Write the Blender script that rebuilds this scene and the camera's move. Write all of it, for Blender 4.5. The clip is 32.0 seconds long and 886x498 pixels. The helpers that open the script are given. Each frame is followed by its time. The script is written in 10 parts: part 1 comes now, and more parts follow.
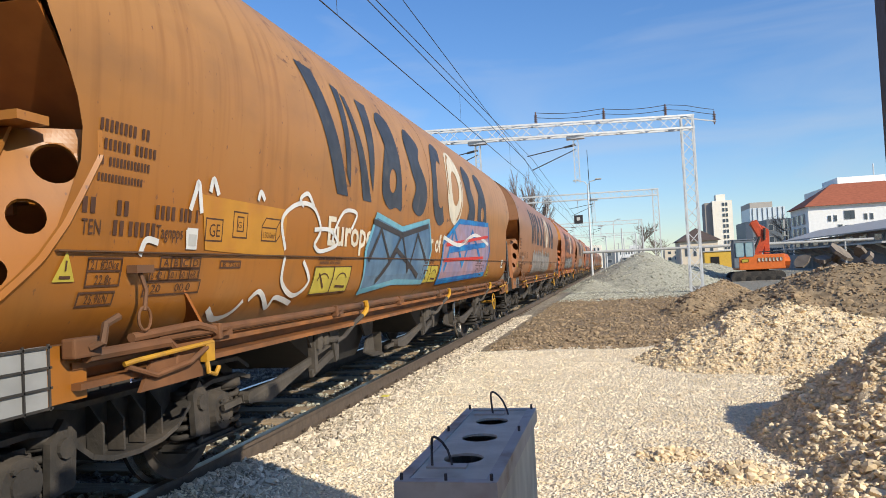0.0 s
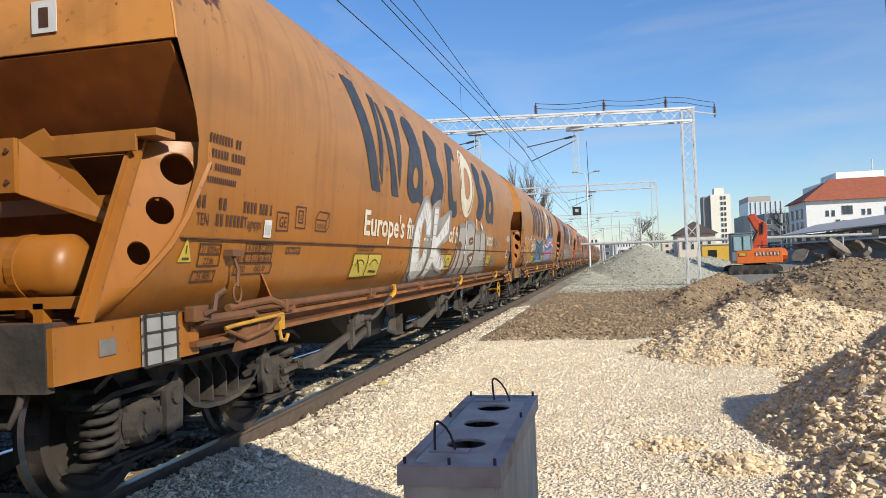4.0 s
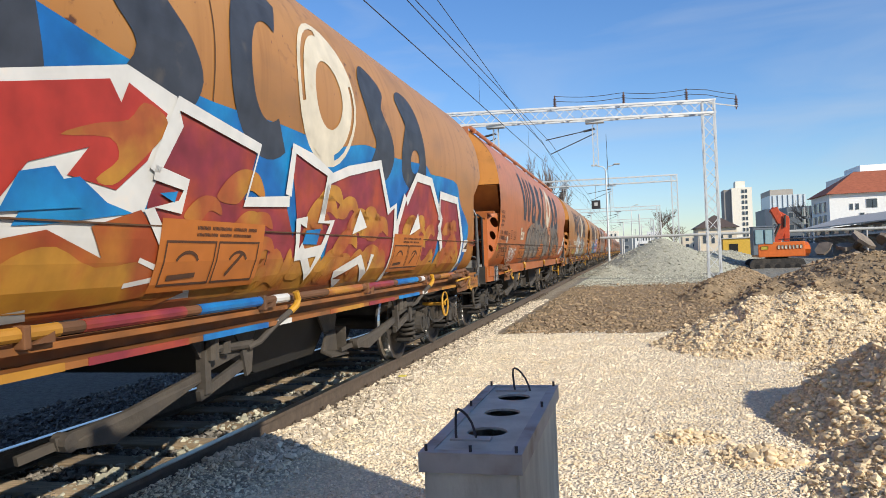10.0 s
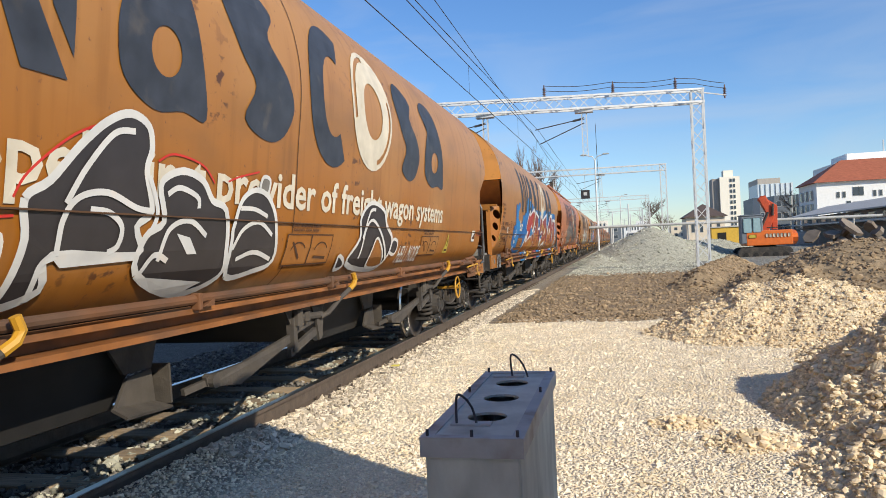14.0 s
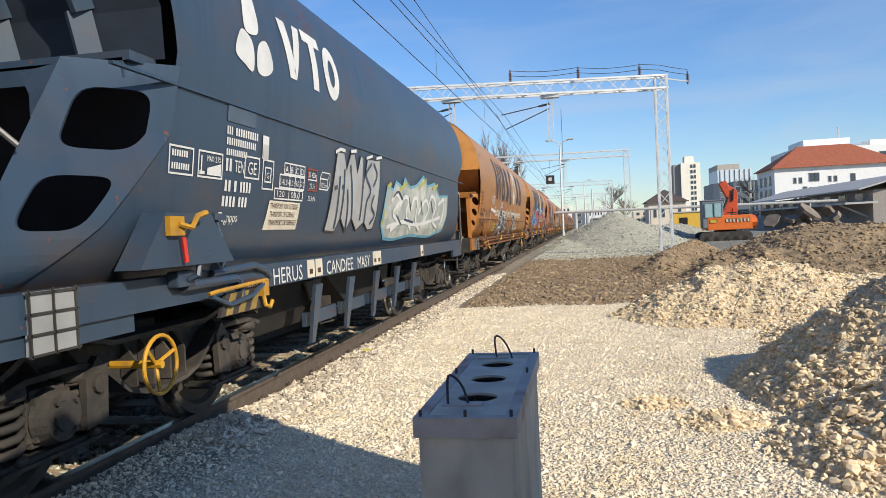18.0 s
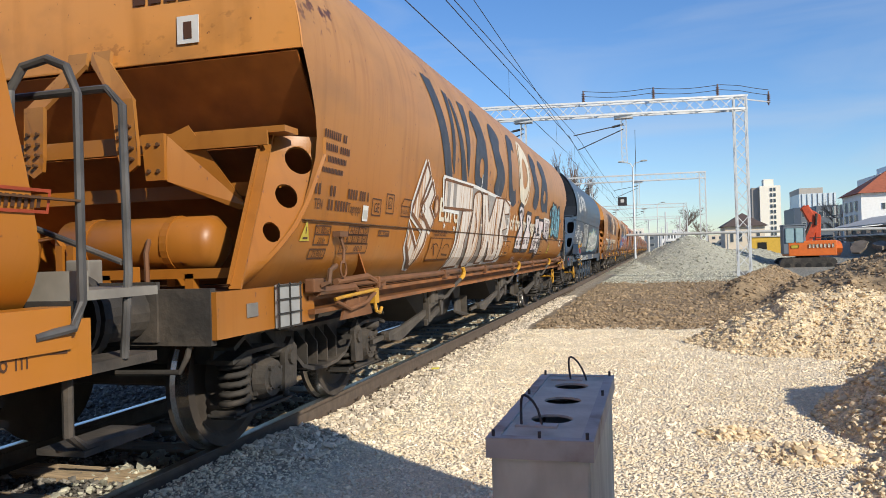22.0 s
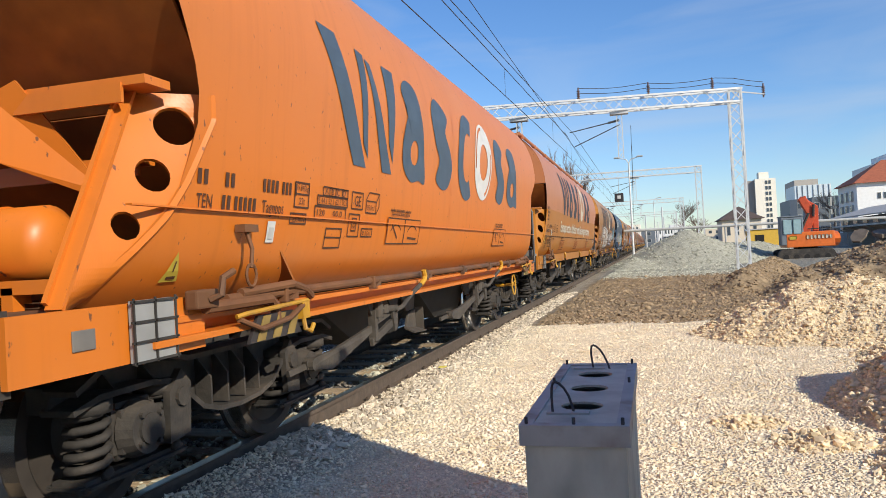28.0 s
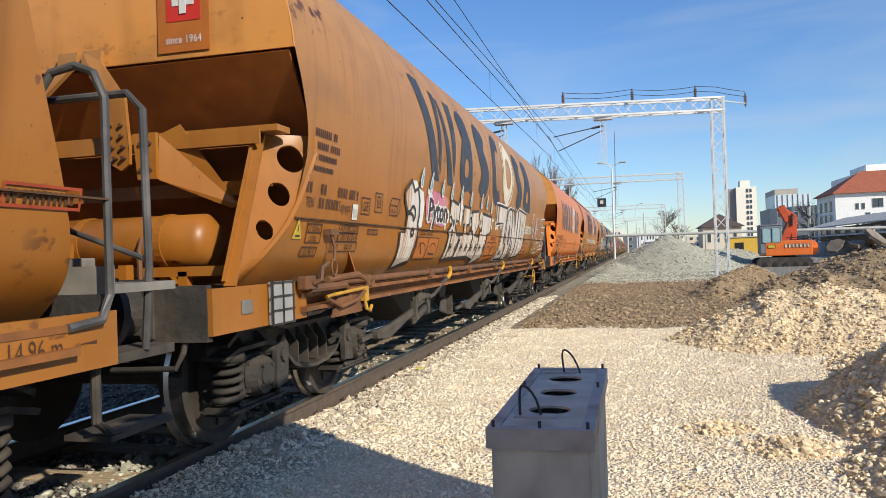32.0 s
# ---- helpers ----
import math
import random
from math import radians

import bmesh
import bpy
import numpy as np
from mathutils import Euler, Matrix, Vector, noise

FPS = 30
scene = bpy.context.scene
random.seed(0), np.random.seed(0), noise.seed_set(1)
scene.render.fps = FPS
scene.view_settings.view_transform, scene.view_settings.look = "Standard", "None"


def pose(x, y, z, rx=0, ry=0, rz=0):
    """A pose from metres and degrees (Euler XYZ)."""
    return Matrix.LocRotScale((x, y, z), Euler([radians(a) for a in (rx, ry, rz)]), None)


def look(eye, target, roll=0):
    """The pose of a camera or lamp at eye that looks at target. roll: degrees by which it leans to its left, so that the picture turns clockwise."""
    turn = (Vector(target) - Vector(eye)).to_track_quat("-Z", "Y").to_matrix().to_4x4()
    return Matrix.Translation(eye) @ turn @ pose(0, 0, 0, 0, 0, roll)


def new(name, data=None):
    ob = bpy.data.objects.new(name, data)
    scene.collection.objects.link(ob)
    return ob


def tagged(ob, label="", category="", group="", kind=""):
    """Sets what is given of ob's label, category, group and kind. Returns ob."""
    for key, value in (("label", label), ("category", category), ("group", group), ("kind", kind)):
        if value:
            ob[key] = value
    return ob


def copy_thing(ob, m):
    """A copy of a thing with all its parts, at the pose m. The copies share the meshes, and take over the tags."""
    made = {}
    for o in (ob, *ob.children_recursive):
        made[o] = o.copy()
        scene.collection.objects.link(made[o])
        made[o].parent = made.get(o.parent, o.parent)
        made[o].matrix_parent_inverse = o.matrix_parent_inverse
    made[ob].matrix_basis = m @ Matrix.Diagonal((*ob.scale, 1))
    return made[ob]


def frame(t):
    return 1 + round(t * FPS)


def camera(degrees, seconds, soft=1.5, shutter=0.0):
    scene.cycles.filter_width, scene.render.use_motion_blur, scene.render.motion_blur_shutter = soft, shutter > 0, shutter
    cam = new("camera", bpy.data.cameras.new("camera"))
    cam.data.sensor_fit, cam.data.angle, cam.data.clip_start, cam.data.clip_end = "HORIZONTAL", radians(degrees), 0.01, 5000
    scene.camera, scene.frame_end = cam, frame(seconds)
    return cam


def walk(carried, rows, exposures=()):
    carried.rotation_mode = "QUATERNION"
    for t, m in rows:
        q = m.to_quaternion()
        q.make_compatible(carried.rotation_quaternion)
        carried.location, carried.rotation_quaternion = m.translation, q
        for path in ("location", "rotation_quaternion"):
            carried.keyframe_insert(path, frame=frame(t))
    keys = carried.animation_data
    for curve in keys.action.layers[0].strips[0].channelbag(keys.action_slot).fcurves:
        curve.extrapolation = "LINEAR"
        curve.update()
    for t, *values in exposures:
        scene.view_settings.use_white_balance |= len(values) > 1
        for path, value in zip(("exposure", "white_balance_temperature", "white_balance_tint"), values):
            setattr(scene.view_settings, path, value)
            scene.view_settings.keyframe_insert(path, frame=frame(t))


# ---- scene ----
cam = camera(61.9, 32.0, soft=0.55)
PATH = [
    (0, (-0.478, 0.094, 1.316), (-0.92, 2.043, 1.379), -2.9),
    (0.5, (-0.474, 0.097, 1.309), (-0.909, 2.048, 1.374), -3.0),
    (1, (-0.473, 0.09, 1.312), (-0.902, 2.043, 1.374), -3.0),
    (1.5, (-0.472, 0.082, 1.314), (-0.899, 2.035, 1.373), -2.9),
    (2, (-0.479, 0.09, 1.31), (-0.902, 2.044, 1.366), -2.7),
    (2.5, (-0.479, 0.09, 1.31), (-0.898, 2.045, 1.362), -2.6),
    (4.5, (-0.507, 0.098, 1.298), (-0.954, 2.047, 1.328), -2.0),
    (5, (-0.502, 0.092, 1.297), (-0.958, 2.039, 1.323), -1.9),
    (5.5, (-0.501, 0.088, 1.3), (-0.966, 2.033, 1.332), -2.0),
    (6, (-0.505, 0.087, 1.304), (-0.981, 2.029, 1.354), -2.2),
    (6.5, (-0.505, 0.081, 1.308), (-0.993, 2.02, 1.37), -2.4),
    (7, (-0.504, 0.077, 1.309), (-0.996, 2.014, 1.38), -2.4),
    (7.5, (-0.503, 0.083, 1.304), (-0.998, 2.019, 1.381), -2.4),
    (8, (-0.509, 0.097, 1.297), (-1.006, 2.033, 1.367), -2.3),
    (8.5, (-0.51, 0.092, 1.295), (-1.01, 2.027, 1.358), -2.4),
    (9, (-0.513, 0.1, 1.284), (-1.009, 2.037, 1.327), -2.4),
    (9.5, (-0.52, 0.108, 1.277), (-1.016, 2.045, 1.31), -2.3),
    (10, (-0.512, 0.099, 1.283), (-0.998, 2.038, 1.305), -2.2),
    (10.5, (-0.51, 0.097, 1.283), (-0.986, 2.04, 1.292), -2.2),
    (11, (-0.536, 0.092, 1.279), (-1.006, 2.036, 1.28), -1.9),
    (11.5, (-0.549, 0.078, 1.278), (-1.026, 2.021, 1.285), -1.9),
    (12, (-0.55, 0.061, 1.28), (-1.031, 2.002, 1.292), -1.9),
    (12.5, (-0.544, 0.07, 1.282), (-1.026, 2.011, 1.299), -2.0),
    (13, (-0.545, 0.085, 1.276), (-1.019, 2.028, 1.289), -2.1),
    (13.5, (-0.542, 0.09, 1.272), (-1.01, 2.035, 1.275), -2.5),
    (14, (-0.541, 0.095, 1.269), (-1.001, 2.041, 1.265), -2.6),
    (14.5, (-0.54, 0.082, 1.27), (-0.991, 2.03, 1.256), -2.6),
    (15, (-0.557, 0.083, 1.266), (-0.987, 2.036, 1.243), -2.7),
    (15.5, (-0.595, 0.046, 1.259), (-1.003, 2.004, 1.227), -2.7),
    (17.5, (-0.597, 0.087, 1.259), (-0.956, 2.054, 1.208), -2.6),
    (18, (-0.62, 0.091, 1.258), (-0.989, 2.057, 1.21), -2.7),
    (18.5, (-0.644, 0.097, 1.259), (-1.041, 2.057, 1.215), -2.4),
    (19, (-0.642, 0.075, 1.259), (-1.065, 2.029, 1.214), -2.0),
    (19.5, (-0.648, 0.079, 1.251), (-1.128, 2.02, 1.21), -2.1),
    (20, (-0.654, 0.069, 1.251), (-1.17, 2.001, 1.223), -2.0),
    (20.5, (-0.64, 0.064, 1.246), (-1.174, 1.991, 1.224), -1.8),
    (21, (-0.637, 0.06, 1.249), (-1.175, 1.987, 1.231), -1.7),
    (21.5, (-0.64, 0.077, 1.246), (-1.184, 2.002, 1.225), -1.7),
    (22, (-0.646, 0.105, 1.248), (-1.193, 2.028, 1.261), -1.6),
    (22.5, (-0.725, 0.079, 1.244), (-1.277, 2.001, 1.287), -1.6),
    (23, (-0.851, 0.07, 1.226), (-1.396, 1.994, 1.254), -2.0),
    (23.5, (-0.926, 0.085, 1.219), (-1.454, 2.014, 1.237), -1.9),
    (24, (-1.003, 0.088, 1.237), (-1.516, 2.021, 1.258), -0.1),
    (24.5, (-1.016, 0.119, 1.228), (-1.516, 2.056, 1.253), 0.8),
    (26.5, (-0.703, 0.116, 1.208), (-1.23, 2.045, 1.209), -1.6),
    (27, (-0.703, 0.114, 1.214), (-1.242, 2.039, 1.216), -2.4),
    (27.5, (-0.723, 0.11, 1.217), (-1.264, 2.036, 1.222), -2.7),
    (28, (-0.734, 0.112, 1.212), (-1.274, 2.038, 1.228), -3.1),
    (28.5, (-0.767, 0.091, 1.215), (-1.309, 2.016, 1.233), -3.2),
    (29, (-0.82, 0.06, 1.213), (-1.357, 1.986, 1.228), -3.0),
    (29.5, (-0.865, 0.03, 1.21), (-1.385, 1.961, 1.223), -2.9),
    (30, (-0.843, 0.039, 1.207), (-1.347, 1.975, 1.223), -2.8),
    (30.5, (-0.769, 0.071, 1.216), (-1.259, 2.01, 1.233), -2.4),
    (31, (-0.727, 0.098, 1.212), (-1.213, 2.037, 1.229), -2.1),
    (31.5, (-0.71, 0.091, 1.215), (-1.202, 2.03, 1.231), -1.9),
    (32, (-0.699, 0.102, 1.217), (-1.194, 2.04, 1.234), -1.9),
]
walk(cam, [(t, look(eye, target, roll)) for t, eye, target, roll in PATH], [(0, 0.27), (32, 0.27)])

# ---- light ----
SUN_EL, SUN_AZ = 30.0, 124.8
world = bpy.data.worlds.new("world")
scene.world = world
world.use_nodes = True
wn = world.node_tree
sky = wn.nodes.new("ShaderNodeTexSky")
sky.sky_type, sky.sun_disc = "NISHITA", False
sky.sun_elevation, sky.sun_rotation = radians(SUN_EL), radians(SUN_AZ)
sky.air_density, sky.dust_density, sky.ozone_density = 1.0, 0.2, 2.0
wn.nodes["Background"].inputs[1].default_value = 0.142
tone = wn.nodes.new("ShaderNodeHueSaturation")
tone.inputs["Saturation"].default_value = 1.12
wn.links.new(sky.outputs[0], tone.inputs["Color"])
tint = wn.nodes.new("ShaderNodeMix")
tint.data_type, tint.blend_type = "RGBA", "MULTIPLY"
tint.inputs["Factor"].default_value = 1.0
wn.links.new(tone.outputs[0], tint.inputs["A"])
# thin high cloud
place_ = wn.nodes.new("ShaderNodeTexCoord")
flat_ = wn.nodes.new("ShaderNodeMapping")
flat_.inputs["Scale"].default_value = (1.4, 1.4, 7.0)
wisp = wn.nodes.new("ShaderNodeTexNoise")
wisp.inputs["Scale"].default_value, wisp.inputs["Detail"].default_value, wisp.inputs["Distortion"].default_value = 1.6, 7, 0.8
veil = wn.nodes.new("ShaderNodeMapRange")
veil.inputs["From Min"].default_value, veil.inputs["From Max"].default_value, veil.inputs["To Max"].default_value = 0.46, 0.85, 0.55
cloud = wn.nodes.new("ShaderNodeMix")
cloud.data_type = "RGBA"
cloud.inputs["B"].default_value = (3.4, 3.8, 4.4, 1)
wn.links.new(place_.outputs["Generated"], flat_.inputs[0])
# the air is a little deeper in tone towards the horizon
height_ = wn.nodes.new("ShaderNodeSeparateXYZ")
wn.links.new(place_.outputs["Generated"], height_.inputs[0])
air = wn.nodes.new("ShaderNodeValToRGB")
air.color_ramp.elements[0].position, air.color_ramp.elements[0].color = 0.0, (0.64, 0.71, 0.84, 1)
air.color_ramp.elements[1].position, air.color_ramp.elements[1].color = 0.45, (0.60, 0.78, 1.0, 1)
wn.links.new(height_.outputs["Z"], air.inputs[0])
wn.links.new(air.outputs[0], tint.inputs["B"])
wn.links.new(flat_.outputs[0], wisp.inputs["Vector"])
wn.links.new(wisp.outputs["Fac"], veil.inputs[0])
wn.links.new(veil.outputs[0], cloud.inputs["Factor"])
wn.links.new(tint.outputs["Result"], cloud.inputs["A"])
wn.links.new(cloud.outputs["Result"], wn.nodes["Background"].inputs[0])
sun = new("sun", bpy.data.lights.new("sun", "SUN"))
sun.data.energy, sun.data.angle, sun.data.color = 4.6, radians(0.53), (1.0, 0.92, 0.775)
az, el = radians(SUN_AZ), radians(SUN_EL)
sun.matrix_world = look((30 * math.sin(az) * math.cos(el), 30 * math.cos(az) * math.cos(el), 30 * math.sin(el)), (0, 0, 0))

# ---- materials ----
MATS = {}


def mat(name, colour, rough=0.6, metal=0.0, var=0.15, scale=6.0, bump=0.0, stretch=(1, 1, 1), second=None,
        mix_scale=1.2, mix_low=0.45, mix_high=0.65, island=0.0, spec=0.4, bump_scale=None, object_random=0.0):
    """A procedural surface: base colour with grain at two scales, an optional second colour in patches, and fine relief."""
    if name in MATS:
        return MATS[name]
    m = bpy.data.materials.new(name)
    m.use_nodes = True
    nt = m.node_tree
    b = nt.nodes["Principled BSDF"]
    b.inputs["Roughness"].default_value, b.inputs["Metallic"].default_value = rough, metal
    b.inputs["Specular IOR Level"].default_value = spec
    tc = nt.nodes.new("ShaderNodeTexCoord")
    mp = nt.nodes.new("ShaderNodeMapping")
    mp.inputs["Scale"].default_value = stretch
    nt.links.new(tc.outputs["Object"], mp.inputs[0])
    grain = nt.nodes.new("ShaderNodeTexNoise")
    grain.inputs["Scale"].default_value, grain.inputs["Detail"].default_value = scale, 6
    nt.links.new(mp.outputs[0], grain.inputs["Vector"])
    rng = nt.nodes.new("ShaderNodeMapRange")
    rng.inputs["From Min"].default_value, rng.inputs["From Max"].default_value = 0.25, 0.75
    rng.inputs["To Min"].default_value, rng.inputs["To Max"].default_value = 1 - var, 1 + var
    nt.links.new(grain.outputs["Fac"], rng.inputs[0])
    hsv = nt.nodes.new("ShaderNodeHueSaturation")
    hsv.inputs["Color"].default_value = (*colour, 1)
    nt.links.new(rng.outputs[0], hsv.inputs["Value"])
    if second:
        big = nt.nodes.new("ShaderNodeTexNoise")
        big.inputs["Scale"].default_value, big.inputs["Detail"].default_value = mix_scale, 8
        nt.links.new(mp.outputs[0], big.inputs["Vector"])
        r2 = nt.nodes.new("ShaderNodeMapRange")
        r2.inputs["From Min"].default_value, r2.inputs["From Max"].default_value = mix_low, mix_high
        nt.links.new(big.outputs["Fac"], r2.inputs[0])
        mx = nt.nodes.new("ShaderNodeMix")
        mx.data_type = "RGBA"
        mx.inputs["A"].default_value, mx.inputs["B"].default_value = (*colour, 1), (*second, 1)
        nt.links.new(r2.outputs[0], mx.inputs["Factor"])
        nt.links.new(mx.outputs["Result"], hsv.inputs["Color"])
    out = hsv.outputs[0]
    if island or object_random:
        geo = nt.nodes.new("ShaderNodeNewGeometry" if island else "ShaderNodeObjectInfo")
        r3 = nt.nodes.new("ShaderNodeMapRange")
        k = island or object_random
        r3.inputs["To Min"].default_value, r3.inputs["To Max"].default_value = 1 - k, 1 + k
        nt.links.new(geo.outputs["Random Per Island" if island else "Random"], r3.inputs[0])
        h2 = nt.nodes.new("ShaderNodeHueSaturation")
        nt.links.new(out, h2.inputs["Color"])
        nt.links.new(r3.outputs[0], h2.inputs["Value"])
        out = h2.outputs[0]
    nt.links.new(out, b.inputs["Base Color"])
    if bump:
        bt = nt.nodes.new("ShaderNodeTexNoise")
        bt.inputs["Scale"].default_value, bt.inputs["Detail"].default_value = bump_scale or scale * 4, 5
        nt.links.new(mp.outputs[0], bt.inputs["Vector"])
        bp = nt.nodes.new("ShaderNodeBump")
        bp.inputs["Strength"].default_value, bp.inputs["Distance"].default_value = min(1, bump), 0.02
        nt.links.new(bt.outputs["Fac"], bp.inputs["Height"])
        nt.links.new(bp.outputs[0], b.inputs["Normal"])
    MATS[name] = m
    return m


def paint(name, base, dusty, rust=(0.16, 0.06, 0.025), upper_tone=0.5, worn=1.0, fade=(1.7, 3.0)):
    """Weathered wagon paint: dusty chalk patches, a paler top, streaks running down and rust specks."""
    m = bpy.data.materials.new(name)
    m.use_nodes = True
    nt = m.node_tree
    b = nt.nodes["Principled BSDF"]
    b.inputs["Roughness"].default_value, b.inputs["Specular IOR Level"].default_value = 0.42, 0.45
    tc = nt.nodes.new("ShaderNodeTexCoord")

    def noise_of(scale, stretch, lo, hi, detail=6):
        mp = nt.nodes.new("ShaderNodeMapping")
        mp.inputs["Scale"].default_value = stretch
        nt.links.new(tc.outputs["Object"], mp.inputs[0])
        n = nt.nodes.new("ShaderNodeTexNoise")
        n.inputs["Scale"].default_value, n.inputs["Detail"].default_value = scale, detail
        nt.links.new(mp.outputs[0], n.inputs["Vector"])
        r = nt.nodes.new("ShaderNodeMapRange")
        r.inputs["From Min"].default_value, r.inputs["From Max"].default_value = lo, hi
        nt.links.new(n.outputs["Fac"], r.inputs[0])
        return r.outputs[0]

    def blend(fac, a, c):
        mx = nt.nodes.new("ShaderNodeMix")
        mx.data_type = "RGBA"
        nt.links.new(fac, mx.inputs["Factor"])
        for key, v in (("A", a), ("B", c)):
            if isinstance(v, tuple):
                mx.inputs[key].default_value = (*v, 1)
            else:
                nt.links.new(v, mx.inputs[key])
        return mx.outputs["Result"]

    # paler towards the roof: bleached chalk plus sky reflection put into the colour
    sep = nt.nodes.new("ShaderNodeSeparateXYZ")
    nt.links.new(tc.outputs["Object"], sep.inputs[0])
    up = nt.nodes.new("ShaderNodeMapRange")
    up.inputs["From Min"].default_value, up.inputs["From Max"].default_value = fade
    up.inputs["To Max"].default_value = upper_tone
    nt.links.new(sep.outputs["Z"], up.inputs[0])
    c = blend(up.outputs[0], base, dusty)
    c = blend(noise_of(0.8, (1, 1, 1), 0.5, 0.95), c, dusty)
    streak = nt.nodes.new("ShaderNodeMath")
    streak.operation = "MULTIPLY"
    streak.inputs[1].default_value = 0.6 * (0.4 + 0.6 * worn)
    nt.links.new(noise_of(5, (1, 2.2, 0.12), 0.52, 0.8), streak.inputs[0])
    c = blend(streak.outputs[0], c, tuple(v * 0.6 for v in base))
    c = blend(noise_of(26, (1, 1, 0.7), 0.69, 0.74, 3), c, rust)
    grime = nt.nodes.new("ShaderNodeMath")
    grime.operation = "MULTIPLY"
    grime.inputs[1].default_value = 0.42 * worn
    nt.links.new(noise_of(1.7, (1, 0.7, 1.3), 0.5, 0.75, 9), grime.inputs[0])
    c = blend(grime.outputs[0], c, (0.11, 0.062, 0.026))
    # scuffed patches: scratches that show only here and there
    scuff = nt.nodes.new("ShaderNodeMath")
    scuff.operation = "MULTIPLY"
    nt.links.new(noise_of(9, (1, 1, 1.6), 0.58, 0.64, 10), scuff.inputs[0])
    nt.links.new(noise_of(0.9, (1, 1, 1), 0.56, 0.68, 2), scuff.inputs[1])
    if worn > 0.5:
        c = blend(scuff.outputs[0], c, tuple(v * 0.55 for v in rust))
    nt.links.new(c, b.inputs["Base Color"])
    bp = nt.nodes.new("ShaderNodeBump")
    bp.inputs["Strength"].default_value, bp.inputs["Distance"].default_value = 0.12, 0.02
    nt.links.new(noise_of(3.0, (1, 0.5, 1), 0, 1, 2), bp.inputs["Height"])
    nt.links.new(bp.outputs[0], b.inputs["Normal"])
    MATS[name] = m
    return m


ORANGE = paint("paint_orange", (0.295, 0.106, 0.012), (0.40, 0.208, 0.068), upper_tone=0.8)
SALMON = paint("paint_salmon", (0.35, 0.096, 0.018), (0.45, 0.168, 0.072), upper_tone=0.85)
FRESH = paint("paint_fresh", (0.57, 0.155, 0.014), (0.53, 0.19, 0.055), upper_tone=0.6, worn=0.15)
NAVY = paint("paint_navy", (0.030, 0.050, 0.078), (0.045, 0.070, 0.10), upper_tone=0.6)
SLOPE = mat("paint_slope_orange", (0.36, 0.115, 0.02), 0.55, var=0.2, second=(0.22, 0.07, 0.018))
STEEL = mat("bogie_steel", (0.035, 0.031, 0.027), 0.8, var=0.3, second=(0.065, 0.053, 0.042), mix_scale=3, bump=0.3)
RAILGREY = mat("worn_grey_pipe", (0.065, 0.062, 0.06), 0.45, 0.2, var=0.3, second=(0.12, 0.115, 0.11), mix_scale=4)
DARK = mat("underframe_black", (0.012, 0.011, 0.010), 0.8, var=0.3)
PIPE = mat("pipe_brown", (0.155, 0.066, 0.026), 0.75, var=0.3, second=(0.09, 0.048, 0.026), mix_scale=3)
WHEEL = mat("wheel_rust", (0.045, 0.037, 0.031), 0.7, var=0.3)
TREAD = mat("wheel_tread", (0.55, 0.53, 0.5), 0.25, 1.0, var=0.1)
YELLOW = mat("yellow_paint", (0.46, 0.235, 0.018), 0.5, var=0.2, second=(0.30, 0.15, 0.03), mix_scale=7, mix_low=0.5, mix_high=0.7)
INK = mat("dark_blue_lettering", (0.035, 0.04, 0.052), 0.55, var=0.35, second=(0.09, 0.08, 0.07), mix_scale=5, mix_low=0.6, mix_high=0.8)
CREAM = mat("cream_lettering", (0.55, 0.49, 0.38), 0.55, var=0.15, second=(0.5, 0.4, 0.25), mix_scale=5, mix_low=0.6, mix_high=0.8)
STENCIL = mat("stencil_ink", (0.07, 0.03, 0.015), 0.6, var=0.2)
WHITE = mat("white_spray", (0.56, 0.55, 0.52), 0.5, var=0.12, second=(0.6, 0.5, 0.4), mix_scale=6, mix_low=0.6, mix_high=0.85)
SILVER = mat("silver_spray", (0.25, 0.245, 0.23), 0.4, 0.1, var=0.25, second=(0.18, 0.165, 0.14), mix_scale=3)
BLACKSPRAY = mat("black_spray", (0.035, 0.03, 0.03), 0.5, var=0.2)
BLUE = mat("blue_spray", (0.007, 0.10, 0.31), 0.5, var=0.25, second=(0.010, 0.19, 0.42), mix_scale=1.6, mix_low=0.42, mix_high=0.62)
SOLE = mat("rusty_sole_bar", (0.25, 0.092, 0.022), 0.6, var=0.3, scale=5, second=(0.15, 0.065, 0.026), mix_scale=2.2, mix_low=0.42, mix_high=0.62)
CYAN = mat("cyan_spray", (0.12, 0.31, 0.39), 0.5, var=0.2, second=(0.17, 0.27, 0.27), mix_scale=5, mix_low=0.55, mix_high=0.75)
MAROON = mat("maroon_spray", (0.19, 0.025, 0.035), 0.5, var=0.3, second=(0.3, 0.05, 0.02), mix_scale=2)
FLAME = mat("ochre_spray", (0.38, 0.18, 0.025), 0.5, var=0.25, second=(0.28, 0.07, 0.02), mix_scale=2.5, mix_low=0.4, mix_high=0.62)
PINK = mat("pink_spray", (0.42, 0.34, 0.31), 0.5, var=0.25, second=(0.45, 0.26, 0.22), mix_scale=2)
BOOM = mat("boom_red", (0.42, 0.06, 0.018), 0.5, var=0.2)
PATCH = mat("cleaned_orange", (0.42, 0.19, 0.02), 0.45, var=0.1, second=(0.38, 0.15, 0.02), mix_scale=2)
SLATEBLUE = mat("slate_blue_spray", (0.06, 0.12, 0.2), 0.5, var=0.25, second=(0.10, 0.17, 0.24), mix_scale=2)
MAUVE = mat("mauve_spray", (0.30, 0.19, 0.22), 0.5, var=0.25, second=(0.16, 0.17, 0.30), mix_scale=1.5)
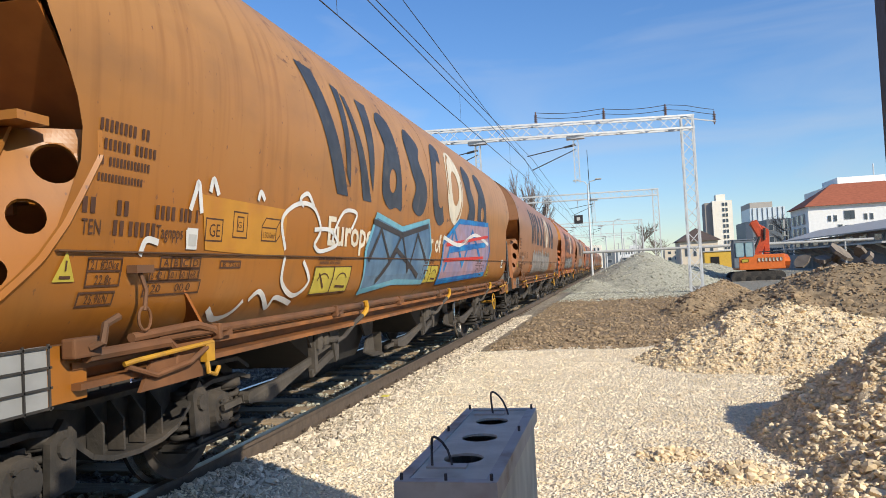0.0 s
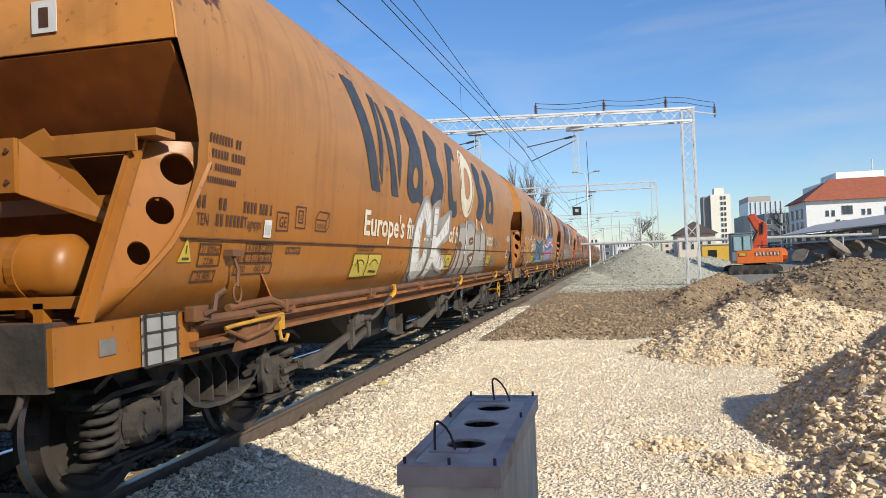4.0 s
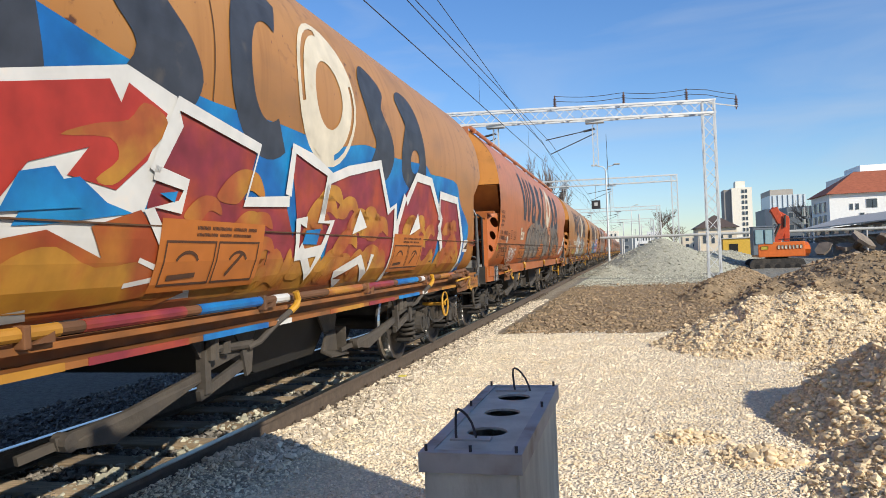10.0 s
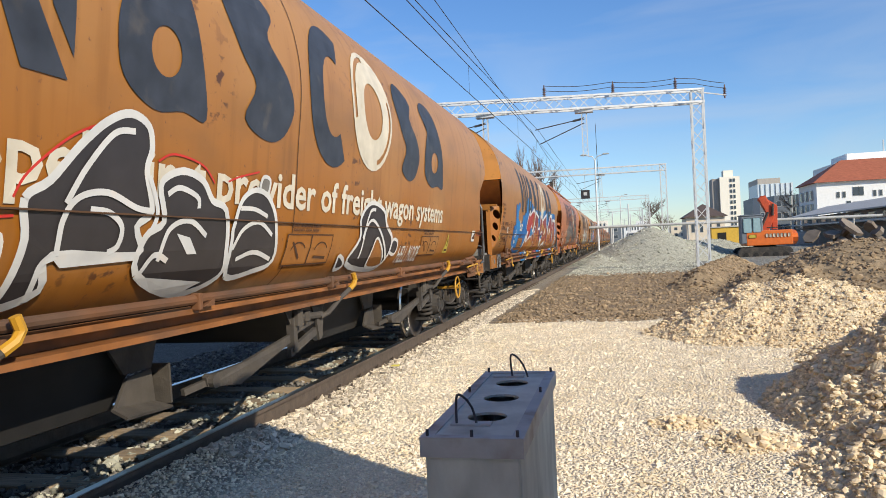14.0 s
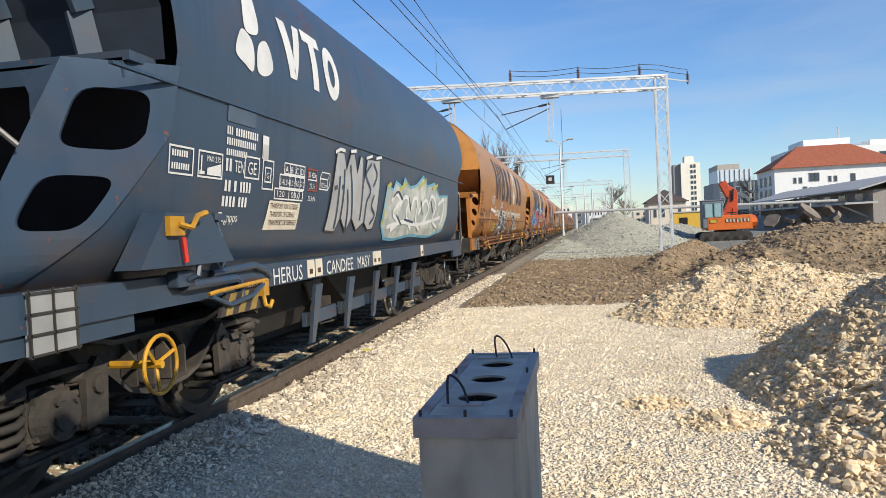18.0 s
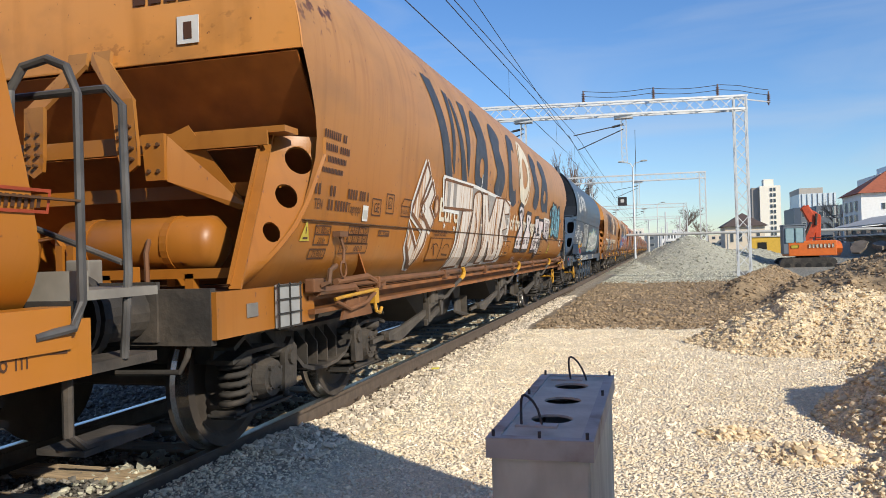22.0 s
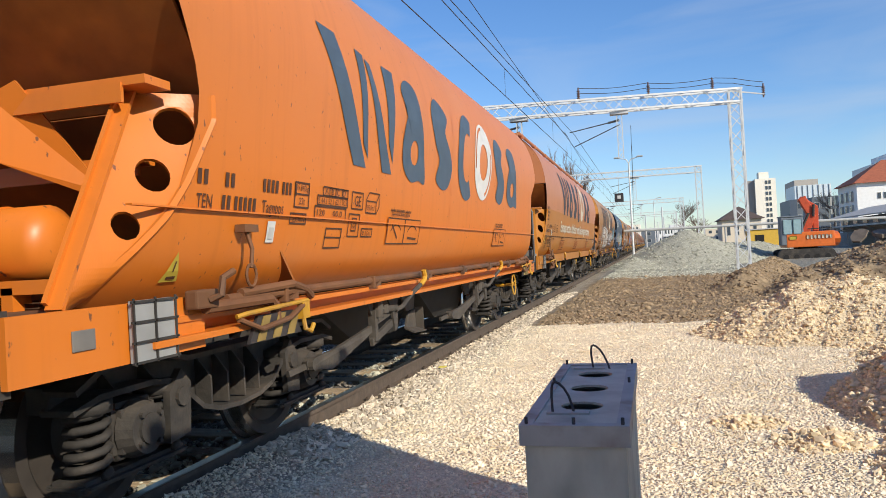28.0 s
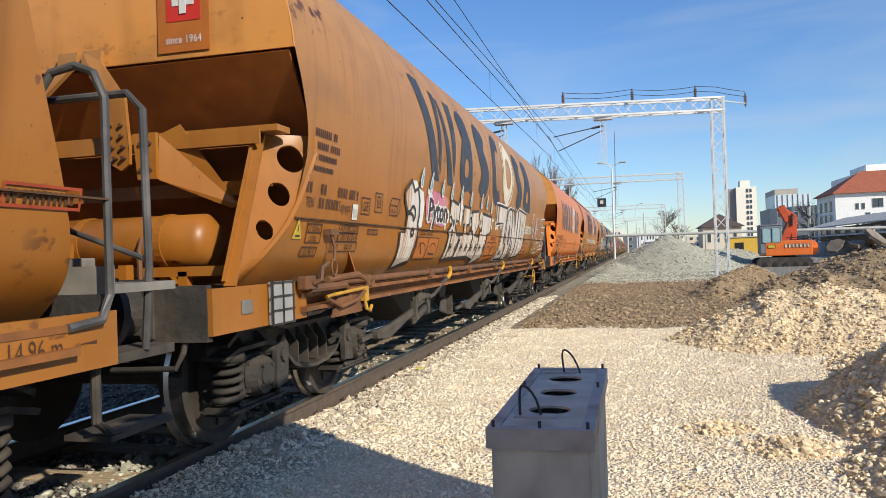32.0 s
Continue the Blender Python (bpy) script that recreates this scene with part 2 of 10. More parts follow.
EMBER = mat("ember_spray", (0.27, 0.05, 0.015), 0.5, var=0.25, second=(0.34, 0.12, 0.02), mix_scale=2)
REDSPRAY = mat("red_spray", (0.33, 0.03, 0.02), 0.5, var=0.25)
SILVERFILL = mat("silver_fill_spray", (0.36, 0.36, 0.35), 0.35, 0.1, var=0.15, second=(0.28, 0.28, 0.27), mix_scale=3)
PALEFILL = mat("pale_olive_spray", (0.30, 0.32, 0.29), 0.5, var=0.25, second=(0.42, 0.42, 0.36), mix_scale=3)
OLIVE = mat("olive_spray", (0.36, 0.34, 0.07), 0.5, var=0.2)
DATERED = mat("faded_red_lines", (0.30, 0.05, 0.02), 0.5, var=0.2)
DUSTSTEEL = mat("dusty_steel", (0.066, 0.055, 0.043), 0.85, var=0.3, second=(0.055, 0.047, 0.04), mix_scale=4, bump=0.3)
WASH = mat("thin_grey_spray", (0.17, 0.145, 0.12), 0.5, var=0.25, scale=3, second=(0.27, 0.13, 0.05), mix_scale=2.2, mix_low=0.5, mix_high=0.75)
RED = mat("red_paint", (0.5, 0.03, 0.02), 0.5, var=0.1)
STREAKED = mat("streaked_white_spray", (0.53, 0.485, 0.43), 0.5, var=0.16, scale=5, stretch=(1, 9, 0.35), second=(0.36, 0.19, 0.08), mix_scale=2.4, mix_low=0.50, mix_high=0.64)
SMOKE = mat("grey_smoke_spray", (0.25, 0.225, 0.20), 0.45, var=0.25, scale=2.5, second=(0.17, 0.15, 0.13), mix_scale=2)
ASHGREY = mat("ash_grey_spray", (0.33, 0.31, 0.275), 0.4, var=0.1, scale=3, second=(0.28, 0.26, 0.23), mix_scale=1.5)
ROSE = mat("rose_white_spray", (0.56, 0.50, 0.48), 0.5, var=0.2, second=(0.48, 0.28, 0.26), mix_scale=7, mix_low=0.55, mix_high=0.7)
FADED = mat("faded_stripe", (0.24, 0.16, 0.045), 0.7, var=0.3)
GREYPLATE = mat("grey_plate", (0.42, 0.41, 0.38), 0.6, var=0.15)
PANEL = mat("orange_sign", (0.38, 0.118, 0.02), 0.5, var=0.12)
YELLOWSIGN = mat("yellow_sign", (0.42, 0.33, 0.045), 0.5, var=0.15)

GRAVEL = mat("crushed_limestone", (0.70, 0.56, 0.36), 0.9, var=0.35, scale=40, second=(0.48, 0.37, 0.24), mix_scale=14, bump=1.0, bump_scale=45)
STONES = mat("limestone_stones", (0.82, 0.70, 0.51), 0.85, var=0.12, scale=25, island=0.2, second=(0.70, 0.57, 0.38), mix_scale=3)
HEAPSTONES = mat("heap_limestone", (0.74, 0.585, 0.37), 0.85, var=0.15, scale=25, island=0.25, second=(0.62, 0.47, 0.28), mix_scale=3)
SOIL = mat("brown_soil", (0.30, 0.215, 0.122), 0.95, var=0.45, scale=7, second=(0.20, 0.142, 0.082), mix_scale=2.5, bump=1.0, bump_scale=12)
CLODS = mat("soil_clods", (0.28, 0.20, 0.117), 0.95, var=0.25, scale=9, island=0.3)
BALLAST = mat("grey_ballast", (0.37, 0.355, 0.275), 0.9, var=0.35, scale=22, second=(0.26, 0.25, 0.195), mix_scale=9, bump=1.0, bump_scale=26)
BALLASTSTONE = mat("ballast_stones", (0.40, 0.385, 0.30), 0.9, var=0.2, scale=20, island=0.4)
DARKBALLAST = mat("track_ballast", (0.16, 0.148, 0.13), 0.9, var=0.3, scale=20, island=0.55, second=(0.21, 0.185, 0.155), mix_scale=2)
TIMBER = mat("weathered_sleeper", (0.33, 0.245, 0.155), 0.85, var=0.35, scale=5, stretch=(0.8, 9, 9), bump=0.6, object_random=0.3)
RAILSIDE = mat("rail_rust", (0.10, 0.074, 0.054), 0.75, var=0.25, scale=12, bump=0.2)
RAILTOP = mat("rail_polished", (0.5, 0.5, 0.5), 0.3, 1.0, var=0.1)
CONCRETE = mat("precast_concrete", (0.50, 0.505, 0.44), 0.8, var=0.2, scale=9, second=(0.37, 0.37, 0.32), mix_scale=5, bump=0.25, stretch=(1, 1, 0.5))
GALV = mat("galvanised_steel", (0.62, 0.62, 0.6), 0.5, 0.3, var=0.12)
WIRE = mat("wire_dark", (0.05, 0.05, 0.055), 0.6, var=0.1)
CERAMIC = mat("insulator_brown", (0.12, 0.06, 0.04), 0.3, var=0.1)
CONTAINER = mat("container_paint", (0.055, 0.045, 0.04), 0.55, var=0.2, bump=0.15)
PLASTER = mat("white_plaster", (0.78, 0.77, 0.74), 0.85, var=0.06, scale=3)
ROOFTILE = mat("red_roof_tiles", (0.33, 0.10, 0.05), 0.8, var=0.25, scale=2, stretch=(1, 1, 5))
BROWNROOF = mat("brown_roof", (0.09, 0.065, 0.055), 0.8, var=0.25)
GLASS = mat("window_glass_dark", (0.06, 0.075, 0.09), 0.15, var=0.1)
GREYWALL = mat("grey_cladding", (0.14, 0.16, 0.18), 0.6, var=0.1)
CREAMWALL = mat("cream_render", (0.80, 0.74, 0.62), 0.85, var=0.08)
TAN = mat("tan_wall", (0.68, 0.58, 0.44), 0.85, var=0.1)
ENDPAINT = paint("paint_end_panel", (0.62, 0.245, 0.04), (0.58, 0.275, 0.09), upper_tone=0.5)
DULL = paint("paint_dull", (0.28, 0.112, 0.038), (0.30, 0.15, 0.078), upper_tone=0.8)
SEAM = mat("seam_dark", (0.085, 0.04, 0.016), 0.7, var=0.2)
CARD = mat("dusty_card", (0.20, 0.185, 0.16), 0.7, var=0.25, second=(0.12, 0.11, 0.1))
EXC = mat("excavator_orange", (0.58, 0.13, 0.02), 0.4, var=0.1)
BARK = mat("bare_twigs", (0.18, 0.13, 0.10), 0.9, var=0.2)
RUBBLE = mat("asphalt_rubble", (0.22, 0.18, 0.14), 0.9, var=0.3, island=0.35, bump=0.5)


# ---- mesh helpers ----
def part(name, bm, material, parent=None, label="", smooth=False):
    me = bpy.data.meshes.new(name)
    bm.to_mesh(me)
    bm.free()
    if smooth:
        for p in me.polygons:
            p.use_smooth = True
    me.materials.append(material)
    ob = new(name, me)
    if parent:
        ob.parent = parent
    return tagged(ob, label)


def thing(name, label, category, group="", kind=""):
    return tagged(new(name), label, category, group, kind)


def box(bm, x0, x1, y0, y1, z0, z1):
    v = [bm.verts.new((x, y, z)) for z in (z0, z1) for x, y in ((x0, y0), (x1, y0), (x1, y1), (x0, y1))]
    for f in ((0, 3, 2, 1), (4, 5, 6, 7), (0, 1, 5, 4), (1, 2, 6, 5), (2, 3, 7, 6), (3, 0, 4, 7)):
        bm.faces.new([v[i] for i in f])
    return v


def bbox(x0, x1, y0, y1, z0, z1, bevel=0.0):
    bm = bmesh.new()
    box(bm, x0, x1, y0, y1, z0, z1)
    if bevel:
        bmesh.ops.bevel(bm, geom=bm.edges[:], offset=bevel, segments=2, affect="EDGES", profile=0.6)
    return bm


def rod(bm, a, b, r, n=8, r2=None, caps=True):
    """A round bar from a to b."""
    a, b = Vector(a), Vector(b)
    d = (b - a).normalized()
    u = d.orthogonal().normalized()
    w = d.cross(u)
    rings = []
    for p, rr in ((a, r), (b, r if r2 is None else r2)):
        rings.append([bm.verts.new(p + rr * (u * math.cos(k * 2 * math.pi / n) + w * math.sin(k * 2 * math.pi / n))) for k in range(n)])
    for k in range(n):
        bm.faces.new((rings[0][k], rings[0][(k + 1) % n], rings[1][(k + 1) % n], rings[1][k]))
    if caps:
        bm.faces.new(rings[0][::-1])
        bm.faces.new(rings[1])


def tube(bm, pts, r, n=8):
    """One round bar along a line of points, bent at each."""
    p = [Vector(q) for q in pts]
    rings, u = [], None
    for i, q in enumerate(p):
        d = (p[min(i + 1, len(p) - 1)] - p[max(i - 1, 0)]).normalized()
        u = (d.orthogonal() if u is None else u - d * u.dot(d)).normalized()
        w = d.cross(u)
        rings.append([bm.verts.new(q + r * (u * math.cos(k * 2 * math.pi / n) + w * math.sin(k * 2 * math.pi / n))) for k in range(n)])
    for a, b in zip(rings, rings[1:]):
        for k in range(n):
            bm.faces.new((a[k], a[(k + 1) % n], b[(k + 1) % n], b[k]))
    bm.faces.new(rings[0][::-1])
    bm.faces.new(rings[-1])


def beam(bm, a, b, w, h):
    """A rectangular bar from a to b, w wide and h high."""
    a, b = Vector(a), Vector(b)
    d = (b - a).normalized()
    side = d.cross(Vector((0, 0, 1)))
    side = side.normalized() if side.length > 1e-4 else Vector((1, 0, 0))
    up = side.cross(d).normalized()
    v = [bm.verts.new(p + sx * side * w / 2 + sz * up * h / 2) for p in (a, b) for sx, sz in ((-1, -1), (1, -1), (1, 1), (-1, 1))]
    for f in ((3, 2, 1, 0), (4, 5, 6, 7), (0, 1, 5, 4), (1, 2, 6, 5), (2, 3, 7, 6), (3, 0, 4, 7)):
        bm.faces.new([v[i] for i in f])


def plate(bm, pts, thick):
    """A flat plate: outline points in 3D, thickened along its normal, both ways."""
    p = [Vector(q) for q in pts]
    n = Vector((0, 0, 0))
    for i in range(len(p)):
        n += (p[i] - p[0]).cross(p[(i + 1) % len(p)] - p[0])
    n = n.normalized() * thick / 2
    a = [bm.verts.new(q + n) for q in p]
    b = [bm.verts.new(q - n) for q in p]
    bm.faces.new(a)
    bm.faces.new(b[::-1])
    for i in range(len(p)):
        j = (i + 1) % len(p)
        bm.faces.new((a[j], a[i], b[i], b[j]))


def lathe(bm, prof, axis="x", n=24, centre=(0, 0, 0)):
    """Turns a profile of (along the axis, radius) round the axis."""
    rings = []
    for s_, r in prof:
        ring = []
        for k in range(n):
            c, q = r * math.cos(k * 2 * math.pi / n), r * math.sin(k * 2 * math.pi / n)
            p = {"x": (s_, c, q), "y": (c, s_, q), "z": (c, q, s_)}[axis]
            ring.append(bm.verts.new(Vector(p) + Vector(centre)))
        rings.append(ring)
    for a, b in zip(rings, rings[1:]):
        for k in range(n):
            bm.faces.new((a[k], a[(k + 1) % n], b[(k + 1) % n], b[k]))
    bm.faces.new(rings[0][::-1])
    bm.faces.new(rings[-1])
    bmesh.ops.recalc_face_normals(bm, faces=bm.faces[:])

# ---- ground ----
TRACK = -4.25


def fbm(x, y, s, seed=0.0):
    return noise.noise((x * s + seed, y * s - seed, seed)) + 0.5 * noise.noise((x * s * 2.1 - seed, y * s * 2.1, seed + 3))


def smooth(a, b, v):
    k = min(1, max(0, (v - a) / (b - a)))
    return k * k * (3 - 2 * k)


def level(x, y):
    """The ground's height: the gravel bank right of the track, the ballast bed under it."""
    z = -0.11 + 0.02 * fbm(x, y, 0.7, 2.0)
    near_cover = smooth(6.5, 4.4, y)
    bank = -0.15 + 0.10 * near_cover
    z = bank + (z - bank) * smooth(-3.35, -2.9, x)
    if x < -3.38:
        z = z + (-0.20 - z) * smooth(-3.40, -3.60, x)
    if x < -6.6:
        z += -0.1 * smooth(-6.6, -7.4, x)
    return z


def graded(lo, hi, step, far, grow=1.35):
    a = list(np.arange(lo, hi, step))
    left, right, d = [], [], step
    x = lo
    while x > -far:
        d *= grow
        x -= d
        left.append(x)
    d, x = step, a[-1]
    while x < far:
        d *= grow
        x += d
        right.append(x)
    return left[::-1] + a + right


def sheet(name, xs, ys, fn, material, keep=None):
    nx = len(xs)
    verts = [(x, y, fn(x, y)) for y in ys for x in xs]
    faces = []
    for j in range(len(ys) - 1):
        for i in range(nx - 1):
            a = j * nx + i
            if keep is None or any(verts[k][2] > keep(verts[k][0], verts[k][1]) for k in (a, a + 1, a + nx, a + nx + 1)):
                faces.append((a, a + 1, a + nx + 1, a + nx))
    me = bpy.data.meshes.new(name)
    me.from_pydata(verts, [], faces)
    me.materials.append(material)
    for p in me.polygons:
        p.use_smooth = True
    return new(name, me)


def ground_material():
    m = bpy.data.materials.new("ground_mix")
    m.use_nodes = True
    nt = m.node_tree
    b = nt.nodes["Principled BSDF"]
    b.inputs["Roughness"].default_value = 0.92
    tc = nt.nodes.new("ShaderNodeTexCoord")
    sep = nt.nodes.new("ShaderNodeSeparateXYZ")
    wob = nt.nodes.new("ShaderNodeTexNoise")
    wob.inputs["Scale"].default_value, wob.inputs["Detail"].default_value = 1.6, 5
    nt.links.new(tc.outputs["Object"], wob.inputs["Vector"])
    nt.links.new(tc.outputs["Object"], sep.inputs[0])

    def math_node(op, a, b_):
        n = nt.nodes.new("ShaderNodeMath")
        n.operation = op
        for i, v in enumerate((a, b_)):
            if isinstance(v, (int, float)):
                n.inputs[i].default_value = v
            else:
                nt.links.new(v, n.inputs[i])
        return n.outputs[0]

    def step(v, lo, hi):
        r = nt.nodes.new("ShaderNodeMapRange")
        r.inputs["From Min"].default_value, r.inputs["From Max"].default_value = lo, hi
        nt.links.new(v, r.inputs[0])
        return r.outputs[0]

    def grain(c1, c2, scale):
        v = nt.nodes.new("ShaderNodeTexVoronoi")
        v.inputs["Scale"].default_value = scale
        nt.links.new(tc.outputs["Object"], v.inputs["Vector"])
        bw = nt.nodes.new("ShaderNodeSeparateColor")
        nt.links.new(v.outputs["Color"], bw.inputs[0])
        return mixed(bw.outputs[0], c1, c2)

    def mixed(fac, a, c):
        mx = nt.nodes.new("ShaderNodeMix")
        mx.data_type = "RGBA"
        nt.links.new(fac, mx.inputs["Factor"])
        for key, v in (("A", a), ("B", c)):
            if isinstance(v, tuple):
                mx.inputs[key].default_value = (*v, 1)
            else:
                nt.links.new(v, mx.inputs[key])
        return mx.outputs["Result"]

    wx = math_node("ADD", sep.outputs["X"], math_node("MULTIPLY", math_node("SUBTRACT", wob.outputs["Fac"], 0.5), 0.9))
    wy = math_node("ADD", sep.outputs["Y"], math_node("MULTIPLY", math_node("SUBTRACT", wob.outputs["Fac"], 0.5), 1.6))
    tan = grain((0.84, 0.72, 0.53), (0.62, 0.51, 0.36), 60)
    soil = grain((0.295, 0.21, 0.122), (0.195, 0.137, 0.078), 12)
    grey = grain((0.30, 0.28, 0.22), (0.18, 0.165, 0.13), 14)
    bed = grain((0.12, 0.105, 0.09), (0.06, 0.052, 0.045), 20)
    far = grain((0.30, 0.27, 0.21), (0.2, 0.19, 0.14), 1.2)
    c = mixed(step(wy, 12.9, 13.1), tan, soil)
    c = mixed(step(wy, 27.5, 30), c, grey)
    c = mixed(step(wy, 60, 90), c, far)
    edge = mixed(step(wx, -3.0, -2.6), grain((0.50, 0.42, 0.31), (0.28, 0.23, 0.17), 22), c)
    c = mixed(step(wx, -3.55, -3.5), bed, edge)
    c = mixed(step(sep.outputs["X"], -60, -9), far, c)
    nt.links.new(c, b.inputs["Base Color"])
    bt = nt.nodes.new("ShaderNodeTexVoronoi")
    bt.inputs["Scale"].default_value = 42
    nt.links.new(tc.outputs["Object"], bt.inputs["Vector"])
    bp = nt.nodes.new("ShaderNodeBump")
    bp.inputs["Strength"].default_value, bp.inputs["Distance"].default_value = 0.9, 0.03
    bp.invert = True
    nt.links.new(bt.outputs["Distance"], bp.inputs["Height"])
    nt.links.new(bp.outputs[0], b.inputs["Normal"])
    return m


xs, ys = graded(-8.0, 7.0, 0.14, 2600), graded(0.0, 32.0, 0.16, 2600)


def ground_height(x, y):
    if abs(x) > 30 or y > 90 or y < -20:
        return -0.2
    z = level(x, y)
    if 12.5 < y < 34 and x > -3.0:
        z += 0.06 * smooth(12.7, 13.4, y) * smooth(-3.0, -2.2, x) * (1 + 0.8 * fbm(x, y, 1.4, 5.0)) * smooth(34, 30, y)
    return z


ground = tagged(sheet("ground", xs, ys, ground_height, ground_material()), "pale crushed stone, brown soil and grey ballast ground", "ground", kind="structure")


# ---- heaps ----
def cone(x, y, cx, cy, r, h, flat=0.0, power=1.0):
    d = math.hypot(x - cx, y - cy)
    return h * min(1 - flat, max(0, 1 - (d / r) ** power)) / (1 - flat)


def ridge(x, y, ax, ay, bx, by, r, h):
    dx, dy = bx - ax, by - ay
    k = min(1, max(0, ((x - ax) * dx + (y - ay) * dy) / (dx * dx + dy * dy)))
    d = math.hypot(x - ax - k * dx, y - ay - k * dy)
    return h * max(0, 1 - d / r)


def gravel_heap(x, y):
    a = cone(x, y, 2.42, 6.3, 1.95, 1.36)
    a = max(a, ridge(x, y, 2.42, 6.3, 1.5, 4.6, 1.2, 0.56))
    b = max(ridge(x, y, 1.3, 11.2, 2.3, 11.0, 1.6, 0.74), ridge(x, y, 2.3, 11.0, 7.0, 10.4, 1.7, 0.60))
    c = ridge(x, y, 2.4, 8.6, 6.0, 8.8, 1.3, 0.40)
    d = max(cone(x, y, -0.15, 5.75, 0.45, 0.08), cone(x, y, 0.25, 5.3, 0.5, 0.10))
    h = max(a, b, c, d) + 0.2 * min(a, b) + 0.25 * min(b, c)
    k = min(1, h * 5)
    return -0.15 + h + k * (0.07 * fbm(x, y, 1.9, 7) + 0.05 * fbm(x, y, 5.0, 9) + 0.026 * fbm(x, y, 13.0, 5))


def soil_heap(x, y):
    a = cone(x, y, 5.9, 19.3, 4.7, 1.08, 0.35)
    b = max(ridge(x, y, 1.4, 19.5, 3.9, 31.0, 1.2, 0.66), ridge(x, y, 2.4, 17.5, 5.0, 26.0, 1.2, 0.60))
    c = ridge(x, y, 3.2, 16.9, 4.6, 18.3, 1.5, 0.62)
    h = max(a, b, c) + 0.2 * min(a, c)
    k = min(1, h * 3)
    return -0.18 + h + k * (0.07 * fbm(x, y, 1.1, 11) + 0.05 * fbm(x, y, 3.6, 13))


def ballast_heap(x, y):
    a = cone(x, y, 1.35, 46.0, 4.9, 2.18, 0.06)
    b = ridge(x, y, -1.6, 42.5, -0.5, 60.0, 2.2, 0.75)
    c = ridge(x, y, 2.4, 47, 6.5, 55, 4.0, 1.3)
    h = max(a, b, c)
    return -0.3 + h + min(1, h * 3) * (0.07 * fbm(x, y, 1.2, 17) + 0.05 * fbm(x, y, 4, 19))


def heap(name, label, fn, x0, x1, y0, y1, step, material):
    ob = sheet(name, np.arange(x0, x1, step), np.arange(y0, y1, step), lambda x, y: max(fn(x, y), -0.32), material, lambda x, y: -0.3 if name == "ballast_mound" else -0.17)
    return tagged(ob, label, "heap")


g_heap = heap("gravel_mound", "heap of pale yellow crushed limestone", gravel_heap, -0.9, 8, 3.0, 14.0, 0.05, GRAVEL)
s_heap = heap("soil_mound", "heap of dark brown excavated soil", soil_heap, -0.6, 13, 13.5, 31, 0.12, SOIL)
b_heap = heap("ballast_mound", "heap of grey track ballast", ballast_heap, -5, 12, 36, 66, 0.22, BALLAST)

OCTA = np.array([(1, 0, 0), (-1, 0, 0), (0, 1, 0), (0, -1, 0), (0, 0, 1), (0, 0, -1)], float)
OCTF = np.array([(0, 2, 4), (2, 1, 4), (1, 3, 4), (3, 0, 4), (2, 0, 5), (1, 2, 5), (3, 1, 5), (0, 3, 5)])
PHI = (1 + 5 ** 0.5) / 2
ICO = np.array([(-1, PHI, 0), (1, PHI, 0), (-1, -PHI, 0), (1, -PHI, 0), (0, -1, PHI), (0, 1, PHI), (0, -1, -PHI), (0, 1, -PHI), (PHI, 0, -1), (PHI, 0, 1), (-PHI, 0, -1), (-PHI, 0, 1)]) * 0.55
ICOF = np.array([(0, 11, 5), (0, 5, 1), (0, 1, 7), (0, 7, 10), (0, 10, 11), (1, 5, 9), (5, 11, 4), (11, 10, 2), (10, 7, 6), (7, 1, 8),
                 (3, 9, 4), (3, 4, 2), (3, 2, 6), (3, 6, 8), (3, 8, 9), (4, 9, 5), (2, 4, 11), (6, 2, 10), (8, 6, 7), (9, 8, 1)])
CUBE = np.array([(x, y, z) for x in (-0.7, 0.7) for y in (-0.7, 0.7) for z in (-0.7, 0.7)])
CUBEF = np.array([(0, 1, 3), (0, 3, 2), (4, 6, 7), (4, 7, 5), (0, 4, 5), (0, 5, 1), (2, 3, 7), (2, 7, 6), (0, 2, 6), (0, 6, 4), (1, 5, 7), (1, 7, 3)])


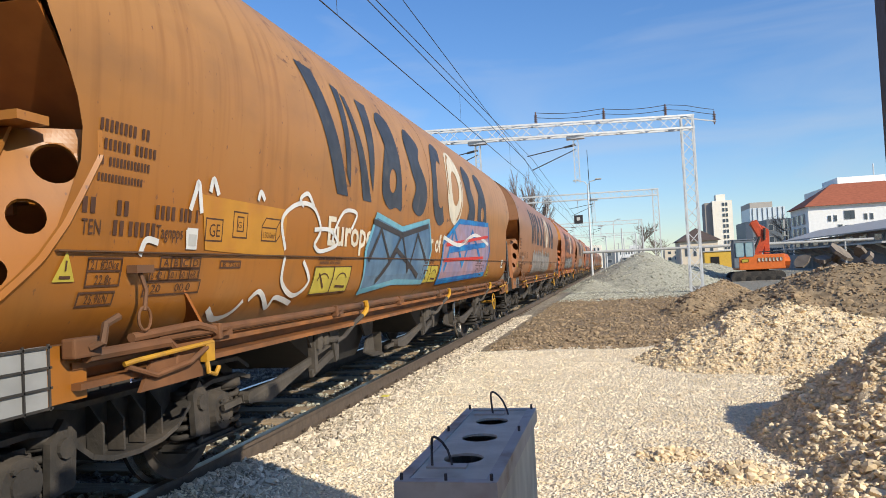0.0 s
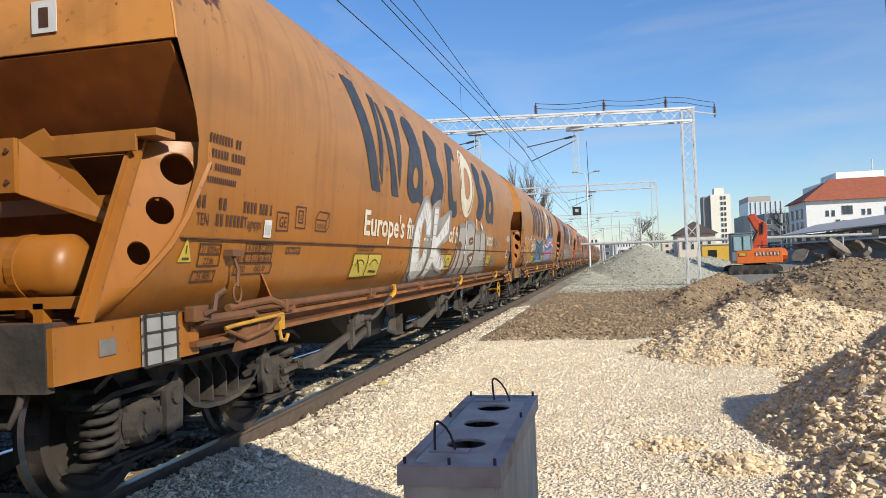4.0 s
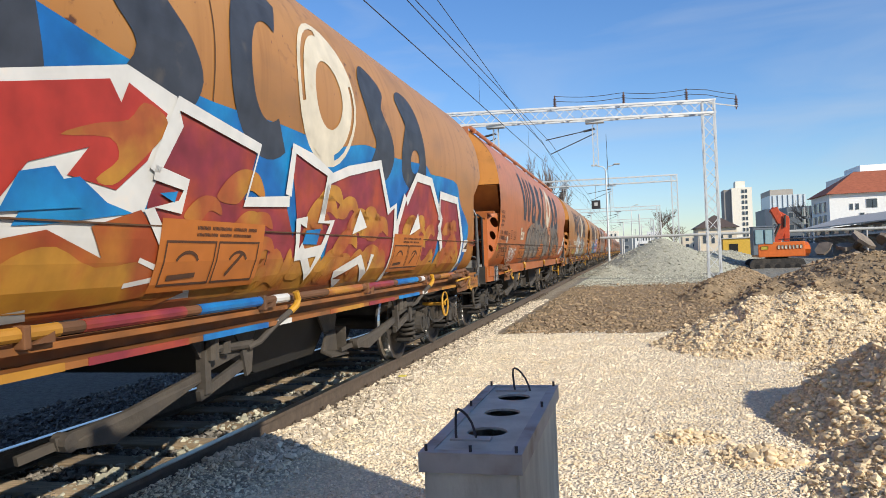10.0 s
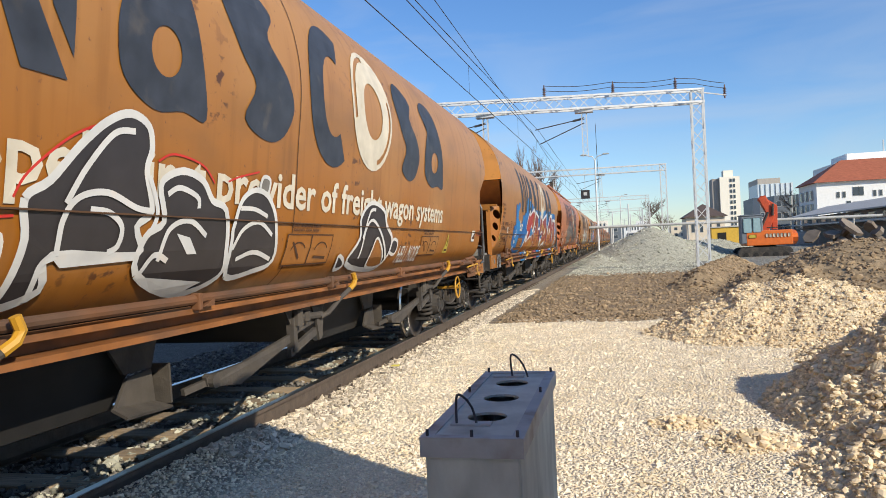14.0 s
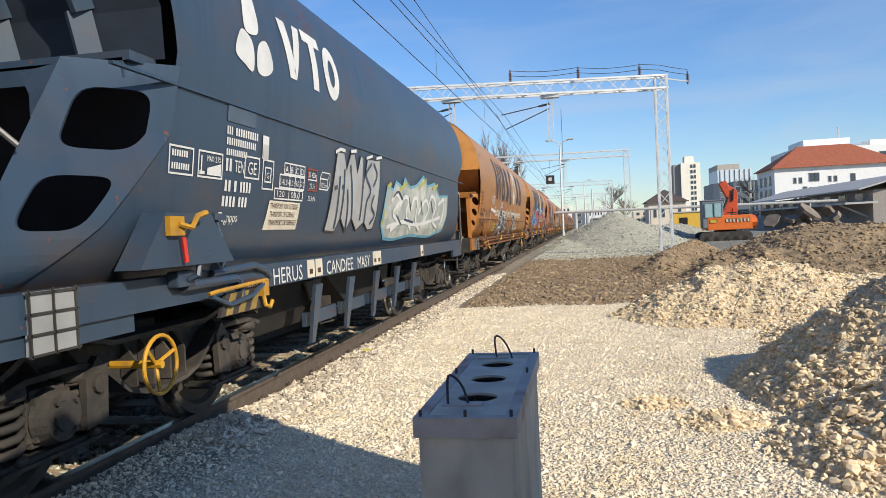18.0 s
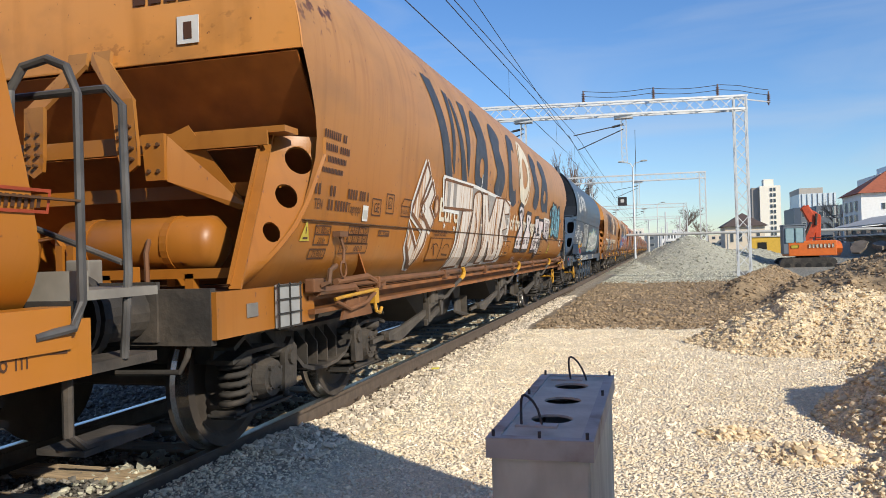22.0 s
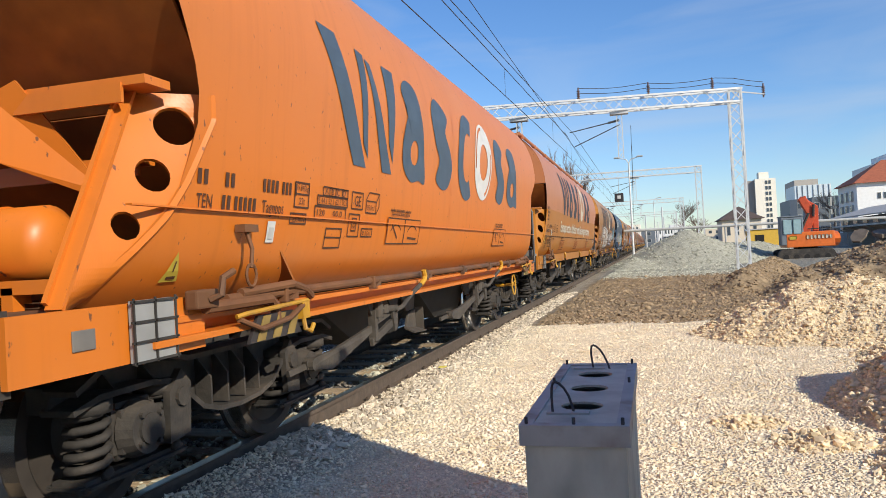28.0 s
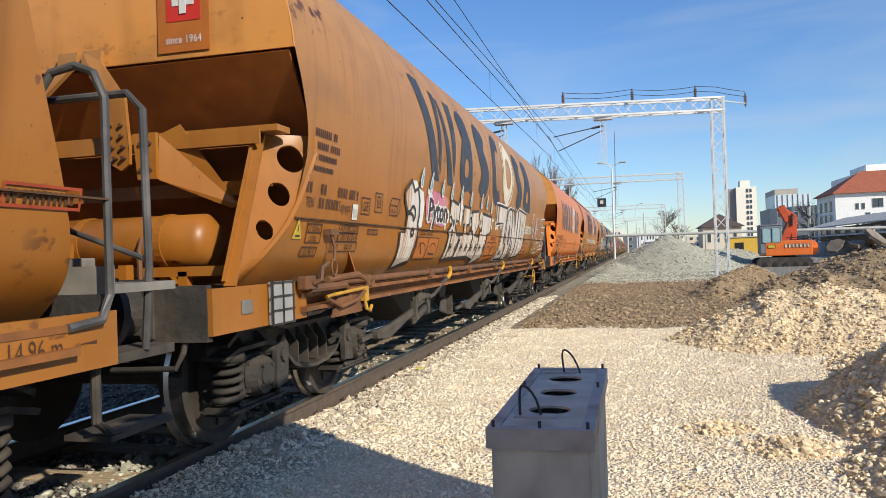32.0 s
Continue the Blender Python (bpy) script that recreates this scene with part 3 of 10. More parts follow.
def scatter(name, label, places, sizes, material, category, cubes=False, seed=1, flat=0.75, lumps=False):
    """Many broken stones in one mesh: each a bent octahedron or block with its own turn and proportions."""
    rg = np.random.default_rng(seed)
    base, faces = (ICO, ICOF) if lumps else (CUBE, CUBEF) if cubes else (OCTA, OCTF)
    n, k = len(places), len(base)
    v = base[None] * rg.uniform(0.6, 1.25, (n, k, 1)) * rg.uniform(0.6, 1.3, (n, 1, 3))
    q = rg.normal(size=(n, 4))
    q /= np.linalg.norm(q, axis=1)[:, None]
    w, x, y, z = q.T
    r = np.stack([np.stack([1 - 2 * (y * y + z * z), 2 * (x * y - z * w), 2 * (x * z + y * w)], -1),
                  np.stack([2 * (x * y + z * w), 1 - 2 * (x * x + z * z), 2 * (y * z - x * w)], -1),
                  np.stack([2 * (x * z - y * w), 2 * (y * z + x * w), 1 - 2 * (x * x + y * y)], -1)], 1)
    v = np.einsum("nij,nkj->nki", r, v) * sizes[:, None, None]
    v[:, :, 2] *= flat
    v += places[:, None, :]
    f = (faces[None] + (np.arange(n) * k)[:, None, None]).reshape(-1, 3)
    me = bpy.data.meshes.new(name)
    me.vertices.add(n * k)
    me.vertices.foreach_set("co", v.reshape(-1))
    me.loops.add(f.size)
    me.loops.foreach_set("vertex_index", f.reshape(-1).astype(np.int32))
    me.polygons.add(len(f))
    me.polygons.foreach_set("loop_start", np.arange(0, f.size, 3, dtype=np.int32))
    me.update(calc_edges=True)
    me.validate()
    me.shade_flat()
    me.materials.append(material)
    return tagged(new(name, me), label, category, kind="stuff")


def strew(n, x0, x1, y0, y1, fn, seed, ok=lambda x, y: True, lean=1.0):
    """n places over a stretch of ground, denser towards y0 when lean is over 1."""
    rg = np.random.default_rng(seed)
    out = []
    for u, v in rg.random((n, 2)):
        x, y = x0 + (x1 - x0) * u, y0 + (y1 - y0) * v ** lean
        if ok(x, y):
            out.append((x, y, fn(x, y)))
    return np.array(out)


def open_gravel(x, y):
    if y > 6.0 and x < -3.05 + 0.3 * fbm(x, y, 1.3, 6.0):
        return False
    return not (-1.12 < x < -0.79 and 2.02 < y < 3.17) and gravel_heap(x, y) < level(x, y) + 0.02


pl = strew(190000, -3.42, 3.0, 2.6, 13.2, lambda x, y: level(x, y) + 0.002, 21, open_gravel, 1.7)
scatter("gravel", "loose pale crushed limestone on the ground", pl, np.random.default_rng(5).gamma(2.2, 0.0033, len(pl)).clip(0.003, 0.034), STONES, "gravel", seed=3)
pl = strew(105000, -0.8, 4.6, 3.2, 13.6, lambda x, y: gravel_heap(x, y) + 0.004, 22, lambda x, y: gravel_heap(x, y) > level(x, y), 1.3)
scatter("heap_stones", "loose pale limestone pieces on the heap", pl, np.random.default_rng(6).gamma(2.0, 0.0056, len(pl)).clip(0.005, 0.042), HEAPSTONES, "gravel", lumps=True, seed=4)
pl = strew(5200, -0.7, 3.6, 3.3, 8.2, lambda x, y: gravel_heap(x, y) + 0.012, 30, lambda x, y: gravel_heap(x, y) > level(x, y) + 0.05)
scatter("heap_lumps", "larger pale limestone lumps on the heap", pl, np.random.default_rng(14).gamma(2.6, 0.0070, len(pl)).clip(0.010, 0.042), HEAPSTONES, "gravel", lumps=True, seed=12)
pl = strew(30000, -2.7, 3.5, 12.9, 30, ground_height, 23, lambda x, y: soil_heap(x, y) < ground_height(x, y) + 0.05, 1.4)
scatter("soil_clods", "dark brown soil clods on the ground", pl, np.random.default_rng(7).gamma(1.7, 0.0095, len(pl)).clip(0.006, 0.07), CLODS, "soil", lumps=True, seed=5)
pl = strew(42000, 0, 9, 14, 30, soil_heap, 24, lambda x, y: soil_heap(x, y) > -0.1)
scatter("heap_clods", "dark brown clods on the soil heap", pl, np.random.default_rng(8).gamma(1.6, 0.0125, len(pl)).clip(0.008, 0.11), CLODS, "soil", lumps=True, seed=6)
pl = strew(8000, -2.6, 3.2, 28.5, 41, ground_height, 29, lambda x, y: ballast_heap(x, y) < -0.1)
scatter("yard_stones", "grey ballast stones strewn over the yard", pl, np.random.default_rng(13).uniform(0.02, 0.06, len(pl)), BALLASTSTONE, "ballast", seed=11)
pl = strew(14000, -4, 9, 37, 60, ballast_heap, 25, lambda x, y: ballast_heap(x, y) > -0.2)
scatter("ballast_stones", "loose grey stones on the ballast heap", pl, np.random.default_rng(9).uniform(0.03, 0.075, len(pl)), BALLASTSTONE, "ballast", seed=7)
pl = strew(26000, -6.8, -3.55, 2.5, 34, lambda x, y: -0.19 + 0.02 * fbm(x, y, 3, 4), 26, lambda x, y: True, 1.6)
scatter("track_stones", "dark dusty ballast between the rails", pl, np.random.default_rng(10).uniform(0.015, 0.04, len(pl)), DARKBALLAST, "ballast", seed=8)
pl = strew(2600, -4.3, -3.58, 2.6, 24, lambda x, y: -0.165 + 0.01 * fbm(x, y, 5, 8), 31, lambda x, y: fbm(x, y, 0.9, 14) > -0.1, 1.5)
scatter("spilled_stones", "pale stones spilled over the sleepers", pl, np.random.default_rng(15).gamma(3.0, 0.007, len(pl)).clip(0.008, 0.045), BALLASTSTONE, "ballast", lumps=True, seed=13)
pl = strew(8000, -3.38, -2.85, 4.6, 22, lambda x, y: level(x, y) + 0.01, 27, lambda x, y: True, 1.3)
scatter("shoulder_stones", "brown and grey stones beside the rail", pl, np.random.default_rng(11).uniform(0.015, 0.045, len(pl)), mat("shoulder_stone", (0.56, 0.47, 0.35), 0.9, var=0.25, island=0.45), "gravel", seed=9)
rg = random.Random(28)
for k in range(13):
    q, w_, d_, h_ = k / 12, rg.uniform(0.18, 0.42), rg.uniform(0.18, 0.34), rg.uniform(0.07, 0.13)
    bm = bmesh.new()
    plate(bm, [(w_ * math.cos(a) * rg.uniform(0.7, 1.1), d_ * math.sin(a) * rg.uniform(0.7, 1.1), 0) for a in [j * math.pi / 3.5 for j in range(7)]], h_)
    ob = tagged(part("rubble_slab", bm, RUBBLE), "broken slab of old asphalt tipped on the soil heap", "rubble", "rubble on the soil heap")
    x, y = 4.25 + 1.6 * rg.random(), 20.6 + 1.5 * rg.random()
    ob.matrix_basis = pose(x, y, soil_heap(x, y) + 0.05 + 0.4 * q, rg.uniform(-55, 55), rg.uniform(-50, 50), rg.uniform(0, 180))

# ---- track ----
RAIL_PROFILE = [(-0.075, -0.172), (0.075, -0.172), (0.075, -0.160), (0.012, -0.142), (0.012, -0.045), (0.036, -0.034), (0.036, -0.004),
                (0.030, 0.0), (-0.030, 0.0), (-0.036, -0.004), (-0.036, -0.034), (-0.012, -0.045), (-0.012, -0.142), (-0.075, -0.160)]


def rail(x):
    bm = bmesh.new()
    ends = [[bm.verts.new((x + px, y, pz)) for px, pz in RAIL_PROFILE] for y in (-12, 700)]
    n = len(RAIL_PROFILE)
    for i in range(n):
        bm.faces.new((ends[0][i], ends[0][(i + 1) % n], ends[1][(i + 1) % n], ends[1][i]))
    bmesh.ops.recalc_face_normals(bm, faces=bm.faces[:])
    ob = part("rail", bm, RAILSIDE)
    ob.data.materials.append(RAILTOP)
    for p in ob.data.polygons:
        if p.normal.z > 0.6 and p.center.z > -0.01:
            p.material_index = 1
    return tagged(ob, "rusty steel rail with a polished running surface", "rail", "rails of the track")


rail(TRACK + 0.75)
rail(TRACK - 0.75)
slp = bbox(-1.3, 1.3, -0.125, 0.125, -0.09, 0.07, 0.012)
sleeper = tagged(part("sleeper", slp, TIMBER), "weathered brown timber sleeper half buried in ballast", "sleeper", "sleepers of the track")
sleeper.matrix_basis = pose(TRACK, 1.8, -0.232)
for i in range(1, 90):
    y = 1.8 + i * 0.62 + random.uniform(-0.04, 0.04)
    copy_thing(sleeper, pose(TRACK + random.uniform(-0.03, 0.03), y, -0.232 + random.uniform(-0.008, 0.008), 0, 0, random.uniform(-1.2, 1.2)))
bm = bmesh.new()
box(bm, -0.09, 0.09, -0.075, 0.075, 0, 0.016)
for sx in (-0.06, 0.06):
    rod(bm, (sx, 0, 0.0), (sx, 0, 0.055), 0.016, 6)
    rod(bm, (sx, 0, 0.018), (sx, 0, 0.034), 0.028, 6)
    beam(bm, (sx * 0.6, -0.03, 0.02), (sx * 1.2, 0.03, 0.026), 0.05, 0.014)
fastener = tagged(part("rail_fastener", bm, RAILSIDE), "rusty bolted rail clamp on a sleeper", "clamp", "rail fasteners")
fastener.matrix_basis = pose(TRACK + 0.86, 1.8, -0.168)
for i in range(1, 40):
    copy_thing(fastener, pose(TRACK + 0.88, 1.8 + i * 0.62, -0.165, 0, 0, random.uniform(-5, 5)))

# ---- wagons ----
# local space of a wagon: y = 0 over the trailing wheelset, y grows towards the engine, x = 0 on the track's axis, z = 0 on the rail
SPAN = 14.06  # headstock to headstock less the trailing overhang
ALONG = 1.065  # marks are given along a side of 13.2 m
PROFILE = [(1.12, 0.99), (1.29, 1.13), (1.388, 1.30), (1.45, 1.60), (1.50, 2.05), (1.54, 2.40), (1.535, 2.66), (1.48, 2.94), (1.38, 3.17), (1.22, 3.38), (1.0, 3.57), (0.7, 3.72), (0.35, 3.80), (0.0, 3.83)]


def half(z):
    """The body's half width at a height."""
    for (xa, za), (xb, zb) in zip(PROFILE, PROFILE[1:]):
        if z <= zb:
            k = max(0.0, (z - za) / (zb - za))
            return xa + (xb - xa) * k
    return 0.0


def fine_profile():
    """The cross-section in small even steps, rounded."""
    pts = [Vector((x, z)) for x, z in PROFILE]
    out = []
    for i in range(len(pts) - 1):
        p0, p1, p2, p3 = pts[max(0, i - 1)], pts[i], pts[i + 1], pts[min(len(pts) - 1, i + 2)]
        for k in range(3):
            t = k / 3
            out.append(0.5 * (2 * p1 + (p2 - p0) * t + (2 * p0 - 5 * p1 + 4 * p2 - p3) * t * t + (3 * p1 - p0 - 3 * p2 + p3) * t ** 3))
    out.append(pts[-1])
    return [(p.x, p.y) for p in out]


FINE = fine_profile()
FINE_X, FINE_Z = [p[0] for p in FINE], [p[1] for p in FINE]


def skin(z):
    return float(np.interp(z, FINE_Z, FINE_X))


def lead_edge(z):
    """How far the leading edge stands back at a height."""
    return float(np.interp(z, [0.95, 1.32, 1.79, 2.19, 2.47, 3.9], [-0.05, -0.16, -0.34, -0.48, -0.08, 0.0]))


def body_shell(lead, tail):
    """The barrel: both sides and the roof; tail(z) gives where the trailing edge stands at each height."""
    bm = bmesh.new()
    section = [(x, z) for x, z in FINE] + [(-x, z) for x, z in FINE[-2::-1]]
    rows = []
    for x, z in section:
        y0 = tail(z)
        y1 = lead + lead_edge(z)
        rows.append([bm.verts.new((x, y0 + (y1 - y0) * k / 6, z)) for k in range(7)])
    for a, b in zip(rows, rows[1:]):
        for k in range(6):
            bm.faces.new((a[k], a[k + 1], b[k + 1], b[k]))
    bmesh.ops.recalc_face_normals(bm, faces=bm.faces[:])
    return bm


def wheelset(parent, y):
    """Two wheels on an axle, turning about the axle."""
    bm = bmesh.new()
    r = 0.46
    for s_ in (-1, 1):
        prof = [(s_ * 0.68, 0.10), (s_ * 0.68, r - 0.07), (s_ * 0.685, r + 0.03), (s_ * 0.71, r + 0.025), (s_ * 0.73, r), (s_ * 0.82, r - 0.006), (s_ * 0.82, r - 0.07),
                (s_ * 0.79, r - 0.10), (s_ * 0.77, 0.2), (s_ * 0.84, 0.13), (s_ * 0.86, 0.09)]
        lathe(bm, prof, "x", 40)
    lathe(bm, [(-0.95, 0.075), (0.95, 0.075)], "x", 16)
    # chalk marks and rib that show the turning
    box(bm, 0.775, 0.80, -0.03, 0.03, 0.2, 0.34)
    ob = part("wheelset", bm, WHEEL, parent, "steel wheelset with bright worn treads", smooth=False)
    ob.data.materials.append(TREAD)
    for p in ob.data.polygons:
        d = math.hypot(p.center.y, p.center.z)
        if 0.452 < d < 0.475 and 0.70 < abs(p.center.x) < 0.825:
            p.material_index = 1
    ob.location = (0, y, 0.46)
    return ob


def sideframe(bm, s_):
    """One side of a bogie frame: a thin web, a top flange over the axle boxes and a bottom flange that dips into a bowl."""
    x = s_ * 1.0
    low = [(-1.32, 0.62), (-1.16, 0.66), (-0.80, 0.665), (-0.62, 0.64), (-0.50, 0.55), (-0.38, 0.46), (-0.22, 0.415), (0.0, 0.40), (0.22, 0.415), (0.38, 0.46), (0.50, 0.55), (0.62, 0.64), (0.80, 0.665), (1.16, 0.66), (1.32, 0.62)]
    high = [(-1.30, 0.70), (-1.15, 0.775), (-0.70, 0.785), (-0.50, 0.74), (0.50, 0.74), (0.70, 0.785), (1.15, 0.775), (1.30, 0.70)]
    plate(bm, [(x - s_ * 0.02, y, z) for y, z in low] + [(x - s_ * 0.02, y, z) for y, z in high[::-1]], 0.02)
    for run in (low, high):
        for a, b in zip(run, run[1:]):
            beam(bm, (x + s_ * 0.04, *a), (x + s_ * 0.04, *b), 0.18, 0.028)
    for y in (-0.26, -0.09, 0.09, 0.26):
        plate(bm, [(x, y, 0.43), (x + s_ * 0.10, y, 0.43), (x + s_ * 0.10, y, 0.60), (x, y, 0.73)], 0.016)
    for y in (-1.02, -0.74, 0.74, 1.02):
        plate(bm, [(x, y, 0.665), (x + s_ * 0.10, y, 0.665), (x, y, 0.775)], 0.014)


def bogie(parent, y, wheelbase=1.75):
    """A two-axle freight bogie with coil springs; its frame carries axle boxes, springs and wheelsets."""
    bm = bmesh.new()
    sideframe(bm, 1)
    sideframe(bm, -1)
    box(bm, -0.95, 0.95, -0.18, 0.18, 0.50, 0.80)
    box(bm, -0.95, 0.95, 1.16, 1.26, 0.60, 0.72)
    box(bm, -0.95, 0.95, -1.26, -1.16, 0.60, 0.72)
    bo = part("bogie", bm, STEEL, parent, "grey-brown dusty cast-steel bogie frame")
    bo.location = (0, y, 0)
    h = wheelbase / 2
    wheels = [wheelset(bo, -h), wheelset(bo, h)]
    for s_ in (1, -1):
        for yy in (-h, h):
            bm = bmesh.new()
            box(bm, s_ * 1.0 - 0.11, s_ * 1.0 + 0.10, yy - 0.15, yy + 0.15, 0.33, 0.60)
            box(bm, s_ * 1.0 - 0.12, s_ * 1.0 + 0.12, yy - 0.38, yy + 0.38, 0.25, 0.30)
            bmesh.ops.bevel(bm, geom=bm.edges[:], offset=0.03, segments=2, affect="EDGES")
            rod(bm, (s_ * 1.08, yy, 0.46), (s_ * 1.16, yy, 0.46), 0.145, 20, 0.12)
            rod(bm, (s_ * 1.16, yy, 0.46), (s_ * 1.175, yy, 0.46), 0.075, 14)
            for k in range(4):
                a = k * math.pi / 2 + 0.7
                rod(bm, (s_ * 1.16, yy + 0.095 * math.cos(a), 0.46 + 0.095 * math.sin(a)), (s_ * 1.18, yy + 0.095 * math.cos(a), 0.46 + 0.095 * math.sin(a)), 0.013, 6)
            part("axle_box", bm, STEEL, bo, smooth=False)
            bm = bmesh.new()
            d = 1 if yy < 0 else -1
            plate(bm, [(s_ * 1.13, yy + d * 0.17, 0.34), (s_ * 1.13, yy + d * 0.34, 0.36), (s_ * 1.13, yy + d * 0.36, 0.62), (s_ * 1.13, yy + d * 0.28, 0.70), (s_ * 1.13, yy + d * 0.18, 0.60)], 0.04)
            rod(bm, (s_ * 1.14, yy + d * 0.27, 0.56), (s_ * 1.17, yy + d * 0.27, 0.56), 0.05, 10)
            part("damper_cap", bm, STEEL, bo)
            for side in (-0.25, 0.25):
                bm = bmesh.new()
                pts = []
                for k in range(46):
                    a = k * 2 * math.pi / 9
                    pts.append((s_ * 1.02 + 0.088 * math.cos(a), yy + side + 0.088 * math.sin(a), 0.30 + 0.29 * k / 45))
                tube(bm, pts, 0.021, 6)
                rod(bm, (s_ * 1.02, yy + side, 0.585), (s_ * 1.02, yy + side, 0.64), 0.115, 14)
                part("coil_spring", bm, STEEL, bo, smooth=True)
    # brake blocks hang between wheel and frame
    for yy in (-h + 0.52, h - 0.52):
        for s_ in (-0.76, 0.76):
            bm = bbox(s_ - 0.05, s_ + 0.05, yy - 0.05, yy + 0.05, 0.3, 0.62, 0.012)
            part("brake_block", bm, DARK, bo)
    return bo, wheels


def flat_shape(polys, step=0.11):
    """Flat outlines in (along, height), cut into strips fine enough to follow the curved side."""
    bm = bmesh.new()
    for p in polys:
        vs = [bm.verts.new((q[0], q[1], 0)) for q in p]
        try:
            bm.faces.new(vs)
        except ValueError:
            pass
    bmesh.ops.remove_doubles(bm, verts=bm.verts[:], dist=1e-4)
    bmesh.ops.triangulate(bm, faces=bm.faces[:])
    cut_up(bm, step)
    return bm


def cut_up(bm, step):
    if not bm.verts:
        return
    lo, hi = min(v.co.y for v in bm.verts), max(v.co.y for v in bm.verts)
    z = math.ceil(lo / step + 1e-6) * step
    while z < hi:
        bmesh.ops.bisect_plane(bm, geom=bm.verts[:] + bm.edges[:] + bm.faces[:], plane_co=(0, z, 0), plane_no=(0, 1, 0), dist=1e-5)
        z += step


def lay(bm, off=0.006):
    """Bends flat marks onto the body's side, a little proud of the paint."""
    for v in bm.verts:
        u, z = v.co.x * ALONG, v.co.y
        e = 0.01
        n = Vector((1, 0, -(skin(z + e) - skin(z - e)) / (2 * e))).normalized()
        v.co = Vector((skin(z), u, z)) + n * off
    bmesh.ops.recalc_face_normals(bm, faces=bm.faces[:])
    for f in bm.faces:
        f.normal_update()
        if f.normal.x < 0:
            f.normal_flip()
    return bm


APART = ("flame", "spray_form", "graffiti_form", "instruction_plate", "emblem_bar", "emblem_leaf", "sign_ground")


def mark(parent, name, polys, material, off=0.006, label=""):
    if name in APART and len(polys) > 1:
        return [mark(parent, name, [p], material, off, label) for p in polys][0]
    return part(name, lay(flat_shape(polys), off), material, parent, label)


def rect(u0, u1, z0, z1):
    return [(u0, z0), (u1, z0), (u1, z1), (u0, z1)]


def frame_of(u0, u1, z0, z1, w=0.012):
    return [rect(u0, u1, z0, z0 + w), rect(u0, u1, z1 - w, z1), rect(u0, u0 + w, z0 + w, z1 - w), rect(u1 - w, u1, z0 + w, z1 - w)]


def curve(pts, closed=True, n=6):
    """A smooth line through the points."""
    out, m = [], len(pts)
    for i in range(m if closed else m - 1):
        if closed:
            p = [Vector(pts[(i + k) % m]) for k in (-1, 0, 1, 2)]
        else:
            p = [Vector(pts[min(m - 1, max(0, i + k))]) for k in (-1, 0, 1, 2)]
        for k in range(n):
            t = k / n
            out.append(0.5 * (2 * p[1] + (p[2] - p[0]) * t + (2 * p[0] - 5 * p[1] + 4 * p[2] - p[3]) * t * t + (3 * p[1] - p[0] - 3 * p[2] + p[3]) * t ** 3))
    if not closed:
        out.append(Vector(pts[-1]))
    return [(p.x, p.y) for p in out]


def stroke(pts, w, taper=False):
    """A band of even width along a line, as quads."""
    p = [Vector(q) for q in pts]
    quads, last = [], None
    for i, q in enumerate(p):
        d = (p[min(i + 1, len(p) - 1)] - p[max(i - 1, 0)])
        d = Vector((-d.y, d.x)).normalized() if d.length > 1e-6 else Vector((0, 1))
        k = w / 2 * (1 - 0.6 * i / len(p) if taper else 1)
        pair = (q + d * k, q - d * k)
        if last:
            quads.append([tuple(last[0]), tuple(last[1]), tuple(pair[1]), tuple(pair[0])])
        last = pair
    return quads


def arc(cu, cz, ru, rz, a0, a1, n=20):
    return [(cu + ru * math.cos(radians(a0 + (a1 - a0) * k / n)), cz + rz * math.sin(radians(a0 + (a1 - a0) * k / n))) for k in range(n + 1)]


def ringpoly(cu, cz, ru, rz, ri_u, ri_z, n=28):
    a, b = arc(cu, cz, ru, rz, 0, 360, n), arc(cu, cz, ri_u, ri_z, 0, 360, n)
    return [[a[k], a[k + 1], b[k + 1], b[k]] for k in range(n)]


TEXTS = {}


def text_mesh(body, bold=0.0):
    if (body, bold) not in TEXTS:
        cu = bpy.data.curves.new("writing", "FONT")
        cu.body, cu.size, cu.resolution_u, cu.offset = body, 1.0, 2, bold
        ob = bpy.data.objects.new("writing", cu)
        scene.collection.objects.link(ob)
        TEXTS[body, bold] = bpy.data.meshes.new_from_object(ob)
        bpy.data.objects.remove(ob)
    return TEXTS[body, bold]


def writing(parent, body, u, z, size, material, stretch=1.0, name="lettering", off=0.007, width=None, bold=0.0):
    bm = bmesh.new()
    bm.from_mesh(text_mesh(body, bold))
    if width:
        w = max(v.co.x for v in bm.verts) - min(v.co.x for v in bm.verts)
        stretch = width / (w * size)
    for v in bm.verts:
        v.co = (u + v.co.x * size * stretch, z + v.co.y * size, 0)
    bmesh.ops.triangulate(bm, faces=bm.faces[:])
    cut_up(bm, 0.11)
    return part(name, lay(bm, off), material, parent)


def bars(u, z, widths, h, gap=0.03):
    """Plain bars where writing is not to be given."""
    out = []
    for w in widths:
        n = max(1, round(w / (h * 0.62)))
        for k in range(n):
            a = u + w * k / n
            out.append(rect(a, a + w / n * 0.62, z, z + h))
        u += w + gap
    return out


def holed(outer, cu, cz, ru, rz):
    """A rounded shape with an oval hole, as quads between the two outlines."""
    c = curve(outer, n=4)
    inner = [(cu + ru * math.cos(math.atan2((z - cz) / rz, (u - cu) / ru)), cz + rz * math.sin(math.atan2((z - cz) / rz, (u - cu) / ru))) for u, z in c]
    n = len(c)
    return [[c[k], c[(k + 1) % n], inner[(k + 1) % n], inner[k]] for k in range(n)]


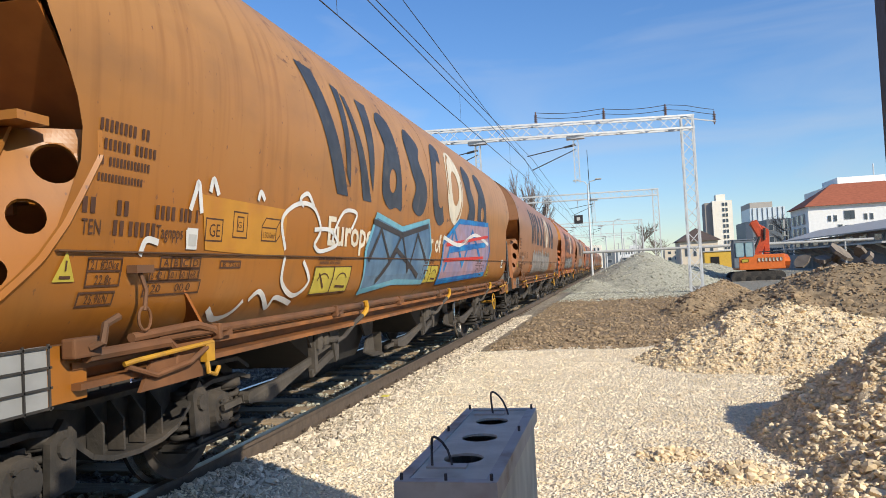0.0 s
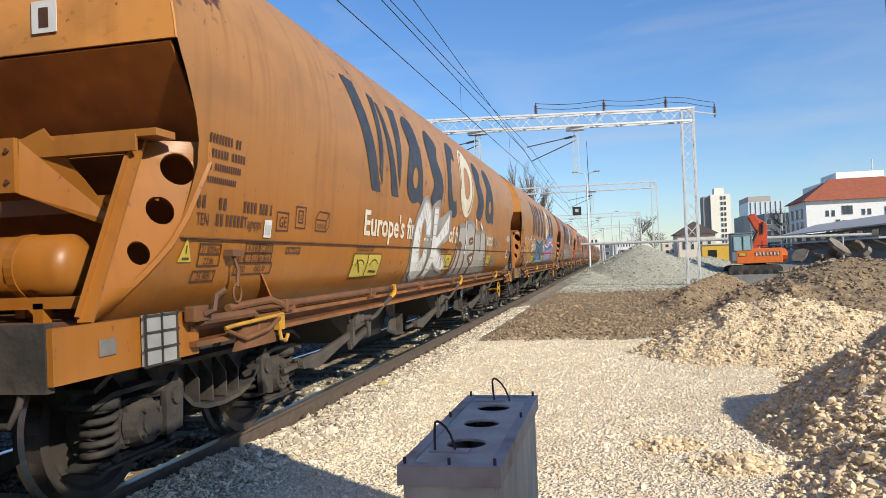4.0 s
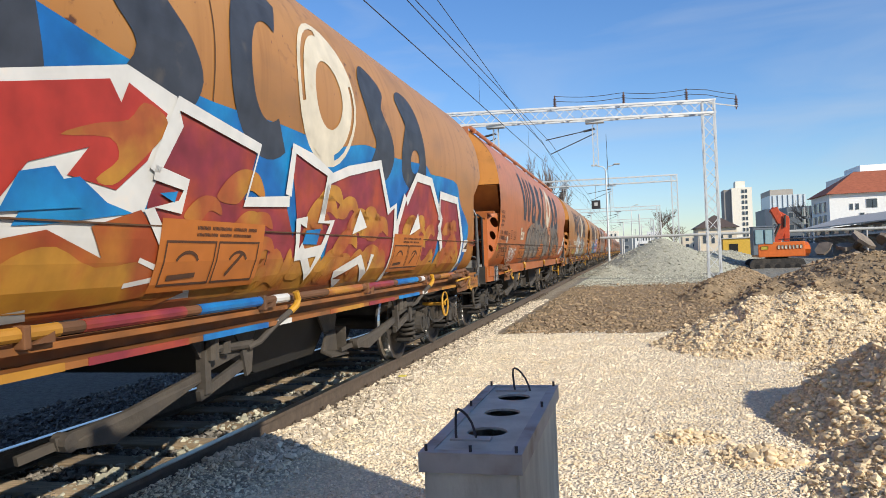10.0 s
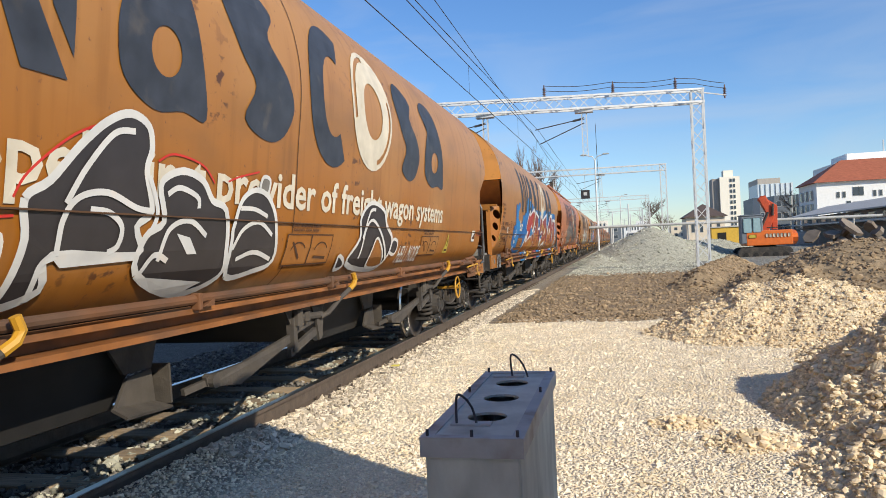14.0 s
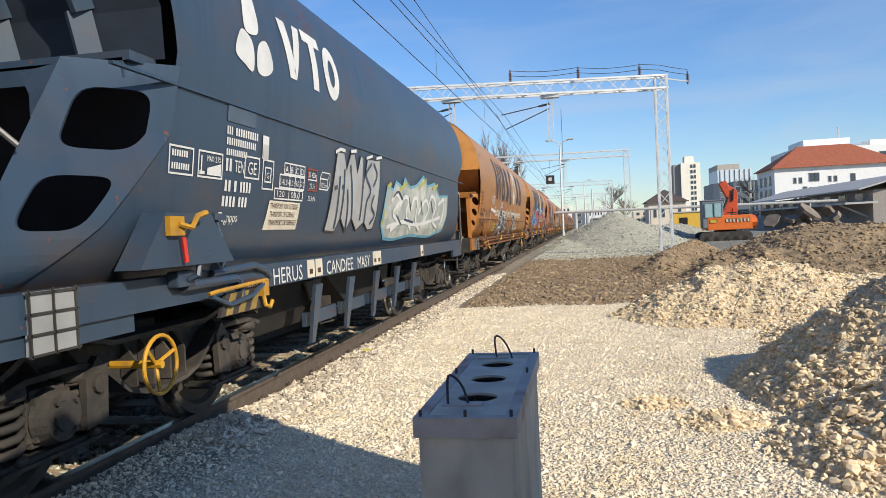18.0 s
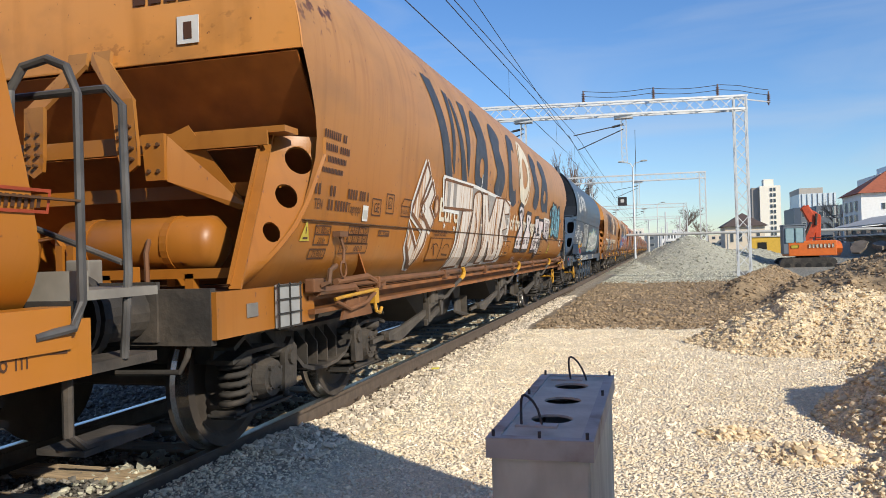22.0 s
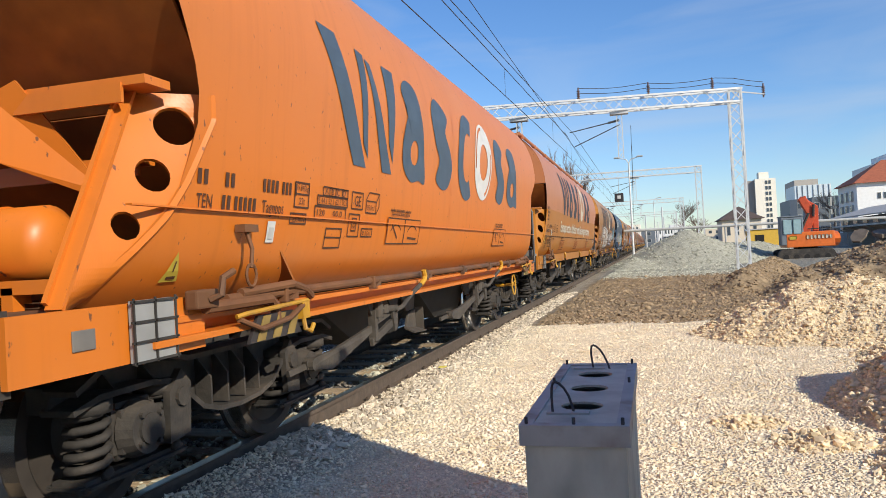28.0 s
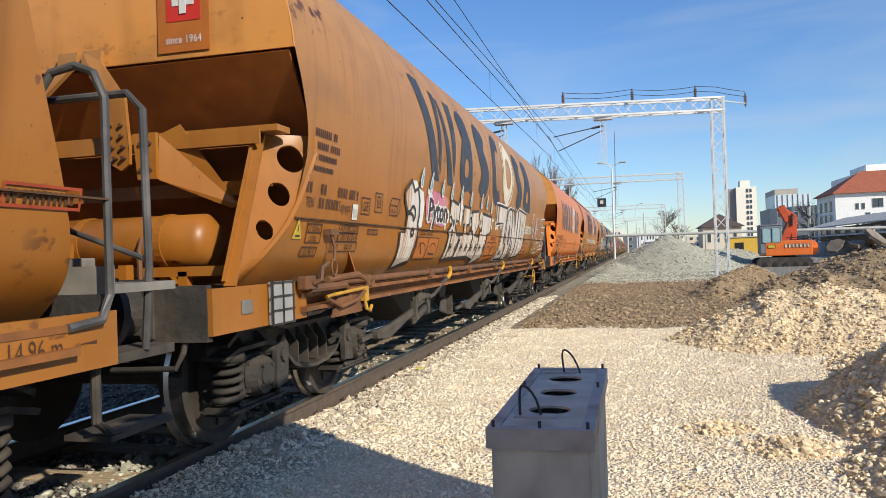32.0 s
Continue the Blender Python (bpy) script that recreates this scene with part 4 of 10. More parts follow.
def emblem(parent, u0, u1, z0, z1, ring=CREAM, ink=INK):
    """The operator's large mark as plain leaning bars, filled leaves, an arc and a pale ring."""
    w, h = u1 - u0, z1 - z0

    def P(pts, a=0.0, b=8.48):
        return [(u0 + w * (a + (b - a) * x) / 8.48, z0 + h * z) for x, z in pts]

    bars_ = [[(0.0, 1.0), (0.33, 1.0), (0.97, 0.02), (0.70, 0.02)], [(0.73, 0.98), (0.90, 0.96), (1.02, 0.10), (0.90, 0.22)],
             [(0.93, 0.94), (1.04, 0.92), (1.63, 0.02), (1.38, 0.02)], [(1.36, 0.98), (1.66, 0.98), (1.66, 0.12), (1.53, 0.30)]]
    mark(parent, "emblem_bar", [P([(u / 8.48, z) for u, z in b]) for b in bars_], ink)
    for a, b in ((1.86, 2.72), (7.36, 8.46)):
        out = P([(0.02, 0.86), (0.22, 0.99), (0.58, 0.94), (0.78, 0.66), (0.90, 0.34), (0.98, 0.02), (0.72, 0.03), (0.42, 0.0), (0.14, 0.12), (0.08, 0.34), (0.14, 0.52), (0.22, 0.68)], a, b)
        c = P([(0.52, 0.30)], a, b)[0]
        mark(parent, "emblem_loop", holed(out, c[0], c[1], 0.15 * (b - a) * w / 8.48, 0.125 * h), ink)
    for a, b in ((2.86, 3.84), (6.28, 7.22)):
        mark(parent, "emblem_leaf", [P(curve([(0.03, 0.80), (0.20, 0.99), (0.50, 0.96), (0.72, 0.84), (0.60, 0.66), (0.86, 0.46), (0.98, 0.26), (0.84, 0.06), (0.58, 0.0), (0.28, 0.10), (0.40, 0.32), (0.20, 0.50)], n=4), a, b)], ink)
    mark(parent, "emblem_arc", stroke(P(arc(0.62, 0.5, 0.42, 0.44, 62, 300, 24), 4.04, 4.94), h * 0.24), ink)
    c, q = P([(0.0, 0.54)], 5.57, 6.0)[0], w / 8.48
    a = ringpoly(c[0], c[1], 0.46 * q, 0.455 * h, 0.26 * q, 0.26 * h) + ringpoly(c[0], c[1], 0.565 * q, 0.545 * h, 0.515 * q, 0.50 * h)
    for a0, a1 in ((195, 285), (20, 95)):
        outer, inner = arc(c[0], c[1], 0.52 * q, 0.51 * h, a0, a1, 8), arc(c[0], c[1], 0.455 * q, 0.45 * h, a0, a1, 8)
        a += [[outer[k], outer[k + 1], inner[k + 1], inner[k]] for k in range(8)]
    mark(parent, "emblem_ring", a, ring, label="cream painted ring")


def sign_pair(parent, u, z, w=0.62, h=0.34, face=PANEL):
    """Two lever instruction plates side by side with a note above."""
    mark(parent, "instruction_plate", [rect(u, u + w, z, z + h)], face, 0.008, "orange lever instruction plate")
    m = frame_of(u, u + w / 2, z, z + h, 0.01) + frame_of(u + w / 2, u + w, z, z + h, 0.01)
    m += stroke(arc(u + w * 0.25, z + h * 0.35, w * 0.16, h * 0.38, 30, 160, 8), 0.012) + stroke([(u + w * 0.12, z + h * 0.75), (u + w * 0.3, z + h * 0.22)], 0.02)
    m += stroke(arc(u + w * 0.75, z + h * 0.35, w * 0.16, h * 0.38, 30, 160, 8), 0.012) + stroke([(u + w * 0.62, z + h * 0.25), (u + w * 0.9, z + h * 0.2)], 0.02)
    m += bars(u + 0.05, z + h + 0.05, (0.12, 0.2, 0.14), 0.022, 0.02) + bars(u + 0.08, z + h + 0.02, (0.18, 0.1, 0.12), 0.02, 0.02)
    mark(parent, "instruction_drawing", m, STENCIL, 0.011)


def triangle_sign(parent, u, z, s_=0.2):
    mark(parent, "warning_triangle", [[(u, z), (u + s_, z), (u + s_ * 0.5, z + s_ * 1.05)]], YELLOWSIGN, 0.008, "yellow warning triangle")
    mark(parent, "warning_mark", [rect(u + s_ * 0.46, u + s_ * 0.54, z + s_ * 0.36, z + s_ * 0.72), rect(u + s_ * 0.25, u + s_ * 0.75, z + s_ * 0.1, z + s_ * 0.2)], STENCIL, 0.011)


def panel_frames(boxes, du):
    m = []
    for u0, u1, z0, z1 in boxes:
        m += frame_of((u0 + du) / ALONG, (u1 + du) / ALONG, z0, z1, 0.01)
    return m


def panel_words(parent, words, du):
    for body, u, z, size, width in words:
        writing(parent, body, (u + du) / ALONG, z, size, STENCIL, width=width / ALONG)


def panel_bars(u, z, widths, h, gap=0.03, du=0.0):
    return bars((u + du) / ALONG, z, widths, h, gap)


def data_panel(parent, old=True, du=0.0):
    """Stencilled data at the trailing end: number bars, axle load table, frames and small signs."""
    if old:
        b = panel_bars(0.13, 2.06, (0.26, 0.07), 0.055, du=du) + panel_bars(0.13, 1.975, (0.22, 0.17), 0.05, du=du) + panel_bars(0.13, 1.90, (0.04, 0.3), 0.042, du=du) + panel_bars(0.13, 1.825, (0.32,), 0.036, du=du)
        mark(parent, "owner_lines", b, STENCIL)
        row, low, number = 1.672, 1.575, 0.59
        frames = [(1.08, 1.28, 1.57, 1.71), (1.40, 1.59, 1.60, 1.77), (1.45, 1.54, 1.64, 1.74), (1.79, 2.02, 1.59, 1.69), (0.11, 0.36, 1.33, 1.47), (0.11, 0.36, 1.40, 1.47), (0.08, 0.34, 1.24, 1.31),
                  (0.67, 1.07, 1.41, 1.48), (0.77, 0.87, 1.41, 1.48), (0.87, 0.97, 1.41, 1.48), (0.59, 1.07, 1.345, 1.415), (0.67, 0.77, 1.345, 1.415), (0.87, 0.97, 1.345, 1.415), (0.56, 1.10, 1.27, 1.35), (1.29, 1.55, 1.41, 1.46)]
        words = (("TEN", 0.04, low, 0.10, 0.13), ("Tagnpps", 0.60, low, 0.10, 0.25), ("GE", 1.12, 1.60, 0.11, 0.12), ("G1", 1.46, 1.665, 0.06, 0.07), ("130.0m\u00b3", 1.81, 1.615, 0.06, 0.18),
                 ("21 820kg", 0.13, 1.415, 0.06, 0.2), ("22.8t", 0.17, 1.345, 0.06, 0.12), ("25.9kN", 0.13, 1.255, 0.06, 0.16), ("A  B  C  D", 0.70, 1.425, 0.06, 0.34), ("S 42.1 50.1 60.1 68.1", 0.605, 1.36, 0.055, 0.45),
                 ("120     00.0", 0.575, 1.29, 0.06, 0.40), ("R 75m", 1.32, 1.42, 0.045, 0.2))
        sheet_ = [[((1.79 + du) / ALONG, 1.69), ((1.85 + du) / ALONG, 1.75)], [((2.02 + du) / ALONG, 1.69), ((2.08 + du) / ALONG, 1.75)], [((1.85 + du) / ALONG, 1.75), ((2.08 + du) / ALONG, 1.75), ((2.08 + du) / ALONG, 1.64), ((2.02 + du) / ALONG, 1.59)]]
        label_ = (0.89, 1.0, 1.52, 1.64)
    else:
        row, low, number = 1.62, 1.505, 0.99
        frames = [(1.37, 1.57, 1.55, 1.71), (1.37, 1.57, 1.63, 1.71), (1.33, 1.55, 1.45, 1.52), (1.77, 2.19, 1.645, 1.71), (1.87, 1.98, 1.645, 1.71), (2.08, 2.19, 1.645, 1.71), (1.69, 2.19, 1.58, 1.65), (1.66, 2.17, 1.49, 1.58),
                  (1.86, 2.13, 1.30, 1.44), (1.86, 2.13, 1.37, 1.44), (2.26, 2.48, 1.58, 1.71), (2.54, 2.76, 1.56, 1.66), (2.23, 2.44, 1.38, 1.55), (2.29, 2.38, 1.42, 1.52), (2.49, 2.72, 1.38, 1.45)]
        words = (("TEN", 0.37, low, 0.10, 0.13), ("Tagnpps", 0.99, low, 0.10, 0.25), ("GE", 2.31, 1.605, 0.11, 0.12), ("G1", 2.31, 1.445, 0.06, 0.06), ("95.0m\u00b3", 2.56, 1.585, 0.06, 0.16), ("19 840kg", 1.385, 1.655, 0.055, 0.16),
                 ("22t", 1.43, 1.575, 0.055, 0.08), ("25.9kN", 1.36, 1.465, 0.055, 0.16), ("A  B  C  D", 1.80, 1.66, 0.055, 0.34), ("S 44.1 52.1 62.1 70.1", 1.705, 1.595, 0.055, 0.46), ("120     00.0", 1.68, 1.515, 0.06, 0.40), ("9.15m", 2.51, 1.395, 0.05, 0.17))
        sheet_ = [[(2.54 / ALONG, 1.66), (2.60 / ALONG, 1.72)], [(2.76 / ALONG, 1.66), (2.82 / ALONG, 1.72)], [(2.60 / ALONG, 1.72), (2.82 / ALONG, 1.72), (2.82 / ALONG, 1.62), (2.76 / ALONG, 1.56)]]
        label_ = (1.07, 1.16, 1.34, 1.46)
    first = words[0][1]
    mark(parent, "running_number", panel_bars(first, row, (0.1,), 0.072, du=du) + panel_bars(first + 0.24, row, (0.1,), 0.072, du=du) + panel_bars(number, row, (0.18, 0.12, 0.03), 0.072, du=du), STENCIL)
    mark(parent, "keeper_code", panel_bars(first + 0.22, low, (0.09, 0.22), 0.072, 0.02, du), STENCIL)
    mark(parent, "data_frames", panel_frames(frames, du), STENCIL)
    mark(parent, "volume_sign", [q for run in sheet_ for q in stroke(run, 0.01)], STENCIL)
    panel_words(parent, words, du)
    u0, u1, z0, z1 = label_
    u0, u1 = (u0 + du) / ALONG, (u1 + du) / ALONG
    mark(parent, "code_label", [rect(u0, u1, z0, z1)], WHITE, 0.009, "small white label with a grey field")
    mark(parent, "code_field", [rect(u0 + 0.015, u1 - 0.015, z0 + 0.02, z1 - 0.035)], GREYPLATE, 0.012)
    triangle_sign(parent, (-0.10 + du if old else 0.22) / ALONG, 1.36 if old else 1.16, 0.13)


def sill_pipes(parent, lead, material):
    """The stepped sole bar: upper pipe, channel and lower flange along the wagon."""
    bm = bmesh.new()
    rod(bm, (1.43, 0.6, 1.045), (1.43, lead - 0.7, 1.045), 0.028, 10)
    part("brake_pipe", bm, PIPE, parent)
    chan = [(1.42, 0.995), (1.28, 0.995), (1.28, 0.875), (1.46, 0.875), (1.46, 0.905), (1.31, 0.905), (1.31, 0.965), (1.42, 0.965)]
    for d in (1, -1):
        bm = bmesh.new()
        ends = [[bm.verts.new((d * x, y, z)) for x, z in chan] for y in (0.0, lead - 0.2)]
        for i in range(8):
            bm.faces.new((ends[0][i], ends[0][(i + 1) % 8], ends[1][(i + 1) % 8], ends[1][i]))
        for e in ends:
            bm.faces.new(e)
        bmesh.ops.recalc_face_normals(bm, faces=bm.faces[:])
        part("sole_bar", bm, material if material == FRESH else SOLE, parent)
    for k in range(7):
        y = 1.2 + k * (lead - 2.4) / 6
        bm = bbox(1.41, 1.468, y - 0.02, y + 0.02, 0.985, 1.08, 0.008)
        plate(bm, [(1.44, y + 0.03, 1.0), (1.44, y + 0.15, 1.0), (1.44, y + 0.15, 1.045)], 0.04)
        part("pipe_clip", bm, PIPE, parent)


def plate_sill(parent, lead, material):
    for d in (1, -1):
        bm = bmesh.new()
        sec = [(1.43, 0.92), (1.43, 1.085), (1.28, 1.085), (1.28, 1.06), (1.40, 1.06), (1.40, 0.92)]
        ends = [[bm.verts.new((d * x, y, z)) for x, z in sec] for y in (-0.9, lead - 0.05)]
        for i in range(6):
            bm.faces.new((ends[0][i], ends[0][(i + 1) % 6], ends[1][(i + 1) % 6], ends[1][i]))
        for e in ends:
            bm.faces.new(e)
        bmesh.ops.recalc_face_normals(bm, faces=bm.faces[:])
        part("sole_bar", bm, material, parent, "flat painted sole bar")


def hoppers(parent, ys):
    """Discharge chutes under the barrel with their flaps and rods."""
    for y in ys:
        bm = bmesh.new()
        a = [(-1.1, y - 1.75, 1.02), (1.1, y - 1.75, 1.02), (1.1, y + 1.0, 1.02), (-1.1, y + 1.0, 1.02)]
        b = [(-0.95, y - 0.35, 0.46), (0.95, y - 0.35, 0.46), (0.95, y + 0.72, 0.46), (-0.95, y + 0.72, 0.46)]
        va, vb = [bm.verts.new(p) for p in a], [bm.verts.new(p) for p in b]
        for i in range(4):
            bm.faces.new((va[i], va[(i + 1) % 4], vb[(i + 1) % 4], vb[i]))
        bm.faces.new(vb)
        bm.faces.new(va[::-1])
        bmesh.ops.recalc_face_normals(bm, faces=bm.faces[:])
        ch = part("hopper_chute", bm, DARK, parent, "black steel discharge chute")
        bm = bmesh.new()
        plate(bm, [(1.08, y + 0.98, 0.86), (1.08, y + 0.90, 0.66), (1.08, y + 0.66, 0.66), (1.08, y + 0.52, 0.84)], 0.02)
        plate(bm, [(1.10, y + 0.87, 0.66), (1.10, y + 0.90, 0.46), (1.10, y + 0.56, 0.50), (1.10, y + 0.66, 0.64)], 0.02)
        part("chute_flap", bm, DUSTSTEEL, ch, "dusty grey chute flap")
        bm = bmesh.new()
        plate(bm, [(1.11, y + 0.52, 0.50), (1.22, y + 0.50, 0.46), (1.22, y + 0.90, 0.44), (1.11, y + 0.88, 0.47)], 0.015)
        part("flap_lip", bm, DUSTSTEEL, ch)
        bm = bmesh.new()
        plate(bm, [(1.06, y + 0.93, 0.68), (1.18, y + 0.94, 0.68), (1.18, y + 0.95, 0.45), (1.06, y + 0.94, 0.45)], 0.02)
        part("flap_rib", bm, DUSTSTEEL, ch)
    bm = bmesh.new()
    box(bm, -0.3, 0.3, -0.9, ys[-1] + 3.6, 0.72, 0.98)
    part("centre_sill", bm, DARK, parent)


def lever_gear(parent, g, thrown=False):
    """A discharge lever at the sole bar with its shaft, hanger, brackets and rods."""
    e = g + 0.38 if thrown else g
    bm = bmesh.new()
    plate(bm, [(1.34, e - 0.98, 0.885), (1.34, e - 0.70, 0.885), (1.34, e - 0.79, 0.76), (1.34, e - 0.88, 0.76)], 0.015)
    part("bracket", bm, DUSTSTEEL, parent)
    bm = bmesh.new()
    beam(bm, (1.34, e - 0.84, 0.80), (1.34, e - 0.84, 0.55), 0.06, 0.06)
    part("hanger", bm, DUSTSTEEL, parent)
    bm = bmesh.new()
    plate(bm, [(1.35, e - 0.52, 0.885), (1.35, e - 0.22, 0.885), (1.35, e - 0.36, 0.72), (1.35, e - 0.42, 0.72)], 0.015)
    part("bracket", bm, DUSTSTEEL, parent)
    bm = bmesh.new()
    rod(bm, (1.37, e - 0.36, 0.775), (1.36, e - 0.80, 0.80), 0.028, 8)
    rod(bm, (1.37, e - 0.80, 0.74), (1.37, e - 0.80, 0.86), 0.045, 10)
    rod(bm, (1.37, e - 0.66, 0.76), (1.37, e - 0.66, 0.83), 0.04, 10)
    part("crank", bm, DUSTSTEEL, parent, "dusty lever shaft with its bosses")
    bm = bmesh.new()
    beam(bm, (1.33, e - 0.84, 0.70), (1.33, e - 0.38, 0.765), 0.03, 0.07)
    plate(bm, [(1.36, e - 0.46, 0.80), (1.36, e - 0.30, 0.80), (1.36, e - 0.34, 0.60), (1.36, e - 0.40, 0.58)], 0.02)
    part("shaft_support", bm, DUSTSTEEL, parent)
    bm = bmesh.new()
    beam(bm, (1.34, e - 0.90, 0.545), (1.34, e - 0.38, 0.665), 0.03, 0.06)
    part("lower_link", bm, DUSTSTEEL, parent)
    bm = bmesh.new()
    plate(bm, [(1.33, e - 0.80, 0.69), (1.33, e - 0.80, 0.64), (1.27, e - 1.52, 0.44), (1.25, e - 1.88, 0.49), (1.25, e - 1.90, 0.55), (1.27, e - 1.45, 0.575)], 0.03)
    rod(bm, (1.22, e - 1.84, 0.52), (1.30, e - 1.84, 0.52), 0.045, 10)
    beam(bm, (1.25, e - 1.84, 0.52), (1.20, e - 2.05, 0.49), 0.03, 0.04)
    part("push_arm", bm, DUSTSTEEL, parent, "dusty tapered push arm")
    bm = bmesh.new()
    if thrown:
        low, base = [(1.40, g + 0.02, 0.78), (1.44, g + 0.20, 0.79), (1.46, g + 0.24, 0.82), (1.48, g + 0.16, 0.90), (1.50, g + 0.05, 0.99)], (1.50, g + 0.05, 0.99)
        grip = [base, (1.51, g + 0.0, 1.03), (1.51, g - 0.02, 1.07), (1.505, g - 0.01, 1.11)]
    else:
        low, base = [(1.38, g - 0.40, 0.76), (1.41, g - 0.30, 0.785), (1.45, g - 0.12, 0.89), (1.49, g + 0.0, 0.955)], (1.49, g, 0.955)
        grip = [base, (1.51, g + 0.05, 0.99), (1.515, g + 0.07, 1.03), (1.51, g + 0.05, 1.085)]
    tube(bm, low, 0.021, 8)
    lever = part("lever", bm, STEEL if thrown else DUSTSTEEL, parent)
    bm = bmesh.new()
    tube(bm, grip, 0.024, 8)
    part("lever_grip", bm, YELLOW, lever, "yellow painted lever grip")
    if thrown:
        bm = bmesh.new()
        tube(bm, [(1.39, g - 0.30, 0.74), (1.41, g - 0.27, 0.82), (1.41, g - 0.20, 0.86), (1.40, g - 0.10, 0.86)], 0.018, 6)
        part("locking_pawl", bm, YELLOW, parent, "dirty yellow locking pawl")


def gear_end(parent, y0, material, pipe=None, trailing=True):
    """Brake changeover gear and striped board over the bogie."""
    bm = bmesh.new()
    tube(bm, [(1.46, y0, 1.02), (1.46, y0 + 0.62, 1.02), (1.46, y0 + 0.68, 0.98), (1.46, y0 + 0.68, 0.90)], 0.03, 8)
    tube(bm, [(1.44, y0 + 0.35, 1.07), (1.46, y0 + 0.9, 1.09), (1.44, y0 + 1.1, 1.05), (1.43, y0 + 1.2, 1.0)], 0.025, 8)
    part("hand_rail", bm, pipe or PIPE, parent)
    bm = bmesh.new()
    tube(bm, [(1.49, y0 + 0.22, 0.955), (1.51, y0 + 0.28, 0.965), (1.51, y0 + 0.98, 0.985)], 0.013, 8)
    box(bm, 1.48, 1.52, y0 + 0.90, y0 + 0.99, 0.88, 0.99)
    tube(bm, [(1.51, y0 + 0.92, 0.88), (1.53, y0 + 0.90, 0.82), (1.53, y0 + 0.97, 0.80), (1.53, y0 + 1.01, 0.84)], 0.014, 8)
    part("changeover_lever", bm, YELLOW, parent, "yellow brake changeover lever")
    bm = bmesh.new()
    tube(bm, [(1.49, y0 + 0.24, 0.94), (1.50, y0 + 0.45, 0.87), (1.51, y0 + 0.75, 0.90), (1.51, y0 + 0.92, 0.96)], 0.016, 8)
    part("changeover_link", bm, pipe or PIPE, parent)
    bm = bmesh.new()
    plate(bm, [(1.47, y0 + 0.35, 0.80), (1.47, y0 + 0.95, 0.80), (1.47, y0 + 0.85, 0.94), (1.47, y0 + 0.45, 0.94)], 0.02)
    fresh = material in (FRESH, NAVY)
    bd = part("striped_board", bm, BLACKSPRAY if fresh else PIPE, parent, "black and yellow striped board" if fresh else "grimy brown board")
    for k in range(3 if fresh else 0):
        bm = bmesh.new()
        u = y0 + 0.42 + 0.17 * k
        plate(bm, [(1.484, u, 0.805), (1.484, u + 0.08, 0.805), (1.484, u + 0.16, 0.935), (1.484, u + 0.08, 0.935)], 0.006)
        part("stripe", bm, FADED, bd)
    if not trailing:
        return
    bm = bbox(1.43, 1.50, y0 - 0.12, y0 + 0.06, 1.02, 1.11, 0.012)
    tube(bm, [(1.5, y0 - 0.02, 1.06), (1.55, y0 + 0.0, 1.08), (1.55, y0 + 0.02, 1.16), (1.56, y0 + 0.1, 1.19)], 0.018, 6)
    part("brake_cock", bm, pipe or PIPE, parent, "brake cock with a bent handle")
    bm = bmesh.new()
    tube(bm, [(1.45, y0 + 0.42, 1.40), (1.47, y0 + 0.44, 1.30), (1.47, y0 + 0.42, 1.2)], 0.012, 6)
    tube(bm, [(1.47, y0 + 0.42 + 0.05 * math.cos(a), 1.16 + 0.06 * math.sin(a)) for a in [k * math.pi / 6 for k in range(13)]], 0.008, 6)
    box(bm, 1.42, 1.48, y0 + 0.36, y0 + 0.5, 1.39, 1.43)
    part("release_pull", bm, pipe or PIPE, parent)


def hand_wheel(parent, y, z=0.86, material=YELLOW):
    bm = bmesh.new()
    ring = [(1.40, y + 0.155 * math.cos(k * math.pi / 12), z - 0.18 + 0.155 * math.sin(k * math.pi / 12)) for k in range(25)]
    tube(bm, ring, 0.0115, 8)
    for k in range(3):
        a = k * 2 * math.pi / 3 + 0.4
        rod(bm, (1.37, y, z - 0.18), (1.40, y + 0.155 * math.cos(a), z - 0.18 + 0.155 * math.sin(a)), 0.011, 6)
    rod(bm, (1.1, y, z - 0.18), (1.41, y, z - 0.18), 0.022, 8)
    part("hand_brake_wheel", bm, material, parent, "yellow hand brake wheel")


def buffers(parent, y, d, material=STEEL):
    """Two buffers on a headstock at y, pointing along d."""
    for x in (-0.875, 0.875):
        bm = bmesh.new()
        prof = [(0.0, 0.15), (0.30, 0.14), (0.31, 0.12), (0.45, 0.12), (0.46, 0.22), (0.50, 0.23)]
        lathe(bm, [(y + d * a, r) for a, r in prof], "y", 20, (x, 0, 0.98))
        box(bm, x - 0.19, x + 0.19, y - 0.015, y + 0.015, 0.82, 1.14)
        b = part("buffer", bm, material, parent, "dark steel side buffer")
    bm = bmesh.new()
    rod(bm, (0, y, 0.98), (0, y + d * 0.42, 0.96), 0.05, 8)
    box(bm, -0.08, 0.08, y + d * 0.36 - 0.05, y + d * 0.36 + 0.05, 0.80, 1.04)
    tube(bm, [(0.28, y + d * 0.02, 0.85), (0.3, y + d * 0.2, 0.65), (0.26, y + d * 0.34, 0.5), (0.2, y + d * 0.45, 0.62)], 0.025, 8)
    part("coupling", bm, DARK, parent, "screw coupling and brake hose")


def tail_edge(z):
    return float(np.interp(z, [0.95, 1.08, 1.23, 1.45, 1.61, 1.9, 2.1, 2.55, 3.9], [-0.70, -0.62, -0.49, -0.22, -0.09, 0.02, 0.02, -0.24, -0.28]))


